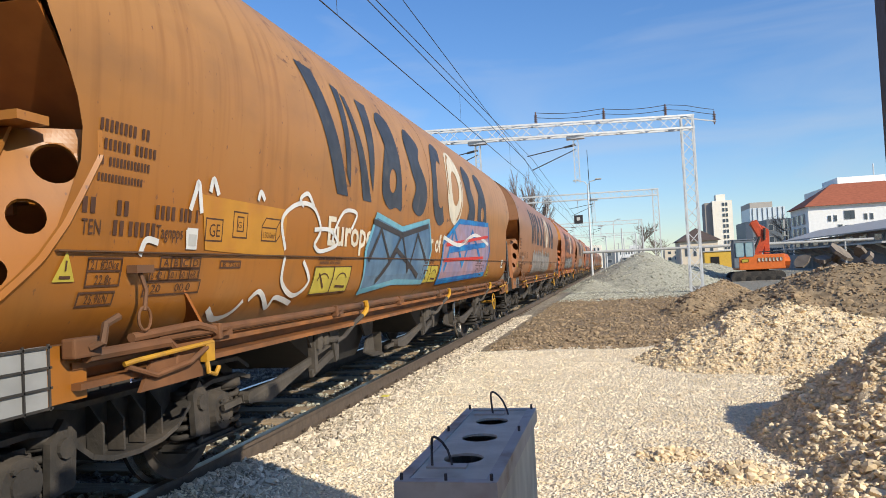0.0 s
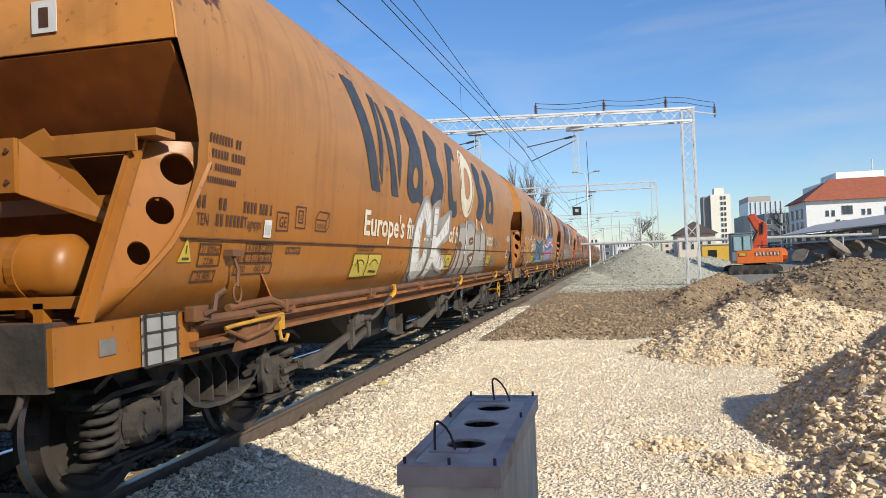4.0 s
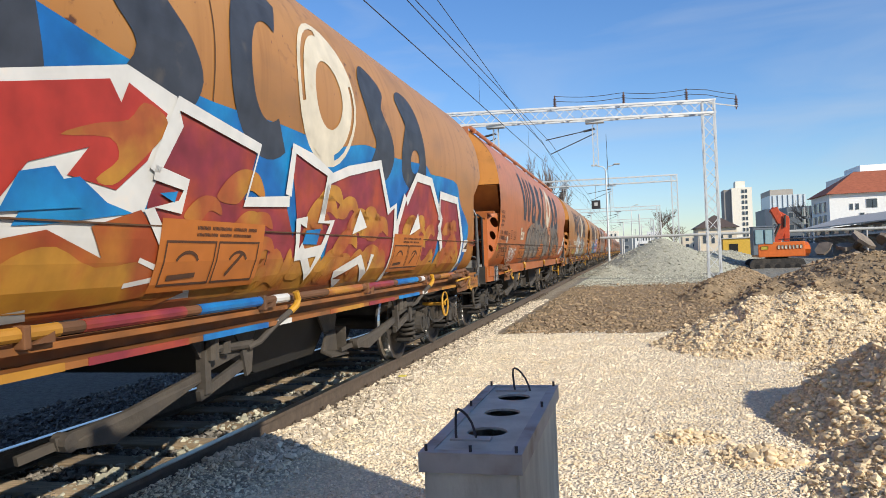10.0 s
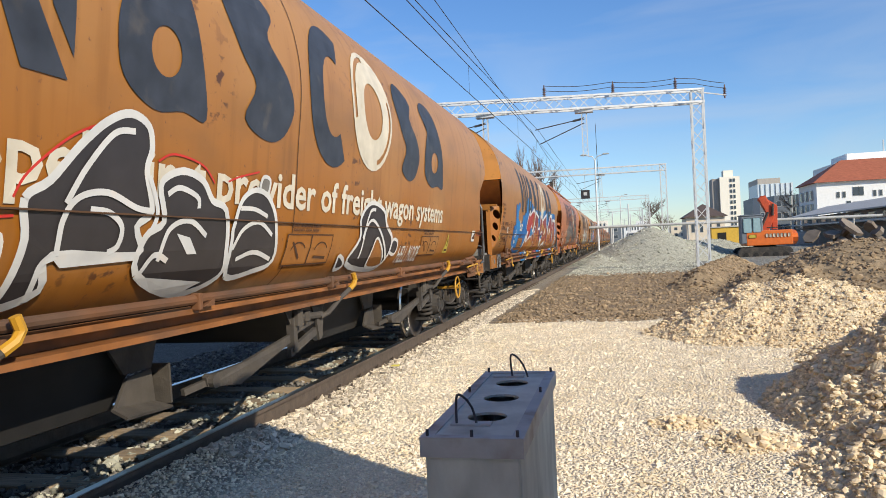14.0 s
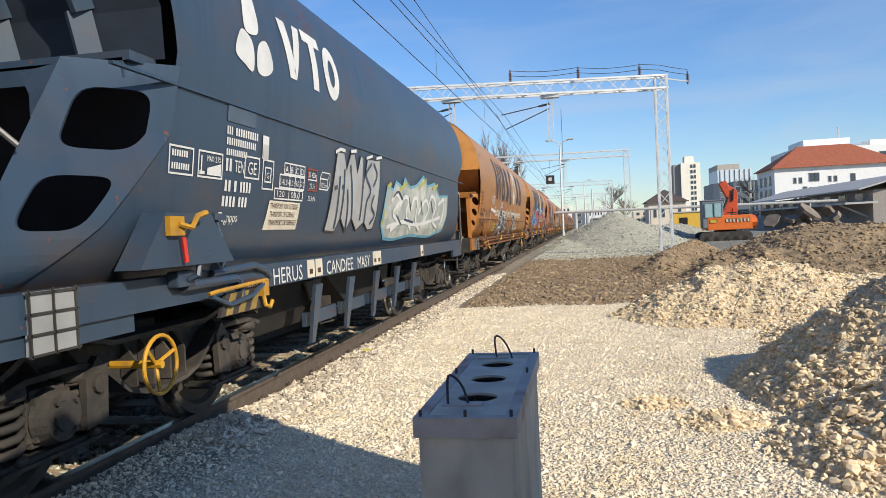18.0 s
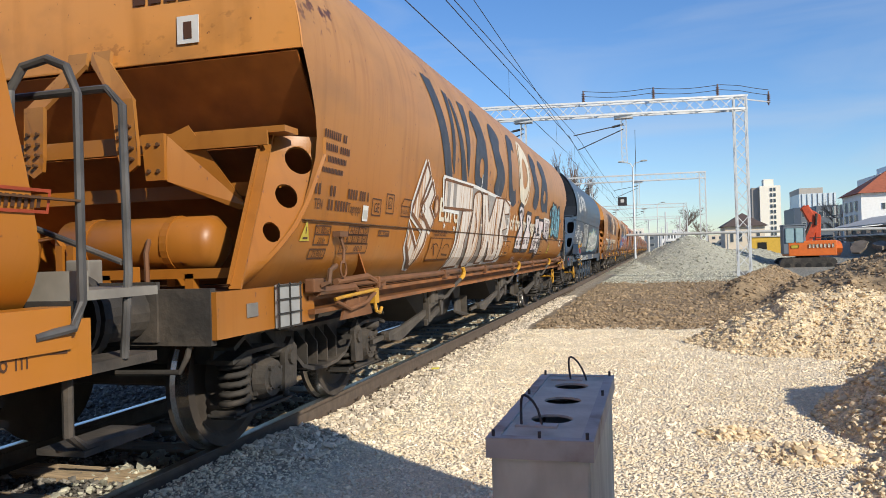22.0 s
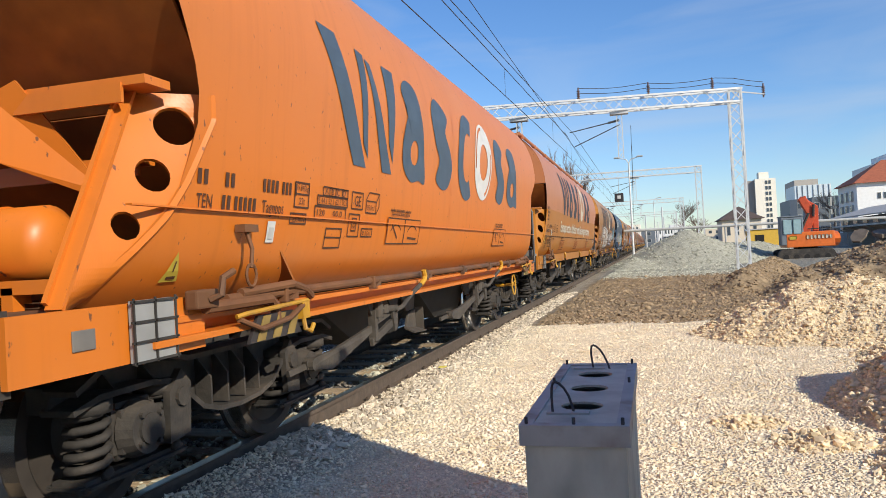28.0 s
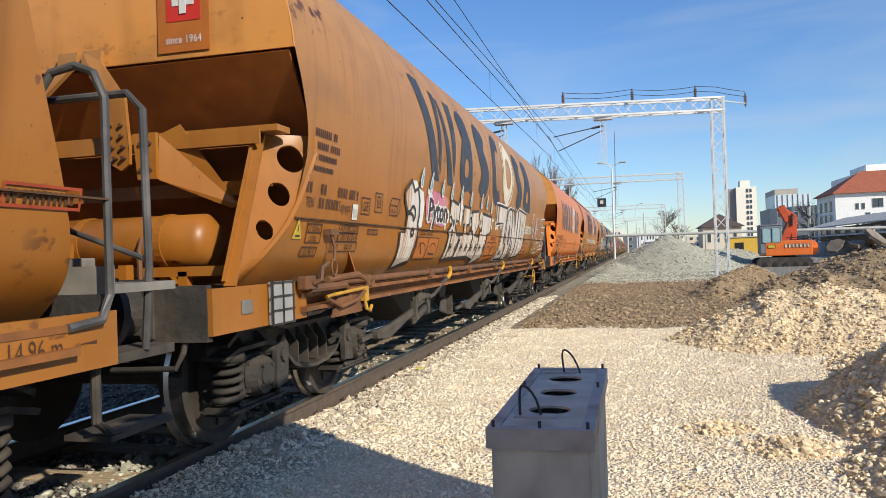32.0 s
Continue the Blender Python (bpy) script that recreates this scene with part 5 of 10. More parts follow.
def rear_frame(parent, paint_, hole):
    """End panel, hopper slope, straps and the leaning side ribs with three round holes."""
    bm = bmesh.new()
    zs = [z for z in FINE_Z if z > 2.56]
    pts = [(-skin(2.56), -0.34, 2.56), (skin(2.56), -0.34, 2.56)] + [(skin(z), -0.345, z) for z in zs[:-1]] + [(0, -0.35, zs[-1])] + [(-skin(z), -0.345, z) for z in zs[-2::-1]]
    plate(bm, pts, 0.02)
    part("end_panel", bm, ENDPAINT if paint_ in (ORANGE, SALMON, FRESH) else paint_, parent)
    bm = bmesh.new()
    plate(bm, [(-1.50, -0.33, 2.55), (1.50, -0.33, 2.55), (1.46, 0.1, 2.05), (-1.46, 0.1, 2.05)], 0.02)
    plate(bm, [(-1.46, 0.1, 2.04), (1.46, 0.1, 2.04), (1.36, 1.1, 1.05), (-1.36, 1.1, 1.05)], 0.02)
    part("hopper_slope", bm, SLOPE, parent, "sloping hopper end sheet")
    bm = bmesh.new()
    beam(bm, (-1.42, -0.28, 2.06), (1.42, -0.28, 2.06), 0.18, 0.04)
    beam(bm, (-1.30, -0.37, 2.01), (1.30, -0.37, 2.01), 0.02, 0.09)
    beam(bm, (-1.22, -0.12, 1.74), (1.22, -0.12, 1.74), 0.12, 0.04)
    beam(bm, (-1.22, -0.18, 1.70), (1.22, -0.18, 1.70), 0.02, 0.07)
    part("cross_beam", bm, paint_, parent)
    for d in (1, -1):
        bm = bmesh.new()
        plate(bm, [(d * 0.02, -0.385, 2.66), (d * 0.17, -0.385, 2.66), (d * 0.17, -0.40, 2.58), (d * 0.43, -0.50, 2.29), (d * 0.27, -0.50, 2.29), (d * 0.02, -0.40, 2.58)], 0.03)
        plate(bm, [(d * 0.27, -0.51, 2.30), (d * 0.43, -0.51, 2.30), (d * 0.45, -0.50, 1.97), (d * 0.44, -0.49, 1.87), (d * 0.38, -0.49, 1.83), (d * 0.31, -0.49, 1.87), (d * 0.29, -0.50, 1.97)], 0.03)
        strap = part("end_strap", bm, paint_, parent, "bent strap bolted to the end")
        for x, z in ((0.32, 2.12), (0.40, 2.12), (0.32, 2.05), (0.40, 2.05), (0.33, 1.98), (0.41, 1.98), (0.35, 1.91), (0.41, 1.91)):
            bm = bmesh.new()
            rod(bm, (d * x, -0.54, z), (d * x, -0.50, z), 0.013, 6)
            part("bolt", bm, SEAM, strap)
        bm = bmesh.new()
        plate(bm, [(d * 0.44, -0.45, 2.07), (d * 0.61, -0.45, 2.07), (d * 0.61, -0.45, 1.77), (d * 0.47, -0.45, 1.77)], 0.03)
        bp_ = part("bolt_plate", bm, paint_, parent)
        for x, z in ((0.50, 1.83), (0.57, 1.83), (0.50, 2.0), (0.57, 2.0)):
            bm = bmesh.new()
            rod(bm, (d * x, -0.48, z), (d * x, -0.45, z), 0.014, 6)
            part("bolt", bm, SEAM, bp_)
        bm = bmesh.new()
        plate(bm, [(d * 0.59, -0.42, 1.77), (d * 0.61, -0.42, 2.06), (d * 0.75, -0.40, 2.12), (d * 1.02, -0.16, 1.60), (d * 0.97, -0.17, 1.58)], 0.025)
        part("gusset", bm, paint_, parent, "tapered gusset plate")
    for s_ in (1, -1):
        # the side rib leans from the headstock up to the barrel; its plate stands askew and has three round holes
        A, B = Vector((s_ * 1.24, -0.20, 2.05)), Vector((s_ * 1.35, -0.82, 1.08))
        C, D = Vector((s_ * (skin(2.05) + 0.012), 0.04, 2.05)), Vector((s_ * (skin(1.08) + 0.03), -0.70, 1.08))
        bm = bmesh.new()
        N, M = 44, 16
        side_len = (A - B).length

        def outer(v):
            # the plate's outer edge follows the barrel, then curves back to the headstock
            y = float(np.interp(v, [0, 0.12, 0.45, 0.62, 0.85, 1], [0.03, 0.05, -0.14, -0.27, -0.54, -0.68]))
            z = 2.05 + (1.08 - 2.05) * v
            return Vector((s_ * (skin(z) + 0.015), y, z))

        grid = {}
        for i in range(N + 1):
            v = i / N
            a, c = A.lerp(B, v), outer(v)
            for j in range(M + 1):
                grid[i, j] = a.lerp(c, j / M)
        holes3 = [((A.lerp(B, v)).lerp(outer(v), u), r) for v, u, r in hole]

        def inside(p):
            return any((p - q).length < r for q, r in holes3)
        # outline of each hole as a fan ring to keep it round
        vs = {}
        for i in range(N):
            for j in range(M):
                quad = [grid[i, j], grid[i + 1, j], grid[i + 1, j + 1], grid[i, j + 1]]
                if all(inside(p) for p in quad):
                    continue
                f = []
                for (a_, b_), p in zip(((i, j), (i + 1, j), (i + 1, j + 1), (i, j + 1)), quad):
                    if (a_, b_) not in vs:
                        if inside(p):
                            for q, r in holes3:
                                if (p - q).length < r:
                                    p = q + (p - q) * (r / (p - q).length)
                                    break
                        vs[a_, b_] = bm.verts.new(p)
                    f.append(vs[a_, b_])
                bm.faces.new(f)
        ex = bmesh.ops.extrude_face_region(bm, geom=bm.faces[:])
        shift = (B - A).cross(C - A).normalized() * 0.02
        if shift.y < 0:
            shift = -shift
        for g in ex["geom"]:
            if isinstance(g, bmesh.types.BMVert):
                g.co += shift
        bmesh.ops.recalc_face_normals(bm, faces=bm.faces[:])
        rib = part("side_rib", bm, paint_, parent, "orange end rib with three round holes")
        bm = bmesh.new()
        beam(bm, A + Vector((-s_ * 0.04, -0.02, 0)), B + Vector((-s_ * 0.04, -0.02, 0)), 0.02, 0.12)
        beam(bm, A + Vector((0, -0.05, 0)), B + Vector((0, -0.05, 0)), 0.07, 0.02)
        part("rib_flange", bm, paint_, rib)


def windowed_plate(corner, windows, thick):
    """A plate over a unit square, corner(v, u) in 3D, with rounded square windows (v, u, half height, half width)."""
    bm = bmesh.new()
    N, M = 52, 26
    vs = {}

    def gauge(v, u, w):
        return (((v - w[0]) / w[2]) ** 4 + ((u - w[1]) / w[3]) ** 4) ** 0.25

    def vert(i, j):
        if (i, j) not in vs:
            v, u = i / N, j / M
            for w in windows:
                k = gauge(v, u, w)
                if k < 1:
                    v, u = w[0] + (v - w[0]) / max(k, 1e-3), w[1] + (u - w[1]) / max(k, 1e-3)
                    break
            vs[i, j] = bm.verts.new(corner(v, u))
        return vs[i, j]

    for i in range(N):
        for j in range(M):
            cell = ((i, j), (i + 1, j), (i + 1, j + 1), (i, j + 1))
            if any(all(gauge(a / N, b / M, w) < 1 for a, b in cell) for w in windows):
                continue
            bm.faces.new([vert(a, b) for a, b in cell])
    ex = bmesh.ops.extrude_face_region(bm, geom=bm.faces[:])
    for g in ex["geom"]:
        if isinstance(g, bmesh.types.BMVert):
            g.co += Vector(thick)
    bmesh.ops.recalc_face_normals(bm, faces=bm.faces[:])
    return bm


NAVY_Z, NAVY_TAIL = [0.95, 1.07, 1.36, 1.84, 2.28, 2.65, 2.98, 3.5, 3.9], [-0.62, -0.50, -0.02, 0.49, 0.57, 0.48, 0.29, 0.05, 0.0]


def navy_tail(z):
    return float(np.interp(z, NAVY_Z, NAVY_TAIL))


def navy_frame(parent, slope):
    """The dark wagon's trailing end: ribbed end sheet, wide side ribs with two windows, and a striped brake stand."""
    zs = [2.24, 2.5, 2.8, 3.1, 3.4, 3.6]
    bm = bmesh.new()
    rows_ = [[bm.verts.new((s_ * (skin(z) - 0.02) * q, navy_tail(z) - 0.08, z)) for s_, q in ((-1, 1), (-1, 0.5), (1, 0), (1, 0.5), (1, 1))] for z in zs]
    for a, b in zip(rows_, rows_[1:]):
        for i in range(4):
            bm.faces.new((a[i], a[i + 1], b[i + 1], b[i]))
    part("end_panel", bm, slope, parent, "dark sloping end sheet")
    for x in (1.12, 0.62, 0.12, -0.38, -0.88):
        bm = bmesh.new()
        for za, zb in zip(zs[:-1], zs[1:]):
            beam(bm, (x, navy_tail(za) - 0.15, za), (x - 0.03, navy_tail(zb) - 0.15, zb), 0.035, 0.13)
        part("end_stiffener", bm, NAVY, parent)
    bm = bmesh.new()
    plate(bm, [(-1.46, 0.46, 2.20), (1.46, 0.46, 2.20), (1.36, 1.35, 1.06), (-1.36, 1.35, 1.06)], 0.02)
    part("hopper_slope", bm, slope, parent, "sloping hopper end sheet")
    bm = bmesh.new()
    beam(bm, (-1.44, 0.38, 2.22), (1.44, 0.38, 2.22), 0.24, 0.05)
    beam(bm, (-1.40, 0.27, 2.16), (1.40, 0.27, 2.16), 0.02, 0.10)
    part("cross_beam", bm, NAVY, parent)
    for s_ in (1, -1):
        def corner(v, u):
            z = 2.22 + (1.08 - 2.22) * v
            a = Vector((s_ * (1.25 + 0.08 * v), 0.0 - 0.81 * v, 2.17 + (1.10 - 2.17) * v))
            c = Vector((s_ * (skin(z) + 0.014), navy_tail(z) + 0.02, z))
            return a.lerp(c, u)

        part("side_rib", windowed_plate(corner, ((0.28, 0.50, 0.145, 0.30), (0.66, 0.52, 0.115, 0.30)), (-s_ * 0.006, 0.02, 0)), NAVY, parent, "slate-blue end rib with two rounded windows")
        bm = bmesh.new()
        plate(bm, [(s_ * 1.22, 0.05, 2.15), (s_ * 0.95, 0.1, 2.13), (s_ * 1.12, -0.05, 1.98), (s_ * 1.24, -0.20, 1.85)], 0.02)
        part("gusset", bm, NAVY, parent)
        bm = bmesh.new()
        beam(bm, (s_ * 0.55, 0.35, 2.12), (s_ * 1.0, -0.35, 1.1), 0.05, 0.03)
        part("end_brace", bm, PIPE, parent)
    # brake stand: a blue column with two windows under a yellow and black striped lever box
    col = part("brake_stand", windowed_plate(lambda v, u: Vector((0.78 + 0.26 * u, -0.70, 1.88 - 0.80 * v)), ((0.26, 0.42, 0.15, 0.30), (0.70, 0.42, 0.20, 0.30)), (0, 0.015, 0)), NAVY, parent, "slate-blue brake stand with two openings")
    bm = bmesh.new()
    plate(bm, [(1.04, -0.70, 1.08), (1.04, -0.56, 1.08), (1.04, -0.60, 1.88), (1.04, -0.70, 1.88)], 0.015)
    plate(bm, [(0.78, -0.70, 1.87), (1.04, -0.70, 1.87), (1.10, -0.5, 1.87), (0.78, -0.5, 1.87)], 0.015)
    part("stand_side", bm, NAVY, col)
    bm = bbox(0.73, 1.0, -0.80, -0.66, 1.89, 2.12, 0.008)
    part("lever_box", bm, YELLOW, col, "yellow and black striped lever box")
    bm = bbox(0.75, 0.85, -0.79, -0.74, 2.10, 2.36, 0.02)
    part("lever_post", bm, YELLOW, col)
    for k in range(3):
        bm = bmesh.new()
        plate(bm, [(0.727, -0.803, 1.92 + 0.075 * k), (1.003, -0.803, 1.90 + 0.075 * k), (1.003, -0.803, 1.935 + 0.075 * k), (0.727, -0.803, 1.955 + 0.075 * k)], 0.004)
        part("black_stripe", bm, DARK, col)
    for z in (2.17, 2.26):
        bm = bmesh.new()
        plate(bm, [(0.747, -0.793, z), (0.853, -0.793, z - 0.02), (0.853, -0.793, z + 0.02), (0.747, -0.793, z + 0.04)], 0.004)
        part("black_stripe", bm, DARK, col)
    pts = [(0.80, 2.41), (0.93, 2.41), (1.0, 2.36), (1.05, 2.22), (1.12, 2.06)]
    bm = bmesh.new()
    for k in range(4):
        (xa, za), (xb, zb) = pts[k], pts[k + 1]
        d = Vector((xb - xa, 0, zb - za)).normalized()
        n = Vector((-d.z, 0, d.x)) * 0.045
        plate(bm, [Vector((xa, -0.74, za)) - n, Vector((xb, -0.74, zb)) - n, Vector((xb, -0.74, zb)) + n, Vector((xa, -0.74, za)) + n], 0.03)
    part("lever_arm", bm, YELLOW, col, "yellow and black curved lever arm")
    for x, z, d in ((0.97, 2.38, 0.03), (1.03, 2.28, 0.03), (1.07, 2.17, 0.03)):
        bm = bmesh.new()
        plate(bm, [(x - 0.05, -0.758, z - 0.02), (x + 0.05, -0.758, z), (x + 0.05, -0.758, z + d), (x - 0.05, -0.758, z + 0.01)], 0.004)
        part("black_stripe", bm, DARK, col)
    bm = bmesh.new()
    rod(bm, (0.82, -0.72, 2.43), (0.74, -0.72, 2.44), 0.014, 8)
    for k in range(46):
        x = 0.74 - 0.02 * k
        lathe(bm, [(x - 0.018, 0.020), (x - 0.009, 0.030), (x, 0.020)], "x", 10, (0, -0.72, 2.445))
    part("return_spring", bm, RAILGREY, col, "long grey coil spring")
    bm = bmesh.new()
    tube(bm, [(1.02, -0.68, 2.02), (1.12, -0.6, 1.96), (1.20, -0.5, 1.86), (1.33, -0.4, 1.70)], 0.014, 8)
    part("lever_rod", bm, RAILGREY, col)
    part("red_reflector", bbox(1.411, 1.42, -0.93, -0.84, 0.98, 1.04, 0.003), RED, parent)


def rear_end(parent, paint_, hole=((0.17, 0.54, 0.098), (0.42, 0.50, 0.082), (0.66, 0.46, 0.066)), sign="label", forward=0.0, framed=True):
    """The trailing end: the frame above, then tank, platform, headstock, beam and small fittings."""
    first = set(parent.children)
    if framed:
        rear_frame(parent, paint_, hole)
    bm = bmesh.new()
    lathe(bm, [(-0.60, 0.02), (-0.59, 0.11), (-0.53, 0.17), (0.53, 0.17), (0.59, 0.11), (0.60, 0.02)], "x", 24, (0.42, -0.45, 1.36))
    tank = part("air_tank", bm, paint_, parent, "orange air tank", smooth=True)
    for x in (0.1, 0.7):
        bm = bmesh.new()
        lathe(bm, [(x - 0.025, 0.178), (x + 0.025, 0.178)], "x", 24, (0, -0.45, 1.36))
        box(bm, x - 0.03, x + 0.03, -0.55, -0.35, 1.09, 1.2)
        part("tank_strap", bm, paint_, tank)
    bm = bmesh.new()
    beam(bm, (-1.2, -0.62, 1.17), (1.2, -0.62, 1.17), 0.06, 0.06)
    for x in (-0.9, -0.3, 0.3, 0.9):
        beam(bm, (x, -0.62, 1.06), (x, -0.62, 1.17), 0.06, 0.06)
    part("pipe_rail", bm, paint_, parent)
    bm = bbox(0.30, 0.46, -0.98, -0.86, 1.10, 1.27, 0.012)
    rod(bm, (0.38, -0.92, 1.07), (0.38, -0.92, 1.12), 0.02, 8)
    part("valve_box", bm, CARD, parent, "small grey valve box on the end platform")
    bm = bmesh.new()
    for x in (0.12, 0.2, 0.62):
        beam(bm, (x, -0.8, 1.06), (x, -0.8, 1.36 if x < 0.5 else 1.22), 0.05, 0.07)
    tube(bm, [(0.15, -0.8, 1.32), (0.05, -0.78, 1.42), (-0.1, -0.75, 1.40), (-0.2, -0.7, 1.2)], 0.018, 6)
    part("pipe_bracket", bm, paint_, parent)
    bm = bmesh.new()
    tube(bm, [(0.66, -0.72, 1.08), (0.64, -0.70, 1.30), (0.60, -0.62, 1.38)], 0.016, 6)
    part("tank_pipe", bm, PIPE, parent)
    bm = bbox(-1.36, 1.36, -1.10, 0.2, 1.02, 1.07)
    part("end_platform", bm, PIPE, parent)
    bm = bmesh.new()
    box(bm, -1.38, 1.38, -1.16, -1.11, 0.80, 1.10)
    part("headstock", bm, STEEL, parent)
    bm = bmesh.new()
    box(bm, 1.38, 1.41, -1.15, 0.0, 0.83, 1.08)
    part("end_sole_bar", bm, paint_, parent)
    part("end_sole_bar", bbox(-1.41, -1.38, -1.15, 0.0, 0.83, 1.08), paint_, parent)
    bm = bbox(1.42, 1.445, -0.55, -0.28, 0.83, 1.09)
    hb = part("label_holder", bm, mat("card_grey", (0.27, 0.27, 0.26), 0.6, var=0.15), parent, "wire label holder with a pale card")
    bm = bmesh.new()
    for k in range(4):
        box(bm, 1.446, 1.455, -0.57, -0.26, 0.83 + 0.085 * k - 0.005, 0.83 + 0.085 * k + 0.005)
    for k in range(3):
        box(bm, 1.446, 1.455, -0.555 + 0.14 * k - 0.004, -0.555 + 0.14 * k + 0.004, 0.82, 1.10)
    part("wire_frame", bm, STEEL, hb)
    part("maker_plate", bbox(1.411, 1.418, -0.86, -0.74, 0.92, 1.0, 0.003), CARD, parent, "small dark oval builder's plate")
    for s_ in (1, -1):
        bm = bmesh.new()
        x = s_ * 1.24
        tube(bm, [(x, -1.12, 0.86), (x - s_ * 0.02, -1.14, 0.74), (x - s_ * 0.06, -1.15, 0.66), (x - s_ * 0.46, -1.15, 0.65)], 0.016, 8)
        part("shunter_grip", bm, STEEL, parent)
    buffers(parent, -1.16, -1)
    y = -0.36
    if sign == "cross":
        f = part("sign_field", bbox(0.58, 0.96, y - 0.004, y, 2.6, 3.1), PANEL, parent, "orange sign with a red square and a white cross")
        part("red_square", bbox(0.65, 0.90, y - 0.008, y - 0.005, 2.80, 3.05), RED, f)
        part("cross_bar", bbox(0.695, 0.855, y - 0.012, y - 0.009, 2.90, 2.95), WHITE, f)
        part("cross_bar", bbox(0.75, 0.80, y - 0.016, y - 0.013, 2.845, 3.005), WHITE, f)
        bm = bmesh.new()
        bm.from_mesh(text_mesh("since 1964"))
        for v in bm.verts:
            v.co = (0.64 + v.co.x * 0.062, y - 0.009, 2.655 + v.co.y * 0.075)
        part("caption", bm, WHITE, f)
    elif sign == "label":
        for k, x in enumerate((0.33, 0.45, 0.57, 0.68, 0.81, 0.93, 1.05)):
            part("emblem_dash", bbox(x, x + 0.09, y - 0.006, y, 2.95, 3.05), CREAM if k == 4 else STENCIL, parent)
        f = part("white_plate", bbox(0.66, 0.82, y - 0.006, y, 2.66, 2.84), WHITE, parent, "small white plate with a dark symbol")
        part("symbol", bbox(0.71, 0.77, y - 0.010, y - 0.007, 2.69, 2.80), STENCIL, f)
        part("dark_crest", bbox(0.60, 0.78, y - 0.006, y, 3.14, 3.24), STENCIL, parent)
    for o in set(parent.children) - first:
        o.location.y += 0.10 + forward


def front_end(parent, lead, paint_):
    """The leading end: end wall, headstock, steps and hand rails."""
    bm = bmesh.new()
    low = [z for z in FINE_Z if z < 2.5]
    plate(bm, [(skin(z) - 0.01, lead - 0.50, z) for z in low] + [(-skin(z) + 0.01, lead - 0.50, z) for z in low[::-1]], 0.02)
    part("end_wall", bm, paint_, parent)
    bm = bmesh.new()
    top = [z for z in FINE_Z if z > 2.47]
    plate(bm, [(skin(z) - 0.01, lead - 0.12, z) for z in top] + [(-skin(z) + 0.01, lead - 0.12, z) for z in top[-2::-1]], 0.02)
    part("end_panel", bm, paint_, parent)
    bm = bmesh.new()
    plate(bm, [(-1.5, lead - 0.50, 2.3), (1.5, lead - 0.50, 2.3), (1.5, lead - 0.12, 2.5), (-1.5, lead - 0.12, 2.5)], 0.02)
    part("end_soffit", bm, paint_, parent)
    bm = bmesh.new()
    box(bm, -1.38, 1.38, lead + 0.02, lead + 0.07, 0.82, 1.10)
    part("headstock", bm, STEEL, parent)
    buffers(parent, lead + 0.07, 1)
    for s_ in (1, -1):
        bm = bmesh.new()
        x = s_ * 1.36
        tube(bm, [(x + s_ * 0.06, lead - 0.22, 0.98), (x + s_ * 0.08, lead - 0.05, 1.0), (x + s_ * 0.08, lead - 0.0, 1.1), (x + s_ * 0.08, lead - 0.0, 1.92), (x + s_ * 0.03, lead - 0.0, 2.03), (x - s_ * 0.06, lead - 0.0, 2.07), (x - s_ * 0.18, lead - 0.0, 2.05), (x - s_ * 0.25, lead - 0.0, 1.96), (x - s_ * 0.27, lead - 0.0, 1.1)], 0.019, 8)
        part("hand_rail", bm, RAILGREY, parent, "bent grey pipe hand rail")
        bm = bmesh.new()
        tube(bm, [(x, lead + 0.33, 0.83), (x + s_ * 0.03, lead + 0.33, 1.2), (x + s_ * 0.02, lead + 0.33, 1.94), (x - s_ * 0.06, lead + 0.33, 2.02), (x - s_ * 0.62, lead + 0.33, 2.02), (x - s_ * 0.70, lead + 0.33, 1.94), (x - s_ * 0.70, lead + 0.33, 1.1)], 0.019, 8)
        tube(bm, [(x - s_ * 0.70, lead + 0.33, 1.5), (x, lead + 0.33, 1.25)], 0.014, 8)
        part("platform_railing", bm, RAILGREY, parent, "grey pipe railing across the end platform")
        bm = bmesh.new()
        box(bm, min(x + s_ * 0.02, x + s_ * 0.055), max(x + s_ * 0.02, x + s_ * 0.055), lead - 0.75, lead + 0.07, 0.80, 1.03)
        part("end_sole_bar", bm, paint_, parent, "painted end of the sole bar")
        bm = bmesh.new()
        box(bm, min(x - s_ * 0.7, x + s_ * 0.05), max(x - s_ * 0.7, x + s_ * 0.05), lead + 0.05, lead + 0.5, 1.10, 1.14)
        box(bm, min(x - s_ * 0.7, x + s_ * 0.05), max(x - s_ * 0.7, x + s_ * 0.05), lead + 0.05, lead + 0.07, 1.14, 1.22)
        part("platform_grating", bm, CARD, parent, "grey grating of the end platform")
        bm = bmesh.new()
        box(bm, min(x - s_ * 0.2, x), max(x - s_ * 0.2, x), lead - 0.02, lead + 0.55, 0.79, 0.835)
        part("step_tread", bm, STEEL, parent, "grey ribbed step")
        bm = bmesh.new()
        tube(bm, [(x - s_ * 0.02, lead + 0.02, 0.79), (x - s_ * 0.02, lead + 0.02, 0.56), (x - s_ * 0.02, lead + 0.1, 0.50), (x - s_ * 0.02, lead + 0.5, 0.48)], 0.022, 8)
        part("stirrup", bm, STEEL, parent)
        bm = bmesh.new()
        box(bm, min(x - s_ * 0.24, x), max(x - s_ * 0.24, x), lead + 0.08, lead + 0.52, 0.46, 0.485)
        part("lower_step", bm, STEEL, parent)


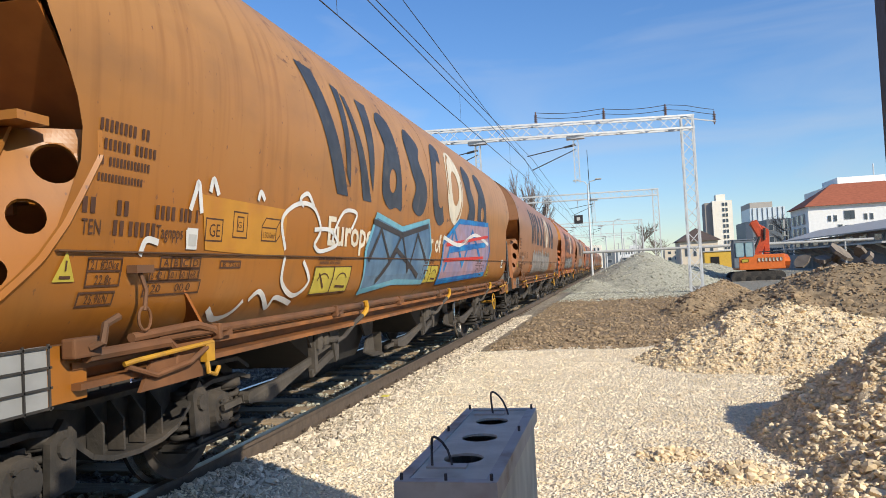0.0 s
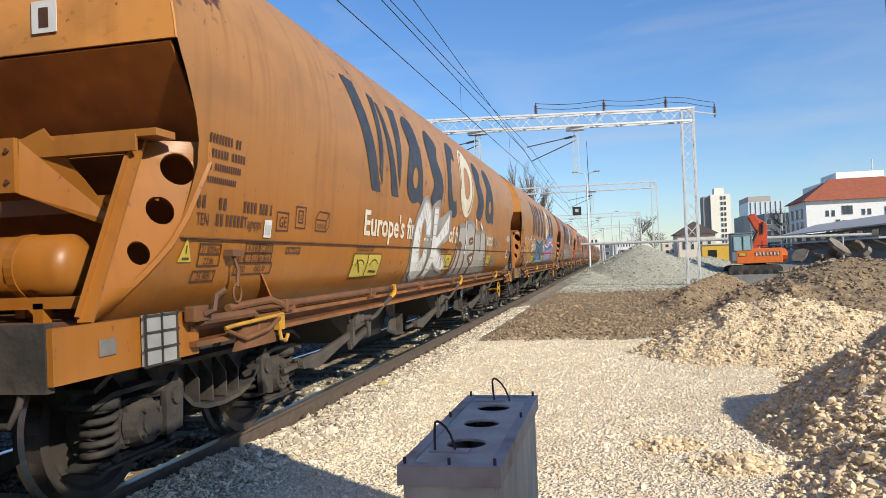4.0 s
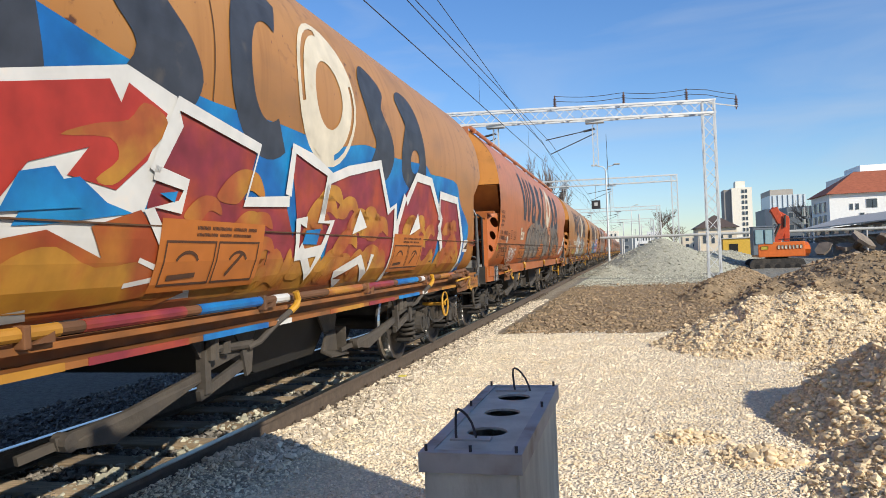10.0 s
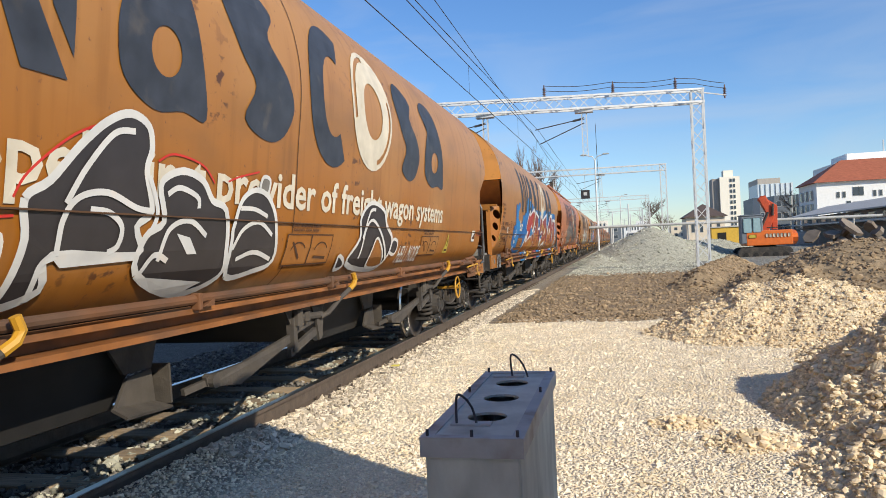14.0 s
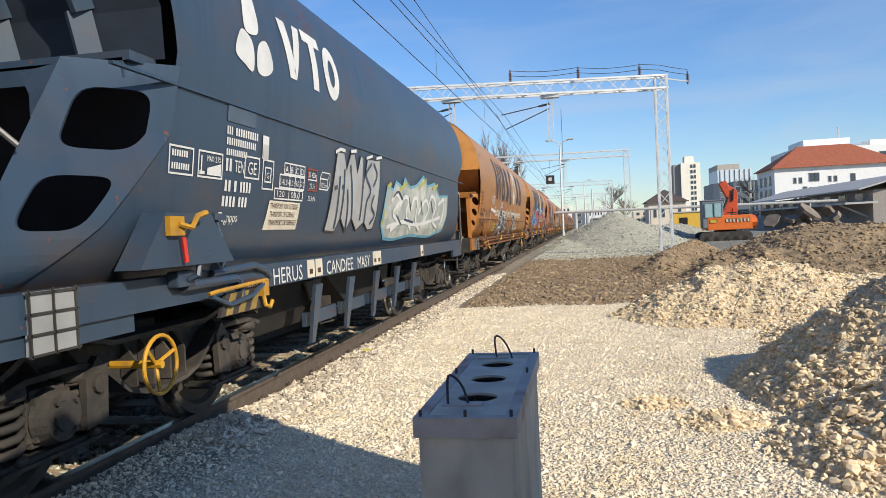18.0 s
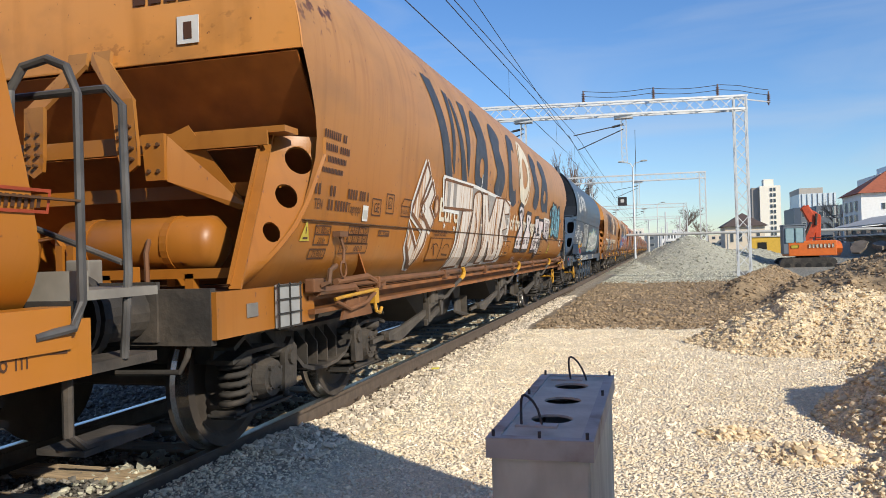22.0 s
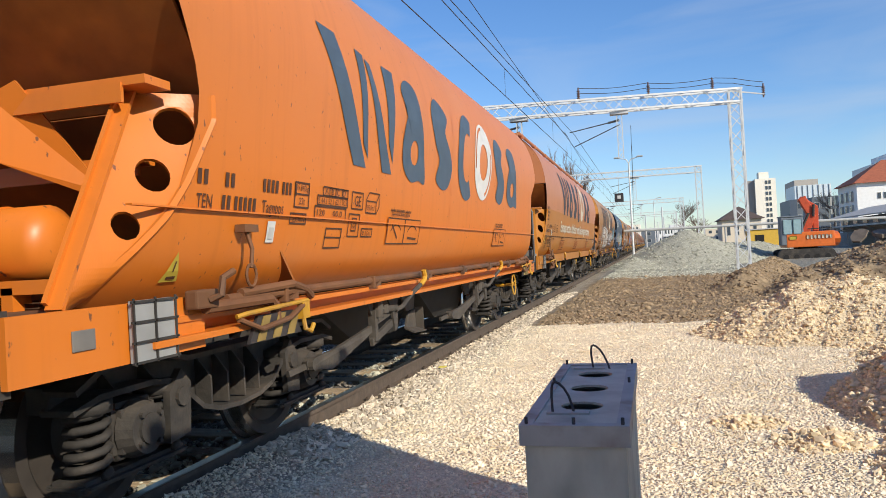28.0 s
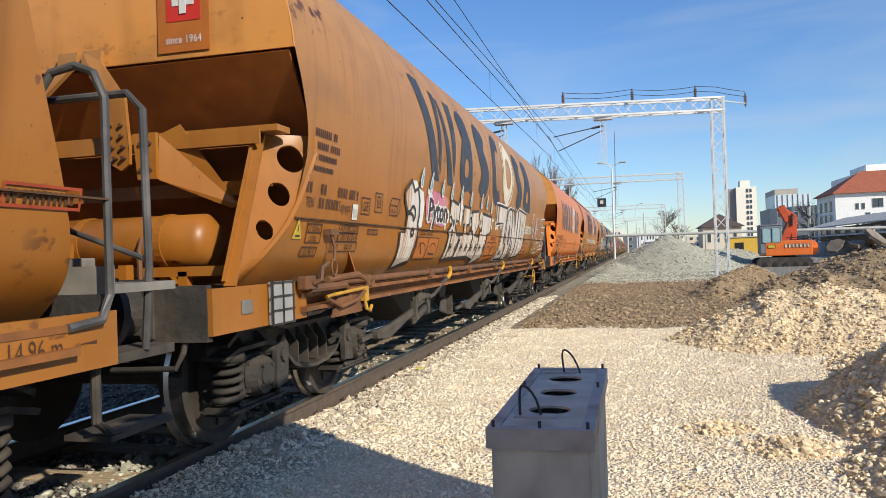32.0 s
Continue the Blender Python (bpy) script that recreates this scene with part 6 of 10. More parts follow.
def roof_hatches(parent, lead, paint_, rail=False):
    for y in (1.9, lead * 0.45, lead - 2.4):
        bm = bmesh.new()
        box(bm, -0.55, 0.55, y - 0.5, y + 0.5, 3.72, 3.88)
        bmesh.ops.bevel(bm, geom=bm.edges[:], offset=0.05, segments=2, affect="EDGES")
        part("roof_hatch", bm, paint_, parent)
    if rail:
        bm = bmesh.new()
        rod(bm, (1.06, -0.3, 3.60), (1.06, lead, 3.60), 0.035, 8)
        for k in range(9):
            y = k * lead / 8
            box(bm, 1.0, 1.1, y - 0.05, y + 0.05, 3.54, 3.62)
        part("roof_rail", bm, paint_, parent)
        bm = bmesh.new()
        rod(bm, (0.2, -0.5, 2.72), (1.2, -0.5, 2.72), 0.09, 14)
        beam(bm, (1.0, -0.42, 2.8), (1.0, -0.42, 3.6), 0.1, 0.05)
        beam(bm, (0.2, -0.42, 2.8), (0.9, -0.42, 3.4), 0.05, 0.08)
        part("roof_drive", bm, paint_, parent)
        bm = bmesh.new()
        plate(bm, [(0.62, -0.262, 3.10), (0.90, -0.262, 3.10), (0.76, -0.262, 3.34)], 0.006)
        part("warning_triangle", bm, YELLOWSIGN, parent, "yellow warning triangle")
        for x0, x1 in ((1.34, 0.85), (0.7, 0.2)):
            bm = bmesh.new()
            tube(bm, [(x0, -1.0, 1.07), (x0, -1.0, 1.92), (x0 - 0.06, -1.0, 1.98), (x1 + 0.06, -1.0, 1.98), (x1, -1.0, 1.92), (x1, -1.0, 1.07)], 0.02, 8)
            tube(bm, [(x0, -1.0, 1.55), (x1, -1.0, 1.55)], 0.016, 8)
            part("platform_railing", bm, DARK, parent, "black pipe railing on the end platform")




def hopper_wagon(style, label, lead=SPAN, paint_=None, sign="label", tail=0.0):
    """A grain hopper wagon; style: 'pipe' or 'plate' sole bar."""
    w = thing("hopper_wagon", label, "wagon", "wagons of the freight train")
    paint_ = paint_ or ORANGE
    part("barrel", body_shell(lead, lambda z: tail_edge(z) + tail), paint_, w, "curved welded hopper body", smooth=True)
    bm = bmesh.new()
    box(bm, skin(1.5) - 0.01, skin(1.5) + 0.022, -0.1, lead, 1.491, 1.499)
    part("weld_seam", bm, paint_ if paint_ == FRESH else SEAM, w)
    bm = bmesh.new()
    n = len(FINE_Z)
    for a in range(n - 6):
        (xa, za), (xb, zb) = FINE[a], FINE[a + 1]
        y = lead * 0.454
        v = [bm.verts.new(p) for p in ((xa + 0.004, y, za), (xa + 0.004, y + 0.012, za), (xb + 0.004, y + 0.012, zb), (xb + 0.004, y, zb))]
        bm.faces.new(v)
    bmesh.ops.remove_doubles(bm, verts=bm.verts[:], dist=1e-4)
    part("upright_seam", bm, paint_ if paint_ == FRESH else SEAM, w)
    (sill_pipes if style == "pipe" else plate_sill)(w, lead, paint_)
    rear_end(w, paint_, sign=sign, forward=tail)
    front_end(w, lead, paint_)
    bm = bmesh.new()
    bm.from_mesh(text_mesh("14,96 m"))
    for v in bm.verts:
        v.co = (1.419, lead - 0.52 + v.co.x * 0.085, 0.875 + v.co.y * 0.115)
    part("length_note", bm, STENCIL, w)
    for a, d in ((-0.62, 1), (-0.10, -1)):
        bm = bmesh.new()
        plate(bm, [(1.418, lead + a - d * 0.04, 0.905), (1.418, lead + a - d * 0.04, 0.918), (1.418, lead + a + d * 0.05, 0.9115)], 0.003)
        part("length_arrow", bm, STENCIL, w)
    roof_hatches(w, lead, paint_, style == "plate")
    hoppers(w, (4.45 if style == "plate" else 4.25, 8.15) if lead > 12 else (lead * 0.346, lead * 0.571))
    for g in (2.90, 6.75, 10.30) if style == "plate" else (3.70, 7.33, 10.95):
        if g + 1.5 < lead:
            lever_gear(w, g, style == "plate")
    gear_end(w, 0.04 + tail, paint_)
    gear_end(w, lead - 1.95, paint_, trailing=False)
    hand_wheel(w, lead - 2.04)
    wheels = bogie(w, 0.86 + tail, 1.76)[1] + bogie(w, lead - 1.38, 1.76)[1]
    return w, wheels


# ---- the surroundings ----
def block():
    b = thing("cable_box", "grey precast concrete box with three round holes on gravel", "concrete box")
    x0, x1, y0, y1, zt, zb = -1.10, -0.81, 2.07, 3.13, 0.745, -0.14
    bm = bmesh.new()
    box(bm, x0 + 0.012, x1 - 0.012, y0 + 0.012, y1 - 0.012, zb, zt - 0.05)
    bmesh.ops.bevel(bm, geom=bm.edges[:], offset=0.006, segments=2, affect="EDGES")
    bm.normal_update()
    bmesh.ops.delete(bm, geom=[f for f in bm.faces if f.normal.z > 0.9 and f.calc_area() > 0.05], context="FACES")
    part("body", bm, CONCRETE, b)
    # the lid is built round its three holes
    bm = bmesh.new()
    cx, holes = (x0 + x1) / 2, [y0 + 0.27, y0 + 0.55, y0 + 0.82]
    r, n = 0.062, 24
    cuts = [y0 + 0.035] + [y0 + 0.41, y0 + 0.685] + [y1 - 0.035]
    ix0, ix1 = x0 + 0.035, x1 - 0.035
    for hy, ya, yb in zip(holes, cuts, cuts[1:]):
        ring, rim, low = [], [], []
        for k in range(n):
            a = 2 * math.pi * k / n
            c, s_ = math.cos(a), math.sin(a)
            ring.append(bm.verts.new((cx + r * c, hy + r * s_, zt - 0.004)))
            low.append(bm.verts.new((cx + r * c, hy + r * s_, zt - 0.012)))
            dx = (ix1 - cx) if c > 0 else (cx - ix0)
            dy = (yb - hy) if s_ > 0 else (hy - ya)
            k2 = min(dx / max(1e-6, abs(c)), dy / max(1e-6, abs(s_)))
            rim.append(bm.verts.new((cx + k2 * c, hy + k2 * s_, zt - 0.004)))
        for k in range(n):
            j = (k + 1) % n
            bm.faces.new((ring[k], rim[k], rim[j], ring[j]))
            bm.faces.new((low[k], ring[k], ring[j], low[j]))
        # corners left open between the rim points
        for sx in (ix0, ix1):
            for sy in (ya, yb):
                near = sorted(rim, key=lambda v: (v.co.x - sx) ** 2 + (v.co.y - sy) ** 2)[:2]
                if (near[0].co - Vector((sx, sy, zt - 0.004))).length > 1e-4:
                    bm.faces.new((near[0], near[1], bm.verts.new((sx, sy, zt - 0.004))))
    bmesh.ops.remove_doubles(bm, verts=bm.verts[:], dist=1e-4)
    for f in bm.faces:
        f.normal_update()
        if f.normal.z < -0.5:
            f.normal_flip()
    part("lid", bm, CONCRETE, b, "concrete lid with three round holes")
    bm = bmesh.new()
    for a0, a1, b0, b1 in ((x0, x1, y0, y0 + 0.035), (x0, x1, y1 - 0.035, y1), (x0, x0 + 0.035, y0 + 0.035, y1 - 0.035), (x1 - 0.035, x1, y0 + 0.035, y1 - 0.035)):
        box(bm, a0, a1, b0, b1, zt - 0.055, zt)
    part("rim", bm, mat("rim_steel", (0.40, 0.40, 0.385), 0.6, 0.0, var=0.2, second=(0.22, 0.19, 0.16), mix_scale=6, mix_low=0.52, mix_high=0.68), b, "steel angle rim")
    for y, xl, lean in ((y0 + 0.16, cx - 0.04, -0.02), (y1 - 0.12, cx + 0.02, -0.03)):
        bm = bmesh.new()
        pts = [(xl + lean * math.sin(math.pi * k / 10) + 0.03 * math.cos(math.pi * k / 10), y + 0.015 * math.sin(k), zt - 0.02 + 0.11 * math.sin(math.pi * k / 10)) for k in range(11)]
        tube(bm, pts, 0.004, 6)
        part("lifting_loop", bm, WIRE, b, "black wire lifting loop")
        bm = bbox(cx - 0.09, cx + 0.03, y - 0.012, y + 0.03, zt - 0.006, zt + 0.002)
        part("slot", bm, GREYPLATE, b)
    for x in (x0 + 0.018, x1 - 0.018):
        for y in (y0 + 0.02, (y0 + y1) / 2 + 0.1, y1 - 0.02):
            bm = bmesh.new()
            rod(bm, (x, y, zt - 0.01), (x, y, zt + 0.018), 0.005, 6)
            part("bolt", bm, WIRE, b)
    bm = bmesh.new()
    rod(bm, (cx, y0 + 0.018, zt - 0.01), (cx, y0 + 0.018, zt + 0.018), 0.005, 6)
    part("bolt", bm, WIRE, b)


block()


def shadow_screen():
    """An end post at the gap beside the camera's stand; tall unseen panels are added to shade the ground."""
    c = thing("site_hoarding", "dark end post with added unseen pale panels that shade the ground", "fence")
    x0, y1, z0, z1 = 0.43, 2.82, -0.15, 2.95
    for k in range(2):
        ya, yb = y1 - 0.1 - 2.0 * (k + 1), y1 - 0.1 - 2.0 * k
        bm = bmesh.new()
        n = 24
        lo, hi = [], []
        for i in range(n + 1):
            x = x0 + 0.045 + (0.012 if (i // 2) % 2 else -0.012)
            y = ya + (yb - ya) * i / n
            lo.append(bm.verts.new((x, y, z0 + 0.05)))
            hi.append(bm.verts.new((x, y, z1 - 0.05)))
        for i in range(n):
            bm.faces.new((lo[i], lo[i + 1], hi[i + 1], hi[i]))
        # panels stay out of view; pale so they bounce light into the shade
        part("sheet_panel", bm, mat("bounce_sheet", (0.70, 0.68, 0.63), 0.6, var=0.1), c)
        part("post", bbox(x0, x0 + 0.1, ya - 0.05, ya + 0.05, z0, z1, 0.006), CONTAINER, c)
        part("rail", bbox(x0 + 0.06, x0 + 0.1, ya + 0.05, yb - 0.05, z1 - 0.2, z1 - 0.14), CONTAINER, c)
    part("post", bbox(x0, x0 + 0.1, y1 - 0.1, y1, z0, z1, 0.006), CONTAINER, c, "dark end post")


shadow_screen()


# ---- overhead line ----
def lattice(bm, a, b, w, n, r=0.02, chord=0.045, axis=(1, 0, 0), axis2=(0, 1, 0)):
    """Four chords from a to b with zigzag bracing on each face."""
    a, b, u, v = Vector(a), Vector(b), Vector(axis) * w / 2, Vector(axis2) * w / 2
    corners = [u + v, u - v, -u - v, -u + v]
    for c in corners:
        beam(bm, a + c, b + c, chord, chord)
    for c, d in zip(corners, corners[1:] + corners[:1]):
        for k in range(n):
            p, q = a.lerp(b, k / n), a.lerp(b, (k + 1) / n)
            s_, e = (c, d) if k % 2 else (d, c)
            beam(bm, p + s_, q + e, r, r)


def gantry(y, skew, xm, xl, z, label, drops=(), detail=True):
    """A portal across the tracks: lattice mast, lattice beam, drop posts and insulators on top."""
    g = thing("gantry", label, "catenary gantry", "gantries over the tracks")
    at = lambda x: y + (x - xm) * skew
    bm = bmesh.new()
    lattice(bm, (xm, at(xm), -0.3), (xm, at(xm), z), 0.5, 14, 0.03, 0.07)
    part("mast", bm, GALV, g, "galvanised lattice mast")
    bm = bmesh.new()
    lattice(bm, (xl, at(xl), -0.3), (xl, at(xl), z), 0.5, 10, 0.03, 0.07)
    part("mast", bm, GALV, g)
    bm = bmesh.new()
    a, b = Vector((xl, at(xl), z - 0.30)), Vector((xm + 0.3, at(xm + 0.3), z - 0.30))
    lattice(bm, a, b, 0.55, 36, 0.025, 0.08, (0, 0, 1), (0, 1, 0))
    part("cross_beam", bm, GALV, g, "galvanised lattice beam")
    for x in drops:
        bm = bmesh.new()
        lattice(bm, (x, at(x), z - 0.6), (x, at(x), z - 2.7), 0.22, 8, 0.015, 0.03)
        box(bm, x - 0.4, x + 0.4, at(x) - 0.2, at(x) + 0.2, z - 0.75, z - 0.62)
        part("drop_post", bm, GALV, g)
        bm = bmesh.new()
        beam(bm, (x, at(x), z - 1.0), (x - 2.2, at(x), z - 1.35), 0.04, 0.04)
        beam(bm, (x, at(x), z - 1.2), (x - 2.0, at(x), z - 2.0), 0.04, 0.04)
        rod(bm, (x, at(x), z - 1.0), (x - 0.5, at(x), z - 1.08), 0.05, 8)
        part("cantilever", bm, WIRE, g)
    if detail:
        for x in (xm - 6.6, xm - 3.6, xm - 0.9, xm + 1.2):
            bm = bmesh.new()
            zz = z - 0.02 if x < xm else z - 0.45
            rod(bm, (x, at(x), zz), (x, at(x), zz + 0.6), 0.03, 8)
            for k in range(5):
                rod(bm, (x, at(x), zz + 0.1 + 0.08 * k), (x, at(x), zz + 0.13 + 0.08 * k), 0.075, 10)
            part("insulator", bm, CERAMIC, g, "brown ribbed insulator")
        bm = bmesh.new()
        for dz in (0.0, -0.22):
            pts = []
            for k in range(33):
                x = xm - 6.6 + 7.8 * k / 32
                sag = 0.10 * math.sin(math.pi * ((x - xm + 6.6) % 2.9) / 2.9)
                pts.append((x, at(x), z + 0.55 + dz - sag - 0.25 * max(0, (x - xm) / 1.2)))
            tube(bm, pts, 0.014, 5)
        part("feeder_cable", bm, WIRE, g)
        bm = bmesh.new()
        beam(bm, (xm, at(xm), z - 0.1), (xm + 1.2, at(xm), z - 0.35), 0.05, 0.05)
        part("bracket", bm, GALV, g)
    return g


gantry(34.6, 0.17, 3.15, -16.0, 7.75, "galvanised lattice gantry carrying the overhead wires", (-1.75, -6.1))
gantry(70.0, 0.06, 3.75, -14.0, 7.95, "second galvanised lattice gantry further down the line", (-1.8, -6.0), False)
gantry(118.0, 0.04, 4.2, -14.0, 7.95, "third galvanised gantry in the distance", (-1.8, -6.0), False)
gantry(165.0, 0.04, 4.6, -14.0, 7.95, "far galvanised lattice gantry in haze", (-1.8,), False)


def overhead(x, z_contact, z_carrier, label, skew=0.0, spans=((-30, 34), (34, 70), (70, 118), (118, 165), (165, 300)), sag=0.5):
    w = thing("overhead_wire", label, "overhead wire", "overhead wires")
    for a, b in spans:
        bm = bmesh.new()
        pts = [(x + skew * (a + (b - a) * k / 14), a + (b - a) * k / 14, z_carrier - 4 * sag * (k / 14) * (1 - k / 14)) for k in range(15)]
        tube(bm, pts, 0.011, 5)
        rod(bm, (x + skew * a, a, z_contact), (x + skew * b, b, z_contact), 0.011, 5)
        for k in range(1, 14, 2):
            rod(bm, (pts[k][0], pts[k][1], z_contact), pts[k], 0.005, 4)
        part("wire_span", bm, WIRE, w)


overhead(-4.72, 5.5, 6.3, "black contact and carrier wire over the track", 0.018, ((-30, 34),), 0.02)
overhead(-4.2, 5.5, 6.5, "black contact and carrier wire further down the track", 0.0, ((34, 70), (70, 118), (118, 165), (165, 300)))
for nm, x, skew, z in (("black feeder wire above the contact wire", -4.17, -0.013, 7.0), ("black second carrier wire beside the first", -4.67, 0.027, 6.3)):
    fw = thing("feeder_wire", nm, "overhead wire", "overhead wires")
    for a, b in ((-30, 34), (34, 70), (70, 118), (118, 165), (165, 300)):
        bm = bmesh.new()
        k_ = skew if a < 0 else 0.0
        tube(bm, [((x if a < 0 else x + skew * 34) + k_ * (a + (b - a) * k / 10), a + (b - a) * k / 10, z - 0.05 * 4 * (k / 10) * (1 - k / 10)) for k in range(11)], 0.010, 5)
        part("wire_span", bm, WIRE, fw)
overhead(-9.0, 5.45, 6.6, "black contact and carrier wire over the neighbouring track")
overhead(-0.6, 5.6, 6.5, "slack black wire crossing towards the next gantry", -0.02, ((34, 70), (70, 118), (118, 165)))


def lamp_post(x, y, z, label, double=True):
    p = thing("street_lamp", label, "lamp post", "lamp posts along the track")
    bm = bmesh.new()
    rod(bm, (x, y, -0.2), (x, y, z - 0.5), 0.11, 12, 0.06)
    part("pole", bm, GALV, p)
    for s_ in ((1, -1) if double else (1,)):
        bm = bmesh.new()
        tube(bm, [(x, y, z - 0.5), (x + s_ * 0.2, y, z - 0.15), (x + s_ * 0.8, y, z)], 0.04, 8)
        part("arm", bm, GALV, p)
        bm = bmesh.new()
        box(bm, x + s_ * 0.95 - 0.28, x + s_ * 0.95 + 0.28, y - 0.12, y + 0.12, z - 0.03, z + 0.1)
        bmesh.ops.bevel(bm, geom=bm.edges[:], offset=0.04, segments=2, affect="EDGES")
        part("lamp_head", bm, GREYPLATE, p)


lamp_post(-2.15, 66.0, 8.75, "tall grey double-armed lamp post beside the track")
lamp_post(0.2, 128.0, 8.75, "distant grey lamp post", False)

# signal board on the line and far masts
sb = thing("signal_board", "small square dark signal board hung over the track", "sign")
part("board", bbox(-3.65, -2.85, 70.0, 70.05, 5.2, 6.0), BLACKSPRAY, sb)
part("white_field", bbox(-3.4, -3.1, 69.97, 69.995, 5.5, 5.8), WHITE, sb)
part("hanger", bbox(-3.27, -3.23, 70.0, 70.04, 6.0, 7.4), GALV, sb)
for i, (x, y) in enumerate(((1.8, 150), (5.5, 180), (3.2, 210), (6.8, 240), (8.0, 200), (2.2, 260), (-1.5, 190), (9.5, 300))):
    m_ = thing("catenary_mast", "far galvanised catenary mast", "mast", "far catenary masts")
    bm = bmesh.new()
    rod(bm, (x, y, -0.2), (x, y, 8.2), 0.14, 6)
    part("pole", bm, GALV, m_)
    bm = bmesh.new()
    beam(bm, (x, y, 7.2), (x - 3, y, 6.6), 0.07, 0.07)
    beam(bm, (x, y, 6.4), (x - 2.8, y, 6.5), 0.05, 0.05)
    part("cantilever", bm, GALV, m_)

pipe = thing("pipe_bridge", "long pale pipe carried on posts across the yard", "pipe")
bm = bmesh.new()
rod(bm, (-3, 62, 2.35), (19, 62, 2.2), 0.11, 10)
part("pipe", bm, GREYPLATE, pipe)
for x in (-1, 5, 11, 17):
    bm = bmesh.new()
    rod(bm, (x, 62, -0.3), (x, 62, 2.3), 0.07, 8)
    part("post", bm, GREYPLATE, pipe)


# ---- excavator ----
def excavator():
    e = thing("excavator", "orange tracked excavator with folded boom behind the soil heap", "excavator")
    o = Vector((8.25, 48.0, -0.3))
    bx = lambda *b: bbox(b[0] + o.x, b[1] + o.x, b[2] + o.y, b[3] + o.y, b[4] + o.z, b[5] + o.z, 0.05)
    for y in (-1.1, 0.7):
        bm = bmesh.new()
        rim = [(-1.5 + 0.32 * math.cos(a), 0.38 + 0.36 * math.sin(a)) for a in [math.pi / 2 + k * math.pi / 8 for k in range(9)]] + [(0.9 + 0.32 * math.cos(a), 0.38 + 0.36 * math.sin(a)) for a in [-math.pi / 2 + k * math.pi / 8 for k in range(9)]]
        plate(bm, [(o.x + a, o.y + y + 0.22, o.z + b) for a, b in rim], 0.45)
        tr = part("crawler_track", bm, STEEL, e)
        for k in range(5):
            bm = bmesh.new()
            rod(bm, (o.x - 1.4 + 0.55 * k, o.y + y - 0.03, o.z + 0.28), (o.x - 1.4 + 0.55 * k, o.y + y + 0.02, o.z + 0.28), 0.15, 12)
            part("track_roller", bm, DARK, tr)
    part("slew_ring", bx(-0.7, 0.4, -0.6, 0.6, 0.70, 0.86), STEEL, e)
    part("house", bx(-1.35, 1.2, -1.2, 1.2, 0.84, 1.72), EXC, e, "orange engine house")
    bm = bmesh.new()
    plate(bm, [(o.x + 1.35, o.y + 1.15 * math.sin(a), o.z + 1.25 + 0.45 * math.cos(a)) for a in [k * math.pi / 6 for k in range(12)]], 0.3)
    part("counterweight", bm, EXC, e, "rounded orange counterweight")
    cab = part("cab", bx(-1.62, -0.42, -1.18, -0.15, 0.98, 2.60), GREYWALL, e, "glazed dark cab")
    glass = mat("cab_glass", (0.25, 0.36, 0.38), 0.15, var=0.1)
    part("cab_window", bx(-1.50, -1.02, -1.215, -1.185, 1.62, 2.48), glass, cab)
    part("cab_window", bx(-0.96, -0.52, -1.215, -1.185, 1.62, 2.48), glass, cab)
    part("cab_roof", bx(-1.66, -0.38, -1.22, -0.1, 2.60, 2.68), GREYWALL, cab)
    runs = (("boom", (-0.25, -0.05, 1.5), (0.25, -0.05, 2.75), 0.5), ("boom", (0.25, -0.05, 2.7), (-0.25, -0.05, 3.75), 0.46), ("stick", (-0.35, 0.1, 3.7), (0.55, 0.1, 3.05), 0.36), ("stick", (0.5, 0.1, 3.15), (0.45, 0.1, 1.75), 0.32))
    for nm, a, b, w in runs:
        bm = bmesh.new()
        beam(bm, o + Vector(a), o + Vector(b), w * 0.8, w)
        bmesh.ops.bevel(bm, geom=bm.edges[:], offset=0.04, segments=1, affect="EDGES")
        part(nm, bm, BOOM, e)
    for a, b in (((-0.5, -0.35, 1.6), (0.05, -0.35, 2.8)), ((0.3, -0.3, 2.6), (0.35, -0.3, 3.3))):
        bm = bmesh.new()
        rod(bm, o + Vector(a), o + Vector(b), 0.07, 8)
        part("cylinder", bm, STEEL, e)
    for k in range(7):
        part("maker_mark", bx(-0.28 + k * 0.2, -0.15 + k * 0.2, -1.222, -1.205, 1.30, 1.53), CREAM, e)
    part("side_sign", bx(-1.2, -0.8, -1.222, -1.205, 1.3, 1.5), YELLOWSIGN, e)
    part("handrail", bx(-0.2, 1.1, -1.1, -1.06, 1.85, 1.89), STEEL, e)


excavator()


# ---- buildings ----
def windows(b, x0, x1, y, z0, z1, cols, rows, fill=0.5, hfill=0.6, depth=0.12):
    dx, dz = (x1 - x0) / cols, (z1 - z0) / rows
    for i in range(cols):
        for j in range(rows):
            u, v = x0 + dx * (i + 0.5), z0 + dz * (j + 0.5)
            f = part("window", bbox(u - dx * fill / 2, u + dx * fill / 2, y - 0.05, y + depth, v - dz * hfill / 2, v + dz * hfill / 2), GREYPLATE, b)
            part("pane", bbox(u - dx * fill * 0.43, u + dx * fill * 0.43, y - 0.07, y - 0.052, v - dz * hfill * 0.44, v + dz * hfill * 0.44), GLASS, f)


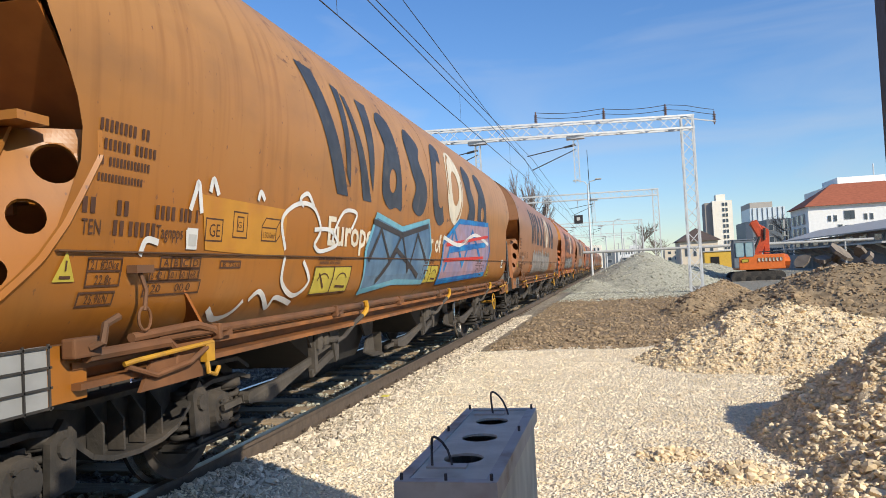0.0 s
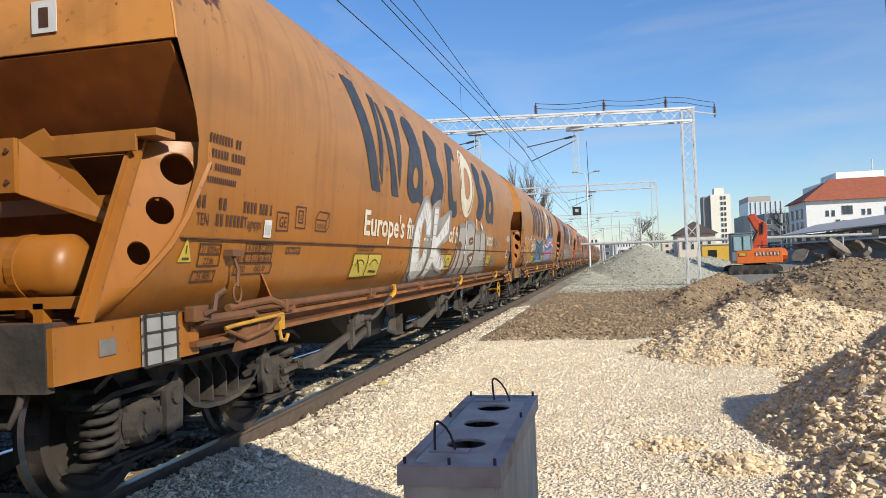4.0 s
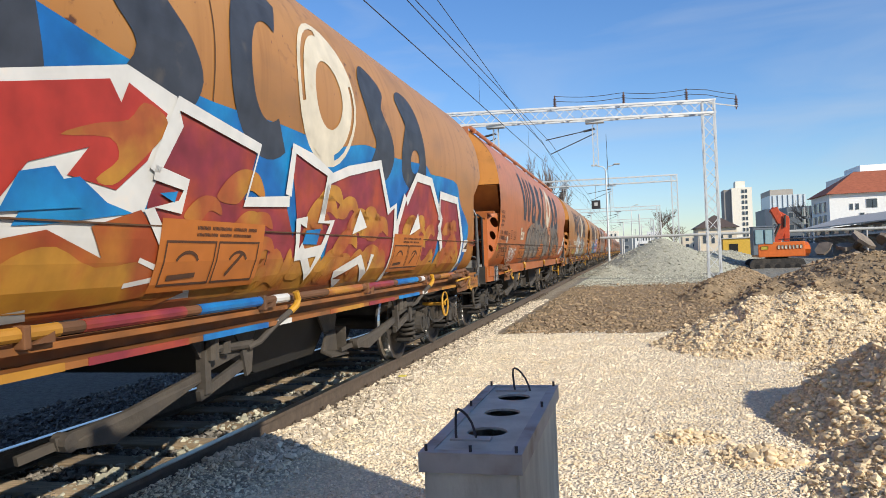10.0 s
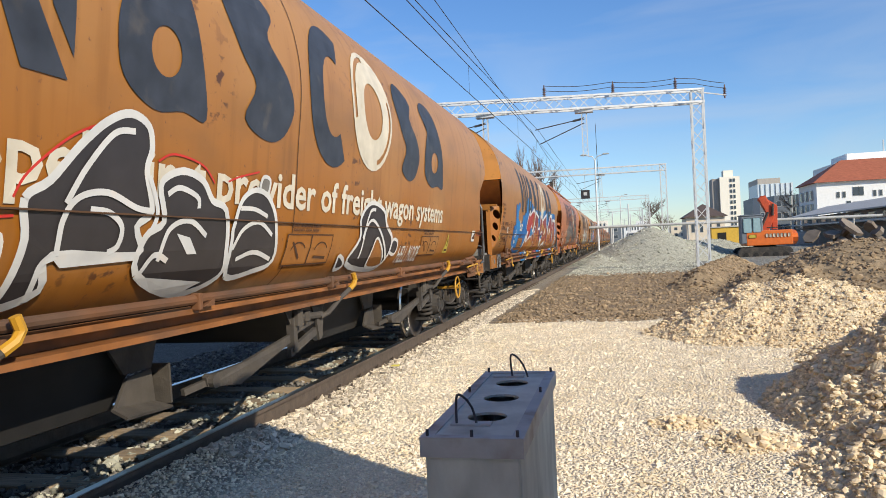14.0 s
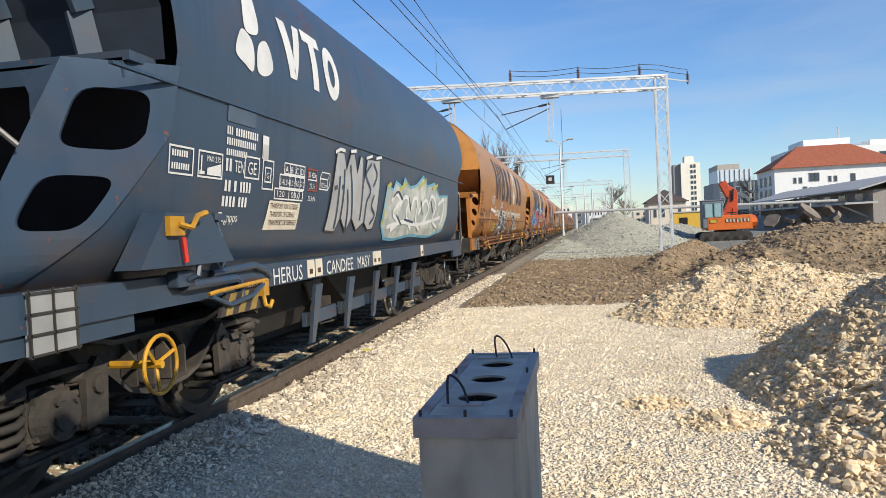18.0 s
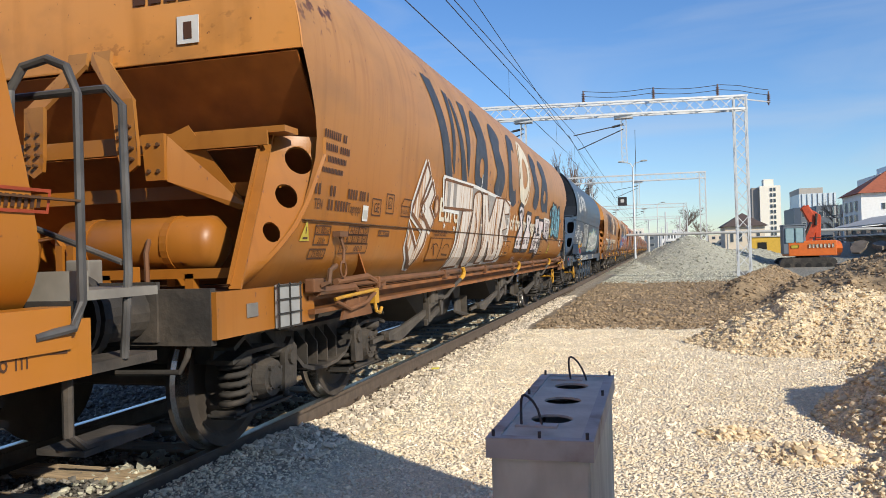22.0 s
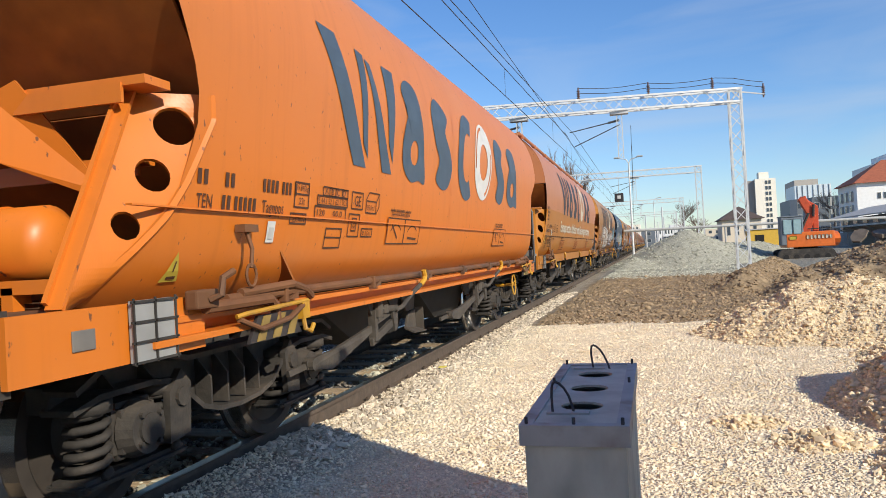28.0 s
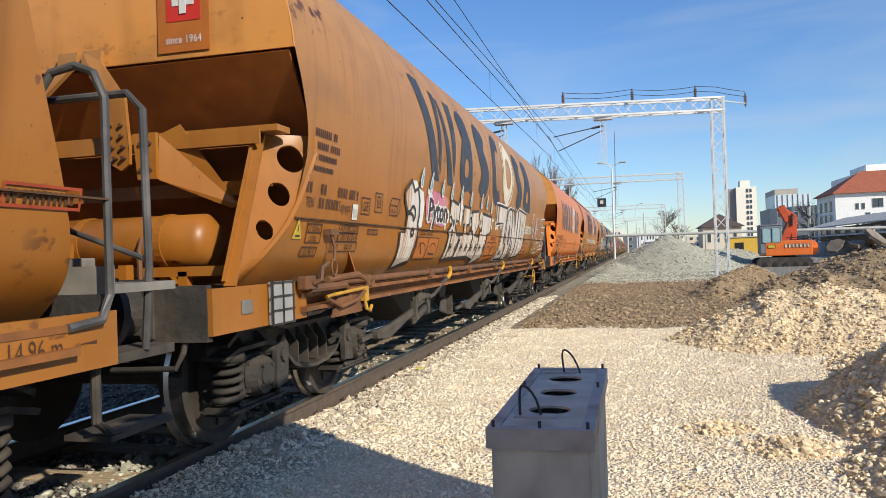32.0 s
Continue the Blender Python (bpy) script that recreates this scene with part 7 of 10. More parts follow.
def hip_roof(b, x0, x1, y0, y1, z, h, material, over=0.6, ridge_in=0.45):
    bm = bmesh.new()
    x0, x1, y0, y1 = x0 - over, x1 + over, y0 - over, y1 + over
    d = min(x1 - x0, y1 - y0) * ridge_in
    if x1 - x0 > y1 - y0:
        r = [(x0 + d, (y0 + y1) / 2, z + h), (x1 - d, (y0 + y1) / 2, z + h)]
    else:
        r = [((x0 + x1) / 2, y0 + d, z + h), ((x0 + x1) / 2, y1 - d, z + h)]
    c = [bm.verts.new(p) for p in ((x0, y0, z), (x1, y0, z), (x1, y1, z), (x0, y1, z))]
    t = [bm.verts.new(p) for p in r]
    if x1 - x0 > y1 - y0:
        fs = ((c[0], c[1], t[1], t[0]), (c[1], c[2], t[1]), (c[2], c[3], t[0], t[1]), (c[3], c[0], t[0]))
    else:
        fs = ((c[0], c[1], t[0]), (c[1], c[2], t[1], t[0]), (c[2], c[3], t[1]), (c[3], c[0], t[0], t[1]))
    for f in fs:
        bm.faces.new(f)
    bm.faces.new(c[::-1])
    return part("roof", bm, material, b)


h1 = thing("white_house", "white plastered three-storey building with a red tiled hip roof", "building")
part("wall", bbox(28.6, 46, 120, 131, -0.3, 8.4), PLASTER, h1)
hip_roof(h1, 28.6, 46, 120, 131, 8.35, 3.6, ROOFTILE)
for (x, z, w, h) in ((31.5, 6.4, 0.35, 0.8), (32.3, 6.4, 0.35, 0.8), (33.9, 6.8, 0.7, 1.2), (34.6, 6.8, 0.6, 1.2), (36.4, 6.4, 0.35, 0.8), (37.2, 6.4, 0.35, 0.8), (33.9, 4.4, 0.7, 1.7), (34.6, 4.4, 0.6, 1.7), (31.5, 3.6, 0.35, 0.6), (32.3, 3.6, 0.35, 0.6),
                     (36.5, 4.6, 0.6, 1.1), (39.6, 6.0, 0.6, 2.0), (32.9, 4.4, 0.5, 2.0), (31.5, 1.6, 0.35, 0.6), (34.2, 1.8, 1.0, 1.2)):
    f = part("window", bbox(x - w / 2 - 0.06, x + w / 2 + 0.06, 119.93, 120.2, z - h / 2 - 0.06, z + h / 2 + 0.06), GREYPLATE, h1)
    part("pane", bbox(x - w / 2, x + w / 2, 119.9, 119.925, z - h / 2, z + h / 2), GLASS, f)
for j, z in enumerate((2.4, 4.6, 6.6)):
    for y in (122.5, 125.5, 128.5, 132, 136):
        f = part("window", bbox(28.33, 28.6, y - 0.6, y + 0.6, z - 0.75, z + 0.75), GREYPLATE, h1)
        part("pane", bbox(28.3, 28.325, y - 0.5, y + 0.5, z - 0.65, z + 0.65), GLASS, f)
h2 = thing("hospital_block", "tall white flat-roofed building behind the red roof", "building")
part("wall", bbox(45, 75, 172, 190, -0.3, 15.4), PLASTER, h2)
part("roof_house", bbox(48.5, 58, 176, 188, 15.4, 17.6), PLASTER, h2)
part("roof_house", bbox(62, 70, 176, 188, 15.4, 16.8), PLASTER, h2)
windows(h2, 46, 74, 172, 11.2, 15.0, 9, 1, 0.55, 0.45)
bm = bmesh.new()
rod(bm, (57, 180, 17.6), (57, 180, 20.5), 0.15, 6)
part("antenna", bm, GALV, h2)
h3 = thing("tower_block", "cream concrete tower block with dark balcony bands", "building")
part("wall", bbox(50.2, 59.6, 390, 404, -0.3, 30), CREAMWALL, h3)
part("wall", bbox(46.8, 50.2, 392, 404, -0.3, 29.4), mat("grey_gable", (0.3, 0.27, 0.24), 0.8, var=0.1), h3)
part("roof_house", bbox(52.5, 57, 393, 400, 30, 33.4), CREAMWALL, h3)
for j in range(10):
    for x in (55.4, 56.9):
        f = part("window", bbox(x - 0.5, x + 0.5, 389.8, 390.2, 3 + j * 2.7, 4.7 + j * 2.7), GREYPLATE, h3)
        part("pane", bbox(x - 0.42, x + 0.42, 389.7, 389.79, 3.1 + j * 2.7, 4.6 + j * 2.7), GLASS, f)
h4 = thing("office_block", "dark grey glazed office block with a pale upper storey", "building")
part("wall", bbox(43.6, 54, 252, 268, -0.3, 12.6), GREYWALL, h4)
part("upper_storey", bbox(43.6, 54, 252.4, 268, 12.6, 16.8), mat("pale_glazing", (0.6, 0.66, 0.68), 0.4, var=0.1), h4)
part("wall", bbox(41.6, 43.6, 250, 268, -0.3, 12.4), mat("dark_blue_cladding", (0.07, 0.09, 0.12), 0.5, var=0.1), h4)
windows(h4, 44, 54, 252, 2, 12, 7, 3, 0.8, 0.5)
for k in range(7):
    part("mullion", bbox(44.3 + 1.5 * k, 44.45 + 1.5 * k, 252.2, 252.4, 12.7, 16.7), GREYWALL, h4)
h4b = thing("flat_block", "grey flat-roofed office annex", "building")
part("wall", bbox(38.6, 47, 202, 214, -0.3, 10.6), GREYWALL, h4b)
windows(h4b, 38.8, 46.8, 202, 1, 10, 5, 3, 0.75, 0.5)
h4c = thing("tan_gable", "pale tan building gable behind the tower", "building")
part("wall", bbox(52.0, 60, 300, 320, -0.3, 21.8), mat("tan_gable_wall", (0.42, 0.38, 0.33), 0.85, var=0.08), h4c)
h5 = thing("station_house", "tan house with a steep dark brown hip roof", "building")
part("wall", bbox(12.6, 19.6, 150, 160, -0.3, 5.0), TAN, h5)
hip_roof(h5, 12.6, 19.6, 150, 160, 4.9, 2.6, BROWNROOF, 0.6, 0.5)
windows(h5, 13, 19.2, 150, 1.0, 4.6, 4, 1, 0.4, 0.5)
h6 = thing("goods_shed", "long low goods shed with a grey sheet roof and dark doorways", "building")
part("wall", bbox(21.5, 27.5, 62, 98, -0.3, 2.9), mat("shed_wall", (0.3, 0.27, 0.24), 0.85, var=0.15), h6)
bm = bmesh.new()
plate(bm, [(20.2, 61, 2.95), (24.5, 61, 4.1), (24.5, 99, 4.1), (20.2, 99, 2.95)], 0.12)
plate(bm, [(24.5, 61, 4.1), (29, 61, 2.95), (29, 99, 2.95), (24.5, 99, 4.1)], 0.12)
part("roof", bm, mat("sheet_roof", (0.42, 0.40, 0.37), 0.7, var=0.12), h6)
part("canopy", bbox(19.2, 21.5, 61, 99, 1.85, 2.0), GREYPLATE, h6)
for k in range(9):
    f = part("window", bbox(21.4, 21.6, 63.5 + k * 3.9, 65.5 + k * 3.9, 2.1, 2.75), GREYPLATE, h6)
    part("pane", bbox(21.36, 21.395, 63.65 + k * 3.9, 65.35 + k * 3.9, 2.18, 2.68), GLASS, f)
    bm = bmesh.new()
    beam(bm, (19.4, 63 + k * 4.2, 1.85), (21.5, 63 + k * 4.2, 0.8), 0.12, 0.12)
    part("canopy_brace", bm, GREYPLATE, h6)
for i, (x0, x1, y, z, m_) in enumerate(((-20, 12, 330, 7, GREYWALL), (-14, -4, 300, 9, CREAMWALL), (22, 40, 330, 6, TAN), (2, 9, 280, 6.5, PLASTER), (8, 14, 340, 9, PLASTER))):
    h = thing("far_building", "far low building at the end of the yard", "building", "far buildings")
    part("wall", bbox(x0, x1, y, y + 12, -0.3, z), m_, h)
    windows(h, x0 + 0.5, x1 - 0.5, y, 1, z, 6, 2, 0.5, 0.5)

# yard clutter behind the ballast heap
v = thing("white_van", "white delivery van parked by the heap", "van")
part("body", bbox(0.7, 2.3, 92, 96, 0.4, 2.1, 0.12), WHITE, v)
part("windscreen", bbox(0.85, 2.15, 91.97, 92.02, 1.3, 1.95), GLASS, v)
for x in (0.75, 2.05):
    bm = bmesh.new()
    rod(bm, (x, 93, 0.1), (x + 0.2, 93, 0.1), 0.33, 14)
    part("wheel", bm, DARK, v)
hut = thing("yellow_container", "yellow site container with a dark hatch", "container")
part("body", bbox(8.6, 11.6, 78, 80.5, -0.3, 2.0, 0.04), mat("container_yellow", (0.62, 0.38, 0.05), 0.5, var=0.12), hut)
part("roof", bbox(8.5, 11.7, 77.9, 80.6, 2.0, 2.1), GREYPLATE, hut)
part("hatch", bbox(9.2, 10.0, 77.95, 77.99, 0.3, 1.5), DARK, hut)
shed = thing("yard_fence", "low grey board fence across the yard", "fence")
for k in range(16):
    part("panel", bbox(9 + k * 1.25, 10.15 + k * 1.25, 85, 85.08, -0.3, 1.2 + 0.05 * (k % 3)), GREYPLATE, shed)


def bare_tree(x, y, z, spread, seed, label, poplar=True):
    rg = random.Random(seed)
    t = thing("bare_tree", label, "tree", "bare trees")
    bm = bmesh.new()
    rod(bm, (x, y, -0.3), (x, y, z * 0.45), 0.3, 8, 0.16)
    part("trunk", bm, BARK, t)
    bm = bmesh.new()

    def grow(p, d, length, r, depth):
        q = p + d * length
        rod(bm, p, q, r, 4, r * 0.6, caps=False)
        if depth == 0:
            return
        for _ in range(4 if depth > 1 else 5):
            k = rg.uniform(0.3, 1.0)
            s_ = 0.35 if poplar else 0.8
            e = (d + Vector((rg.uniform(-s_, s_), rg.uniform(-s_, s_), rg.uniform(-0.1, 0.45)))).normalized()
            grow(p + d * length * k, e, length * rg.uniform(0.5, 0.75), r * 0.55, depth - 1)

    for k in range(9):
        a = rg.uniform(0, 6.28)
        s_ = 0.35 if poplar else 0.9
        grow(Vector((x, y, z * rg.uniform(0.2, 0.5))), Vector((s_ * math.cos(a), s_ * math.sin(a), 1)).normalized(), z * rg.uniform(0.2, 0.32), 0.12, 3)
    part("crown", bm, BARK, t)


bare_tree(-13.6, 120, 17.5, 3, 1, "tall bare poplar behind the train")
bare_tree(-11.8, 124, 15.5, 3, 2, "bare poplar behind the train")
bare_tree(-15.2, 117, 14.5, 3, 5, "bare poplar behind the train")
bare_tree(9.0, 230, 15, 6, 3, "wide bare tree at the end of the yard", False)
bare_tree(14.0, 250, 12, 6, 4, "wide bare tree at the end of the yard", False)
bare_tree(40.8, 190, 12.5, 5, 6, "bare tree between the buildings", False)
lf = tagged(part("leaf", bbox(-3.18, -3.10, 8.36, 8.44, -0.095, -0.085), mat("yellow_leaf", (0.7, 0.6, 0.1), 0.6, var=0.1)), "bright yellow scrap lying on the gravel", "litter")


# ---- the train ----
def s_of(t):
    """How far the train has rolled at a time."""
    return 4.188 * t + 0.006 * t * t


MOVING, TURNING = [], []
SPRAYED = ("spray_form", "spray_outline", "spray_line", "spray_tag", "spray_ground", "spray_word", "spray_ring", "spray_stars", "flame", "painted_drop", "drop_outline", "stencil_word", "stencil_dash")


def place(wagon, wheels, y0, near=True, slide=0.0):
    """Sets a wagon on the track; slide moves its spray paint along the side."""
    for o in wagon.children if slide else ():
        if o.name.split(".")[0] in SPRAYED:
            for v in o.data.vertices:
                v.co.y += slide
    MOVING.append((wagon, y0))
    if near:
        for wh in wheels:
            TURNING.append((wh, wh.location.y))


# ---- spray paint ----
def jitter(pts, k, rg):
    return [(u + rg.uniform(-k, k), z + rg.uniform(-k, k)) for u, z in pts]


GLYPHS = [
    [(0, 0), (0.32, 0), (0.36, 0.35), (0.62, 0.35), (0.66, 0), (1, 0), (0.95, 1), (0.62, 1), (0.60, 0.68), (0.38, 0.68), (0.34, 1), (0.04, 1)],
    [(0, 0), (0.95, 0), (1, 0.28), (0.42, 0.30), (0.95, 0.72), (1, 1), (0.04, 1), (0, 0.72), (0.5, 0.70), (0.02, 0.30)],
    [(0.1, 0), (0.42, 0), (0.42, 0.68), (0.92, 0.62), (1, 1), (0.0, 1), (0.02, 0.70)],
    [(0, 0), (1, 0), (1, 0.26), (0.46, 0.26), (0.46, 0.38), (0.88, 0.38), (0.88, 0.62), (0.46, 0.62), (0.46, 0.74), (1, 0.74), (1, 1), (0, 1)],
    [(0, 0.1), (0.2, 0), (0.8, 0), (1, 0.15), (1, 0.9), (0.85, 1), (0.62, 1), (0.62, 0.3), (0.38, 0.3), (0.38, 1), (0.1, 1), (0, 0.9)],
]


def graffiti_row(w, u0, u1, z0, z1, n, fill, line, seed, round_=False, band=0.05, shade=None, lean=0.0):
    """A row of interlocking spray-painted forms: filled shape, outline band and a few inner lines each."""
    rg = random.Random(seed)
    u0, u1 = u0 + 0.3, u1 + 0.3
    du = (u1 - u0) / n
    for i in range(n):
        a, b = u0 + du * i - du * 0.04, u0 + du * (i + 1) + du * 0.04
        lo, hi = z0 + rg.uniform(0, 0.08), z1 - rg.uniform(0, 0.12)
        g = rg.choice(GLYPHS)
        if round_:
            k = 9
            g = [(0.5 + 0.52 * math.cos(2 * math.pi * j / k) * rg.uniform(0.85, 1.1), 0.5 + 0.52 * math.sin(2 * math.pi * j / k) * rg.uniform(0.8, 1.08)) for j in range(k)]
        g = jitter(g, 0.045, rg)
        pts = [(a + (b - a) * x + lean * (z - 0.5) * (b - a), lo + (hi - lo) * z) for x, z in g]
        line_pts = curve(pts) if round_ else pts
        off = 0.008 + 0.0008 * i
        mark(w, "spray_form", [line_pts], fill, off)
        mark(w, "spray_outline", stroke(line_pts + line_pts[:1], band), line, off + 0.003)
        inner = []
        for _ in range(3):
            cu, cz = rg.uniform(a + 0.2 * du, b - 0.2 * du), rg.uniform(lo + 0.2 * (hi - lo), hi - 0.25 * (hi - lo))
            r = rg.uniform(0.05, 0.16)
            inner += stroke(arc(cu, cz, r, r * 0.8, rg.uniform(0, 180), rg.uniform(200, 340), 10), band * 0.6)
        mark(w, "spray_line", inner, shade or line, off + 0.005)


def tag(w, u, z, length, height, material, seed, width=0.025):
    """A quick single-line scrawl."""
    rg = random.Random(seed)
    u += 0.3
    pts, n = [], max(5, int(length / 0.09))
    for i in range(n):
        pts.append((u + length * i / (n - 1) + rg.uniform(-0.04, 0.04), z + rg.uniform(0, height)))
    mark(w, "spray_tag", stroke(curve(pts, False), width), material, 0.012)


def blob(w, pts, fill, line, band=0.045, off=0.008, closed=True):
    """One sprayed rounded form with its outline."""
    c = curve(pts)
    mark(w, "spray_form", [c], fill, off)
    mark(w, "spray_outline", stroke(c + c[:1], band), line, off + 0.003)


def lines(w, runs, width, material, off=0.013, name="spray_line", bend=False):
    for r in runs:
        mark(w, name, stroke(curve(r, False) if bend else r, width), material, off)


def zigzag(u, z, n, du, dz, rg):
    """The points of a jagged scribble."""
    return [(u + du * k / n + rg.uniform(-0.02, 0.02), z + (dz if k % 2 else 0) + rg.uniform(-0.03, 0.03)) for k in range(n + 1)]


def scribble(w, u, z, length, height, material, seed, width=0.022, count=4):
    """A few crossing jagged strokes, like an unreadable signature."""
    rg = random.Random(seed)
    runs = []
    for i in range(count):
        a = u + length * i / count
        runs.append(zigzag(a, z + rg.uniform(0, 0.15) * height, rg.randint(3, 5), length / count * 1.15, height * rg.uniform(0.5, 0.85), rg))
        runs.append([(a + rg.uniform(0, 0.1), z), (a + rg.uniform(0, 0.12), z + height)])
    lines(w, runs, width, material, 0.016)


def piece(w, pts, fill, line, lw, off):
    """One sprayed shape with its outline."""
    mark(w, "graffiti_form", [pts], fill, off)
    mark(w, "graffiti_outline", stroke(pts + pts[:1], lw), line, off + 0.003)


def end_marks(w, lead, sign=2.58):
    """Small plates at the leading end of the side."""
    mark(w, "slope_plate", [rect(lead - 0.89, lead - 0.65, 1.35, 1.52)], WHITE, 0.008, "white plate with a slope symbol")
    mark(w, "slope_symbol", [[(lead - 0.87, 1.39), (lead - 0.67, 1.39), (lead - 0.67, 1.49)]], STENCIL, 0.011)
    mark(w, "date_frame", frame_of(lead - 0.50, lead - 0.14, 1.44, 1.53), DATERED, 0.008)
    mark(w, "date_bars", bars(lead - 0.48, 1.46, (0.05, 0.24), 0.045, 0.02), STENCIL, 0.008)
    triangle_sign(w, lead - sign, 1.20, 0.26)


def standard_marks(w, sign_face=PANEL, slogan=None, ink=INK, lead=SPAN, sign=2.58, length=7.50):
    emblem(w, 2.31, 10.27, 2.02, 3.03, ink=ink)
    data_panel(w)
    for u in (2.62, 5.93, 9.42):
        sign_pair(w, u, 1.19, 0.81, 0.23, sign_face)
    end_marks(w, lead / ALONG, sign)
    if slogan:
        writing(w, slogan, 2.79, 1.60, 0.34, CREAM, width=length, name="slogan", bold=0.022)


PITCH = 16.1
SLOGAN = "Europe's first provider of freight wagon systems"

w0, wh0 = hopper_wagon("pipe", "dusty orange grain hopper wagon with blue graffiti and ring emblem")
standard_marks(w0, YELLOWSIGN, SLOGAN)
lines(w0, [[(2.05, 1.54), (1.97, 1.76), (2.22, 1.89), (2.5, 1.88), (2.65, 1.72), (2.54, 1.59)], [(2.31, 1.88), (2.25, 1.93), (2.38, 1.98), (2.5, 1.89)], [(2.53, 1.71), (2.84, 1.72), (3.02, 1.61), (2.68, 1.54), (2.54, 1.59)], [(2.06, 1.5), (2.07, 1.31), (2.35, 1.2), (2.54, 1.3), (2.38, 1.46)], [(1.67, 1.2), (1.78, 1.25), (2.01, 1.13), (2.05, 1.2), (2.37, 1.14)], [(1.21, 1.17), (1.36, 1.1), (1.52, 1.12), (1.6, 1.2)], [(0.45, 1.48), (0.49, 1.56), (0.59, 1.55)], [(0.85, 1.74), (0.89, 1.84), (0.92, 1.9), (0.96, 1.73)], [(1.04, 1.86), (1.07, 1.94), (1.13, 1.85)], [(0.84, 1.63), (0.85, 1.56), (0.87, 1.53)], [(1.61, 1.86), (1.64, 1.92), (1.7, 1.87)], [(2.91, 1.62), (2.95, 1.73), (3.15, 1.9), (3.45, 1.9), (3.33, 1.75)]], 0.035, WHITE, 0.01, "graffiti_line", True)
mark(w0, "clean_patch", [[(0.96, 1.84), (2.05, 1.83), (2.04, 1.49), (1.25, 1.51), (1.03, 1.52)]], PATCH, 0.0055, "brighter cleaned patch of orange paint")
piece(w0, [(3.75, 1.57), (4.02, 1.93), (4.9, 1.83), (6.06, 1.99), (6.24, 1.62), (6.06, 1.21), (4.81, 1.24), (3.81, 1.17)], SLATEBLUE, CYAN, 0.06, 0.0085)
piece(w0, [(6.85, 1.19), (6.91, 1.74), (7.85, 2.09), (10.37, 2.17), (10.69, 1.7), (10.41, 1.25)], MAUVE, BLUE, 0.08, 0.0085)
lines(w0, [[(3.85, 1.47), (4.17, 1.79), (4.51, 1.47), (4.91, 1.77), (5.24, 1.35), (5.55, 1.8), (6, 1.48)], [(4.18, 1.26), (4.75, 1.59), (5.73, 1.29)], [(3.92, 1.86), (4.91, 1.76), (6.02, 1.92)]], 0.06, BLACKSPRAY, 0.0135, "graffiti_line")
lines(w0, [[(7.07, 1.34), (7.52, 1.95), (8.26, 1.41), (8.91, 1.98), (9.79, 1.5)], [(7.27, 1.64), (10.21, 1.79)]], 0.09, BLUE, 0.0135, "graffiti_line")
lines(w0, [[(7.08, 1.71), (10.44, 1.95)], [(6.99, 1.49), (10.03, 1.55)]], 0.05, RED, 0.0145, "graffiti_line")
lines(w0, [[(6.9, 1.81), (7.94, 1.73), (9.15, 1.93), (10.49, 1.8)]], 0.06, WHITE, 0.0145, "graffiti_line", True)
place(w0, wh0, 2.93, slide=-0.17)

w1, wh1 = hopper_wagon("pipe", "dusty orange grain hopper wagon with huge grey and white graffiti forms")
standard_marks(w1, YELLOWSIGN, SLOGAN)
mark(w1, "graffiti_ground", [curve([(4.48, 1.47), (4.52, 1.75), (4.72, 1.96), (4.93, 2.14), (5.14, 2.15), (5.32, 2.01), (5.45, 2.09), (5.8, 2.16), (5.81, 1.92), (6.38, 2.06), (6.5, 1.98), (6.42, 1.66), (5.97, 1.51), (6.51, 1.29), (6.47, 1.12), (5.34, 1.11), (4.94, 1.05), (4.57, 1.14)], n=4)], SMOKE, 0.0075, "grey sprayed halo of the white letters")
piece(w1, [(4.53, 1.47), (4.56, 1.67), (4.65, 1.82), (4.81, 1.95), (4.93, 2.06), (5.06, 2.1), (5.2, 2.06), (5.31, 1.94), (5.34, 1.82), (5.31, 1.65), (5.1, 1.66), (5.08, 1.78), (5.03, 1.85), (4.97, 1.86), (4.91, 1.81), (4.87, 1.71), (4.86, 1.56), (4.86, 1.44), (4.91, 1.37), (4.96, 1.35), (5.03, 1.39), (5.05, 1.49), (5.24, 1.49), (5.25, 1.36), (5.22, 1.22), (5.17, 1.12), (4.99, 1.09), (4.71, 1.16), (4.57, 1.31)], WHITE, ASHGREY, 0.03, 0.0095)
piece(w1, [(5.46, 2.03), (5.7, 2.05), (5.7, 1.93), (5.62, 1.66), (5.67, 1.65), (6.38, 2.01), (6.35, 1.72), (5.74, 1.51), (5.69, 1.5), (6.35, 1.29), (6.34, 1.17), (5.9, 1.22), (5.62, 1.31), (5.56, 1.18), (5.59, 1.11), (5.34, 1.13), (5.34, 1.28), (5.42, 1.43), (5.44, 1.69)], WHITE, ASHGREY, 0.03, 0.011)
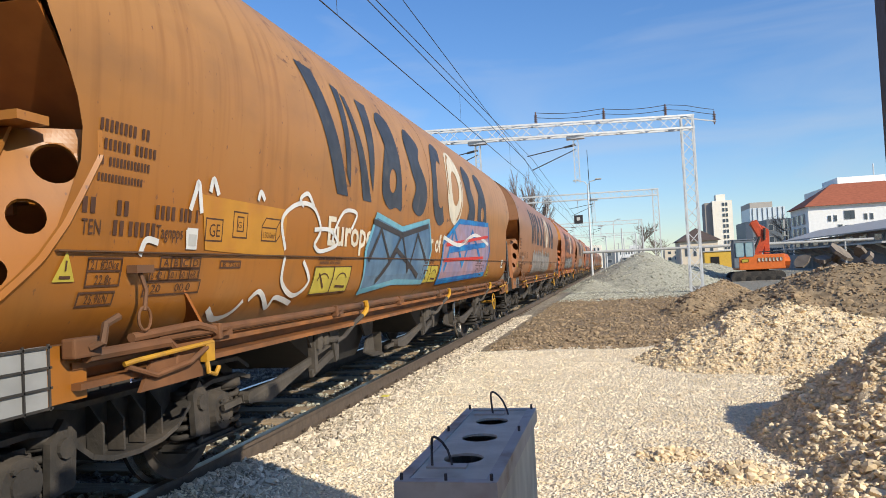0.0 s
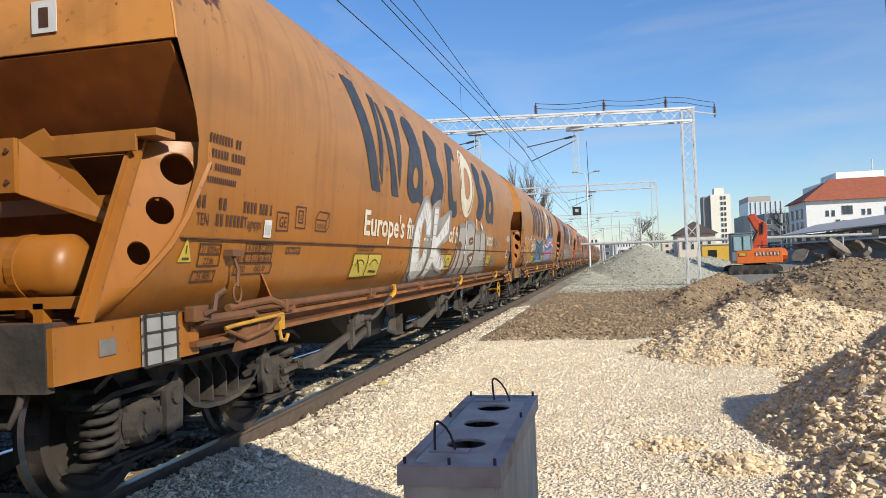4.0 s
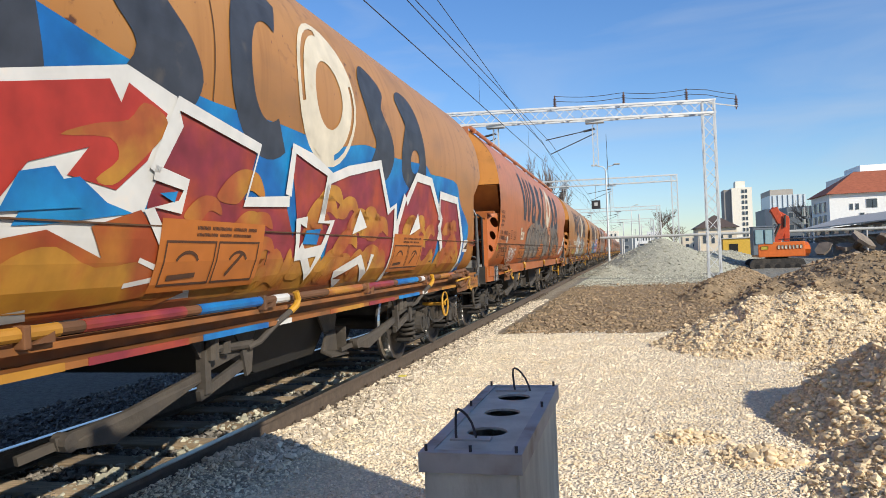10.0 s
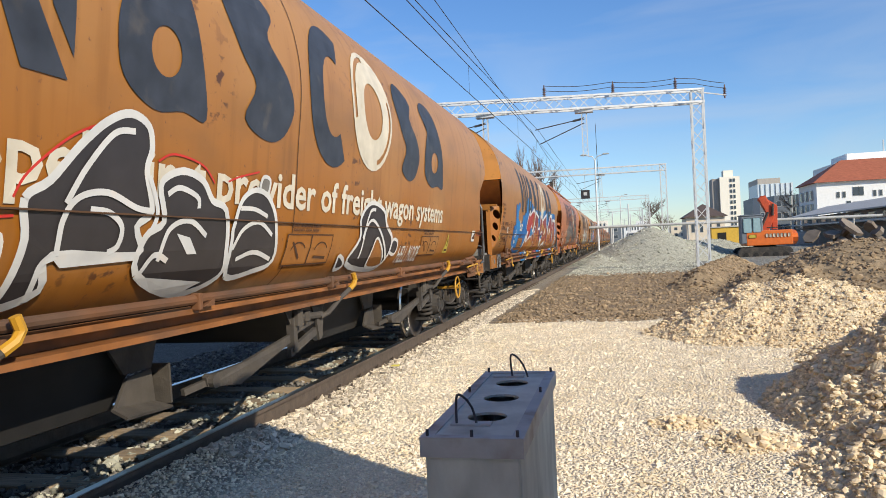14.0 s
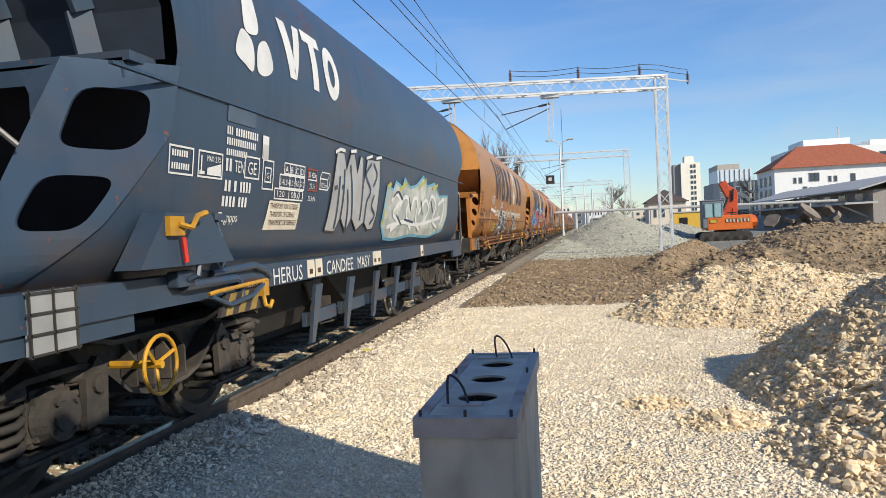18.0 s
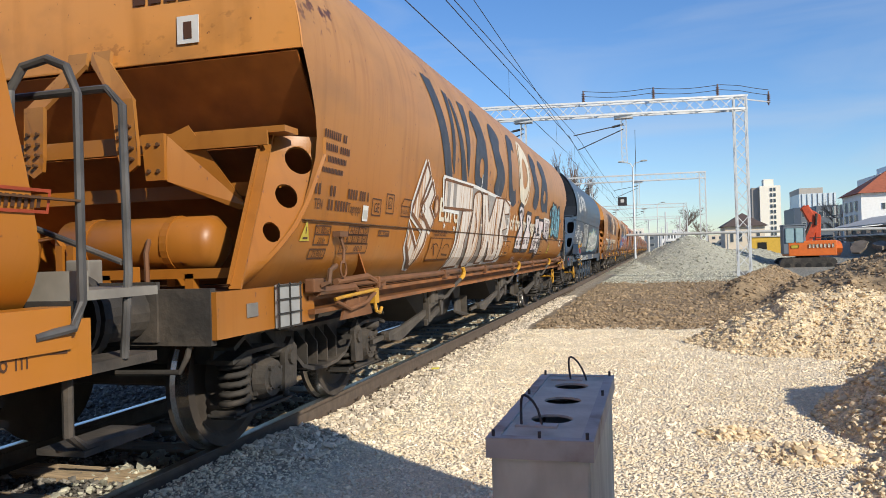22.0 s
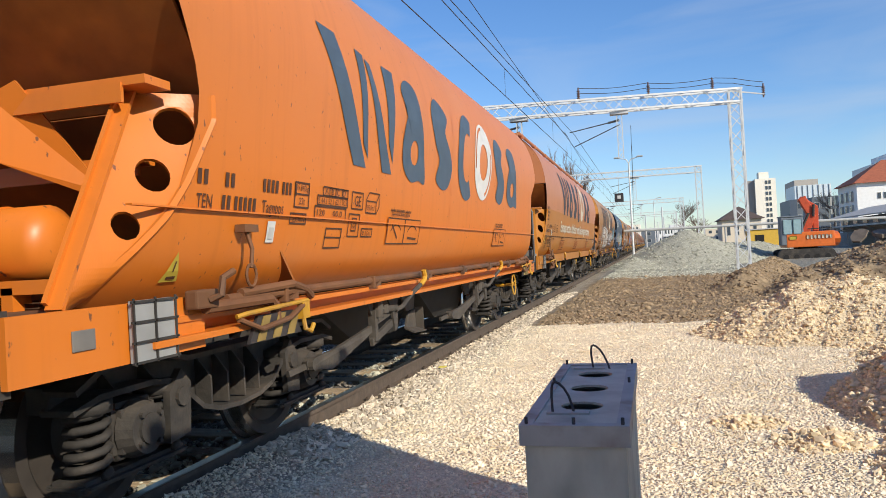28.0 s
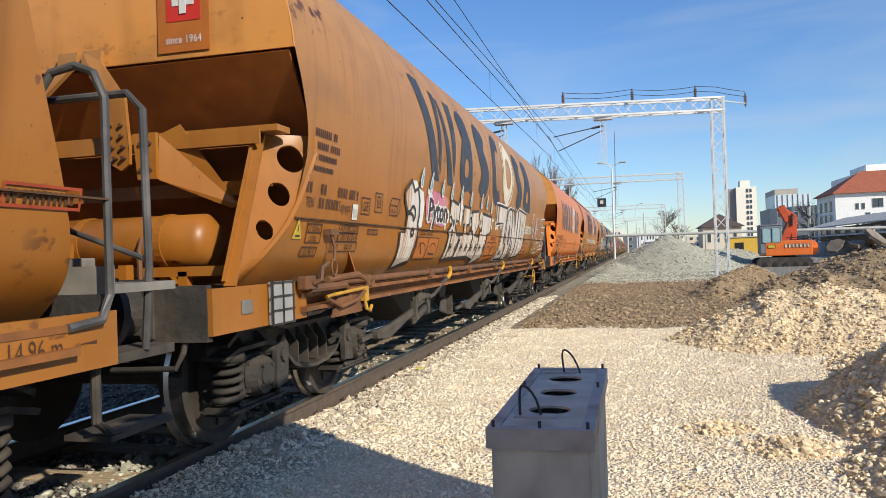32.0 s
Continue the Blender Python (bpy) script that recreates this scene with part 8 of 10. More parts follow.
lines(w1, [[(4.77, 1.89), (4.86, 1.83)], [(4.85, 2), (4.94, 1.88)], [(4.96, 2.06), (4.98, 1.88)], [(5.06, 2.1), (5.04, 1.86)], [(5.19, 2.06), (5.09, 1.81)], [(5.31, 1.92), (5.12, 1.75)], [(4.74, 1.75), (4.85, 1.65)], [(4.73, 1.59), (4.85, 1.54)], [(4.72, 1.44), (4.86, 1.45)], [(4.8, 1.26), (4.91, 1.35)], [(4.99, 1.12), (4.98, 1.33)], [(5.15, 1.12), (5.03, 1.35)], [(5.2, 1.24), (5.07, 1.39)], [(5.23, 1.43), (5.09, 1.45)], [(5.49, 1.95), (5.67, 1.96)], [(5.49, 1.81), (5.65, 1.82)], [(5.47, 1.67), (5.62, 1.67)], [(5.44, 1.49), (5.67, 1.48)], [(5.41, 1.38), (5.63, 1.36)], [(5.37, 1.23), (5.55, 1.21)], [(5.86, 1.7), (5.89, 1.62)], [(6.07, 1.8), (6.1, 1.69)], [(6.24, 1.88), (6.28, 1.76)], [(5.92, 1.35), (5.89, 1.28)], [(6.15, 1.3), (6.13, 1.22)]], 0.014, ASHGREY, 0.0125, "graffiti_line")
mark(w1, "graffiti_form", [curve([(4.91, 1.81), (4.87, 1.71), (4.86, 1.56), (4.9, 1.39), (4.97, 1.41), (5.02, 1.56), (5.02, 1.72), (4.97, 1.79)], n=4)], ORANGE, 0.0105)
piece(w1, [(7.06, 1.84), (7.3, 1.88), (7.56, 1.88), (7.79, 1.97), (8.08, 1.96), (8.41, 1.87), (8.6, 1.81), (8.91, 1.79), (9.1, 1.86), (9.44, 1.82), (9.58, 1.68), (9.74, 1.34), (10.1, 1.08), (8.93, 1.05), (7.77, 1.07), (6.77, 1.1), (6.86, 1.28), (7, 1.5)], ASHGREY, SMOKE, 0.07, 0.009)
lines(w1, [[(7.09, 1.86), (7.05, 1.59), (6.99, 1.37), (6.86, 1.12)], [(7.7, 1.94), (7.65, 1.69), (7.63, 1.43), (7.73, 1.11)], [(8.41, 1.87), (8.37, 1.64), (8.44, 1.48), (8.27, 1.24), (8.37, 1.07)], [(9.44, 1.82), (9.57, 1.53), (9.83, 1.19)], [(7.35, 1.54), (7.19, 1.59), (7.14, 1.55), (7.29, 1.49), (7.23, 1.33), (7.25, 1.13)]], 0.075, PIPE, 0.013, "graffiti_line", True)
lines(w1, [[(7.95, 1.38), (8.34, 1.43), (8.44, 1.35), (8.37, 1.25), (7.95, 1.37)], [(7.92, 1.66), (8.18, 1.69), (8.26, 1.64), (8.02, 1.6), (7.92, 1.65)], [(8.91, 1.79), (8.99, 1.46)]], 0.05, PIPE, 0.013, "graffiti_line", True)
lines(w1, [[(7.59, 1.97), (7.66, 1.7), (7.63, 1.43)], [(8.41, 2.03), (8.54, 1.85)], [(8.85, 1.98), (9.09, 1.88)], [(8.21, 1.3), (8.33, 1.39)]], 0.06, WHITE, 0.016, "graffiti_line", True)
scribble(w1, 10.25, 1.55, 0.5, 0.22, SILVER, 13, 0.025, 3)
scribble(w1, 10.0, 1.14, 0.75, 0.25, SILVER, 14, 0.03, 3)
writing(w1, "RiBS", 12.06, 1.73, 0.18, WHITE, name="stencil_word", bold=0.02)
mark(w1, "stencil_dash", [rect(11.93, 12.03, 1.77, 1.79), rect(12.46, 12.56, 1.77, 1.79)], WHITE)
place(w1, wh1, -12.98, slide=0.26)

w2, wh2 = hopper_wagon("plate", "salmon orange grain hopper wagon with grey bubble graffiti and roof rail", paint_=SALMON)
standard_marks(w2)
writing(w2, "Eur", 2.6, 1.61, 0.36, CREAM, name="slogan", bold=0.022)
writing(w2, "ge", 8.05, 1.61, 0.36, CREAM, name="slogan", bold=0.022)
mark(w2, "spray_ground", [curve([(3.2, 1.12), (3.5, 1.8), (4.2, 2.0), (5.0, 2.12), (5.8, 2.10), (6.2, 1.97), (6.7, 2.08), (7.2, 2.0), (7.1, 1.5), (6.9, 1.12), (5.0, 1.08)])], WASH, 0.005, "grey smoky sprayed ground")
mark(w2, "spray_ground", [curve([(8.18, 2.12), (8.55, 2.02), (9.2, 2.15), (10.13, 2.24), (10.35, 2.0), (10.36, 1.5), (9.6, 1.10), (8.98, 1.12), (8.7, 1.4)])], WASH, 0.005)
BUBBLES = [((3.4, 1.14), 0.7, 0.74), ((4.1, 1.16), 0.75, 0.75), ((4.9, 1.2), 0.65, 0.7), ((5.62, 1.18), 0.62, 0.6), ((6.15, 1.3), 0.6, 0.5), ((6.75, 1.13), 0.85, 0.84),
           ((7.53, 1.26), 0.52, 0.56), ((8.42, 1.24), 0.44, 0.52), ((8.85, 1.14), 0.6, 0.62), ((9.4, 1.3), 0.55, 0.5), ((9.93, 1.4), 0.42, 0.54), ((10.45, 1.32), 0.34, 0.48)]
rg = random.Random(21)
for k, ((u, z), a, b) in enumerate(BUBBLES):
    blob(w2, jitter([(u + a * 0.2, z), (u, z + b * 0.35), (u + a * 0.06, z + b * 0.8), (u + a * 0.45, z + b), (u + a * 0.95, z + b * 0.85), (u + a, z + b * 0.4), (u + a * 0.7, z + b * 0.02)], 0.03, rg), WASH, BLACKSPRAY, 0.035, 0.007 + 0.0008 * k)
    scribble(w2, u + a * 0.2, z + b * 0.22, a * 0.6, b * 0.5, BLACKSPRAY, 210 + k, 0.016, 2)
    for i in range(3):
        uu = u + a * (0.3 + 0.22 * i)
        lines(w2, [[(uu, z + b * 0.95), (uu + 0.01, z + b * rg.uniform(0.62, 0.8))]], 0.022, BLACKSPRAY, 0.018)
scribble(w2, 8.62, 1.72, 0.7, 0.34, BLACKSPRAY, 230, 0.018, 3)
scribble(w2, 9.4, 1.70, 0.5, 0.42, BLACKSPRAY, 231, 0.018, 2)
scribble(w2, 5.7, 1.72, 0.75, 0.34, BLACKSPRAY, 232, 0.018, 3)
scribble(w2, 4.2, 1.78, 0.8, 0.30, BLACKSPRAY, 233, 0.018, 3)
lines(w2, [[(7.85, 2.02), (8.0, 2.04), (8.1, 1.98)], [(7.82, 1.94), (7.95, 1.96), (8.05, 1.9)], [(8.4, 1.98), (8.5, 1.88)], [(8.42, 1.88), (8.52, 1.8)], [(8.1, 1.2), (8.16, 1.32)], [(8.02, 1.18), (8.08, 1.3)], [(10.75, 1.95), (10.82, 1.9)]], 0.026, BLACKSPRAY, 0.012, bend=True)
for u in (5.8, 9.38):
    mark(w2, "sign_ground", [rect(u - 0.06, u + 0.94, 1.16, 1.45), rect(u + 0.3, u + 0.88, 1.46, 1.54)], PANEL, 0.019)
    mark(w2, "instruction_drawing", frame_of(u, u + 0.42, 1.19, 1.43, 0.014) + frame_of(u + 0.44, u + 0.86, 1.19, 1.43, 0.014) + stroke(arc(u + 0.2, 1.29, 0.1, 0.08, 20, 160, 8), 0.02) + stroke([(u + 0.08, 1.38), (u + 0.24, 1.24)], 0.025) + stroke(arc(u + 0.62, 1.3, 0.1, 0.08, 20, 160, 8), 0.02) + stroke([(u + 0.5, 1.24), (u + 0.76, 1.23)], 0.025) + bars(u + 0.34, 1.50, (0.12, 0.2, 0.14), 0.018, 0.02) + bars(u + 0.36, 1.47, (0.1, 0.12, 0.2), 0.016, 0.02), STENCIL, 0.022)
writing(w2, "MONO", 1.12, 1.14, 0.42, WHITE, width=0.85, name="spray_word", off=0.01)
for k in range(9):
    tag(w2, 11.0 + 0.16 * k, 1.1 + 0.06 * k, 0.14, 0.25, WHITE, 24 + k, 0.06)
place(w2, wh2, -29.05, slide=0.13)

w3, wh3 = hopper_wagon("pipe", "orange hopper wagon covered in blue, maroon and ochre graffiti")
standard_marks(w3, ORANGE, None)
writing(w3, "Eur", 2.74, 1.59, 0.34, CREAM, width=0.50, name="slogan", bold=0.022)
mark(w3, "graffiti_ground", [curve([(1.81, 1.24), (1.72, 1.47), (1.77, 1.63), (1.87, 1.69), (2.07, 1.73), (2.08, 1.88), (2.01, 2.07), (2.01, 2.15), (2.07, 2.19), (2.13, 2.19), (2.21, 2.15), (2.23, 2.14), (2.31, 2.19), (2.44, 2.24), (2.56, 2.23), (2.63, 2.17), (2.62, 2.12), (2.49, 2.05), (2.44, 1.97), (2.46, 1.85), (2.6, 1.82), (2.78, 1.76), (3.08, 1.78), (3.27, 1.97), (3.46, 1.97), (3.66, 2.08), (3.83, 2.08), (3.85, 2.32), (4.09, 2.47), (4.1, 2.47), (4.43, 2.38), (4.69, 2.36), (4.94, 2.32), (5.37, 2.25), (6, 2.2), (6.8, 2.21), (7.62, 2.19), (8.07, 2.26), (8.39, 2.3), (8.97, 2.28), (9.6, 2.31), (10.18, 2.33), (10.39, 2.26), (10.96, 2.28), (11.65, 2.26), (11.95, 2), (12.5, 1.73), (12.48, 1.41), (12.42, 1.14), (12.2, 1.03), (6, 1.02), (3.4, 1.02)], n=3)], BLUE, 0.005, "blue sprayed ground")
rg = random.Random(31)
# bodies of the letters: (outline, height where the ochre flames begin)
BODIES = [[(5.47, 2.13), (6.0, 2.08), (6.29, 2.01), (6.16, 1.68), (6.69, 1.70), (6.9, 1.38), (6.8, 1.06), (5.6, 1.06), (5.6, 1.22), (5.29, 1.58), (5.31, 1.76)],
          [(6.72, 2.08), (7.03, 2.04), (7.36, 1.97), (7.24, 1.60), (7.45, 1.60), (7.3, 1.38), (7.4, 1.06), (6.7, 1.06), (6.8, 1.3), (6.88, 1.58)],
          [(7.32, 1.91), (7.72, 2.03), (8.44, 2.16), (8.75, 1.76), (8.95, 1.82), (9.0, 1.45), (8.95, 1.06), (7.4, 1.06), (7.45, 1.58), (7.25, 1.60)],
          [(9.05, 1.64), (9.24, 1.93), (9.6, 2.17), (10.16, 2.16), (10.7, 1.75), (10.65, 1.5), (10.6, 1.06), (9.08, 1.06)],
          [(10.6, 2.05), (11.47, 2.03), (11.9, 1.5), (11.96, 1.07), (10.95, 1.06), (10.84, 1.39)]]
for i, p in enumerate(BODIES):
    off = 0.008 + 0.0012 * i
    a, b = min(q[0] for q in p), max(q[0] for q in p)
    mark(w3, "spray_form", [p], MAROON, off)
    flames = []
    for k in range(int(7 * (b - a)) + 2):
        u, z = a + (b - a) * rg.uniform(0.05, 0.62), 1.08 + rg.uniform(0.0, 0.62)
        c_ = rg.uniform(0.6, 1.1)
        flames.append(curve([(u, z), (u + 0.20 * c_, z - 0.02), (u + 0.34 * c_, z + 0.07 * c_), (u + 0.52 * c_, z + 0.03), (u + 0.44 * c_, z + 0.17 * c_), (u + 0.26 * c_, z + 0.19 * c_), (u + 0.10 * c_, z + 0.12 * c_)]))
    low = [(a + 0.1, 1.05), (a + 0.06, 1.22)] + [(a + (b - a) * k / 6, 1.30 + (0.09 if k % 2 else -0.05)) for k in range(1, 6)] + [(b - 0.06, 1.2), (b - 0.1, 1.05)]
    mark(w3, "flame", [curve(low, n=4)], FLAME, off + 0.002)
    mark(w3, "flame", flames, FLAME, off + 0.004)
lines(w3, [[(1.96, 1.52), (2, 1.44), (2.02, 1.52), (2.02, 1.41)], [(2.04, 1.5), (2.08, 1.45), (2.07, 1.43), (2.08, 1.52)], [(2.1, 1.53), (2.13, 1.45), (2.15, 1.54), (2.18, 1.45)], [(2.19, 1.54), (2.22, 1.49), (2.23, 1.45)], [(1.91, 1.32), (1.96, 1.37), (1.96, 1.29)], [(1.98, 1.36), (2.01, 1.29), (2.06, 1.36), (2.08, 1.28)], [(2.09, 1.36), (2.12, 1.3), (2.16, 1.37), (2.19, 1.3)], [(1.96, 1.15), (1.97, 1.2), (2.02, 1.14)], [(2.01, 1.21), (2.05, 1.16), (2.08, 1.22), (2.11, 1.16)], [(2.1, 1.23), (2.19, 1.18), (2.16, 1.17)], [(2.09, 1.56), (2.13, 1.59), (2.18, 1.58), (2.14, 1.56)]], 0.02, WHITE, 0.0095, "graffiti_line", True)
mark(w3, "graffiti_form", [[(3.93, 1.7), (4.06, 1.85), (4.32, 2.03), (4.57, 2.16), (4.62, 2.04), (5.31, 2.23), (5.68, 2.16), (5.75, 2.02), (5.53, 1.67), (5.49, 1.57), (6.02, 1.15), (6.16, 1.02), (3.75, 1.02), (3.48, 1.05), (3.59, 1.16), (3.76, 1.35), (3.92, 1.49), (4.09, 1.51), (4.14, 1.56)]], WHITE, 0.0085)
mark(w3, "graffiti_form", [[(3.99, 1.7), (4.12, 1.85), (4.33, 1.99), (4.49, 2.05), (4.54, 1.97), (5.2, 2.14), (5.28, 2.05), (5.32, 2.15), (5.61, 2.06), (5.48, 1.81), (5.28, 1.65), (4.99, 1.69), (5.1, 1.82), (4.79, 1.72), (4.6, 1.47), (4.19, 1.35), (4.38, 1.61), (4.09, 1.58)]], REDSPRAY, 0.0136)
mark(w3, "graffiti_form", [curve([(4.94, 1.85), (5.13, 1.93), (5.33, 1.98), (5.43, 2.08), (5.58, 2.05), (5.6, 1.96), (5.37, 1.75), (5.25, 1.67), (5.15, 1.69), (5.28, 1.79), (5.22, 1.88)], n=3)], FLAME, 0.0150)
mark(w3, "graffiti_form", [[(4.83, 1.64), (5.06, 1.69), (5.23, 1.59), (5.41, 1.55), (4.9, 1.48), (4.74, 1.47)]], BLUE, 0.0136)
mark(w3, "graffiti_form", [[(3.95, 1.42), (3.97, 1.28), (4.91, 1.46), (5.24, 1.34), (5.15, 1.48), (5.46, 1.57), (5.96, 1.15), (5.74, 1.08), (3.71, 1.05), (3.53, 1.05), (3.68, 1.16)]], EMBER, 0.0136)
mark(w3, "graffiti_form", [curve([(4.57, 1.19), (4.76, 1.35), (4.97, 1.39), (5.21, 1.3), (5.6, 1.32), (5.84, 1.18), (5.31, 1.13), (4.74, 1.13)], n=3)], FLAME, 0.0150)
mark(w3, "graffiti_form", [[(4.3, 1.07), (4.68, 1.12), (4.92, 1.14), (4.97, 1.09)]], WHITE, 0.0150)
lines(w3, [[(5.49, 1.33), (5.68, 1.27), (5.82, 1.19)], [(5.43, 1.21), (5.71, 1.24)]], 0.025, WHITE, 0.0165, "graffiti_line", True)
lines(w3, [[(5.31, 1.76), (5.47, 2.13), (6.29, 2.01), (6.16, 1.67), (6.72, 1.71)], [(5.31, 1.76), (5.57, 1.72), (5.53, 1.6), (5.29, 1.58), (5.62, 1.2)]], 0.075, WHITE, 0.022, "spray_outline")
lines(w3, [[(6.70, 1.75), (6.75, 2.08), (7.03, 2.04), (7.38, 1.96), (7.24, 1.59), (7.46, 1.60), (7.32, 1.38), (6.92, 1.34), (6.88, 1.58), (7.02, 1.58)], [(6.95, 1.4), (7.2, 1.2), (7.3, 1.36)],
           [(7.26, 1.6), (7.34, 1.92), (7.72, 2.03), (8.44, 2.17), (8.76, 1.75), (8.95, 1.82), (9.0, 1.45), (9.0, 1.08)], [(8.45, 1.34), (8.44, 1.14), (8.16, 1.3), (7.7, 1.18), (7.92, 1.1)]], 0.085, WHITE, 0.022, "spray_outline")
lines(w3, [[(9.1, 1.16), (9.04, 1.62), (9.24, 1.93), (9.3, 1.88), (9.6, 2.17), (10.16, 2.17), (10.72, 1.74), (10.64, 1.5)], [(10.62, 1.75), (10.6, 2.05), (11.47, 2.04), (11.92, 1.5), (11.96, 1.08)], [(10.62, 1.7), (10.86, 1.38)]], 0.10, WHITE, 0.022, "spray_outline")
mark(w3, "spray_form", [[(8.02, 1.73), (7.89, 1.51), (8.21, 1.58)], [(9.72, 1.78), (9.47, 1.53), (9.84, 1.62)]], WHITE, 0.022)
mark(w3, "spray_form", [[(4.45, 1.52), (4.53, 1.68), (4.7, 1.72), (4.86, 1.56)], [(6.98, 1.42), (7.02, 1.52), (7.26, 1.54), (7.22, 1.42)], [(5.36, 1.66), (5.5, 1.68), (5.48, 1.62)]], BLUE, 0.022)
for u in (5.66, 9.25):
    mark(w3, "instruction_plate", [rect(u - 0.05, u + 0.97, 1.17, 1.54)], PANEL, 0.026, "orange lever instruction plate")
    mark(w3, "instruction_drawing", frame_of(u, u + 0.45, 1.20, 1.43, 0.012) + frame_of(u + 0.47, u + 0.92, 1.20, 1.43, 0.012) + stroke(arc(u + 0.2, 1.3, 0.1, 0.07, 20, 160, 8), 0.018) + stroke([(u + 0.06, 1.24), (u + 0.3, 1.25)], 0.025) + stroke(arc(u + 0.7, 1.3, 0.1, 0.07, 20, 160, 8), 0.018) + stroke([(u + 0.6, 1.24), (u + 0.74, 1.36)], 0.025) + bars(u + 0.25, 1.49, (0.12, 0.2, 0.14, 0.1), 0.02, 0.02) + bars(u + 0.25, 1.455, (0.2, 0.12, 0.2), 0.018, 0.02), STENCIL, 0.029)
# paint carried over the pipe and the sole bar below the picture
for k in range(11):
    u = 2.75 + 0.89 * k
    col = (BLUE, WHITE, FLAME, MAROON)[k % 4]
    part("painted_stretch", bbox(1.455, 1.464, u, u + (0.2 if col is WHITE else 0.75), 0.873, 0.908), col, w3)
    bm = bmesh.new()
    rod(bm, (1.43, u, 1.045), (1.43, u + (0.2 if col is WHITE else 0.75), 1.045), 0.031, 10)
    part("painted_stretch", bm, col, w3)
place(w3, wh3, -45.08, slide=0.23)

w4, wh4 = hopper_wagon("pipe", "rusty orange grain hopper wagon with black and white bubble graffiti")
standard_marks(w4, ORANGE, SLOGAN)
piece(w4, curve([(3.65, 1.54), (3.77, 1.62), (3.92, 1.78), (4.08, 1.91), (4.23, 1.97), (4.36, 1.93), (4.39, 1.82), (4.36, 1.71), (4.42, 1.52), (4.32, 1.44), (4.35, 1.3), (3.82, 1.31), (3.82, 1.17), (3.64, 1.11), (3.64, 1.2), (3.67, 1.38)], n=4), BLACKSPRAY, WHITE, 0.04, 0.009)
piece(w4, curve([(3.43, 1.14), (3.4, 1.34), (3.46, 1.39), (3.55, 1.39), (3.55, 1.27), (3.51, 1.14)], n=4), BLACKSPRAY, WHITE, 0.035, 0.01)
piece(w4, curve([(4.39, 1.21), (4.39, 1.39), (4.52, 1.47), (4.47, 1.64), (4.54, 1.71), (4.68, 1.74), (4.84, 1.7), (4.94, 1.6), (5.09, 1.55), (5.15, 1.32), (5.17, 1.16), (4.86, 1.08)], n=4), BLACKSPRAY, WHITE, 0.04, 0.011)
piece(w4, curve([(5.25, 1.16), (5.19, 1.39), (5.2, 1.48), (5.26, 1.62), (5.4, 1.69), (5.56, 1.67), (5.68, 1.57), (5.73, 1.46), (5.77, 1.24), (5.57, 1.18)], n=4), BLACKSPRAY, WHITE, 0.035, 0.012)
piece(w4, curve([(5.47, 1.7), (5.5, 1.78), (5.59, 1.77), (5.57, 1.68)], n=4), CARD, WHITE, 0.025, 0.013)
piece(w4, curve([(7.21, 1.17), (7.36, 1.39), (7.33, 1.58), (7.57, 1.72), (7.93, 1.67), (8.06, 1.52), (8.28, 1.39), (8.26, 1.19), (8.05, 1.09)], n=4), BLACKSPRAY, WHITE, 0.04, 0.009)
piece(w4, curve([(7.77, 1.13), (7.74, 1.3), (7.85, 1.39), (8.18, 1.14)], n=4), ORANGE, WHITE, 0.025, 0.0135)
piece(w4, curve([(7.01, 1.13), (6.95, 1.24), (7.08, 1.21), (7.15, 1.15)], n=4), BLACKSPRAY, WHITE, 0.03, 0.01)
piece(w4, curve([(8.29, 1.26), (8.33, 1.38), (8.49, 1.35), (8.49, 1.23)], n=4), BLACKSPRAY, WHITE, 0.03, 0.01)
mark(w4, "graffiti_form", [[(3.8, 1.32), (4.35, 1.32), (4.36, 1.28), (3.88, 1.26)]], WHITE, 0.014)
mark(w4, "graffiti_form", [[(4.48, 1.19), (5.02, 1.14), (4.86, 1.08), (4.63, 1.12)]], WHITE, 0.014)
mark(w4, "graffiti_form", [[(4.64, 1.41), (4.76, 1.39), (4.85, 1.3), (4.76, 1.3)]], WHITE, 0.014)
lines(w4, [[(3.84, 1.31), (3.85, 1.46), (3.93, 1.56), (4.1, 1.59), (4.3, 1.53), (4.42, 1.52)], [(4, 1.51), (4.12, 1.5), (4.21, 1.44), (4.2, 1.35), (4.14, 1.32)], [(3.77, 1.13), (3.77, 1.27), (3.84, 1.31)], [(3.86, 1.53), (3.96, 1.69), (4.12, 1.86), (4.26, 1.89)], [(4.38, 1.69), (4.46, 1.52), (4.42, 1.41)]], 0.03, WHITE, 0.0155, "graffiti_line", True)
lines(w4, [[(4.52, 1.27), (4.57, 1.43), (4.74, 1.48), (4.91, 1.4)], [(4.53, 1.61), (4.63, 1.65), (4.79, 1.61), (4.81, 1.55)], [(4.4, 1.19), (4.48, 1.3), (4.6, 1.27)]], 0.03, WHITE, 0.0155, "graffiti_line", True)
lines(w4, [[(5.21, 1.32), (5.3, 1.44), (5.49, 1.49), (5.68, 1.41)], [(5.28, 1.26), (5.48, 1.3), (5.72, 1.25)], [(5.25, 1.57), (5.42, 1.57), (5.59, 1.53)]], 0.028, WHITE, 0.0165, "graffiti_line", True)
lines(w4, [[(7.44, 1.21), (7.47, 1.46), (7.63, 1.56), (7.91, 1.44), (8.23, 1.19)], [(7.42, 1.39), (7.54, 1.63), (7.69, 1.66)]], 0.03, WHITE, 0.0155, "graffiti_line", True)
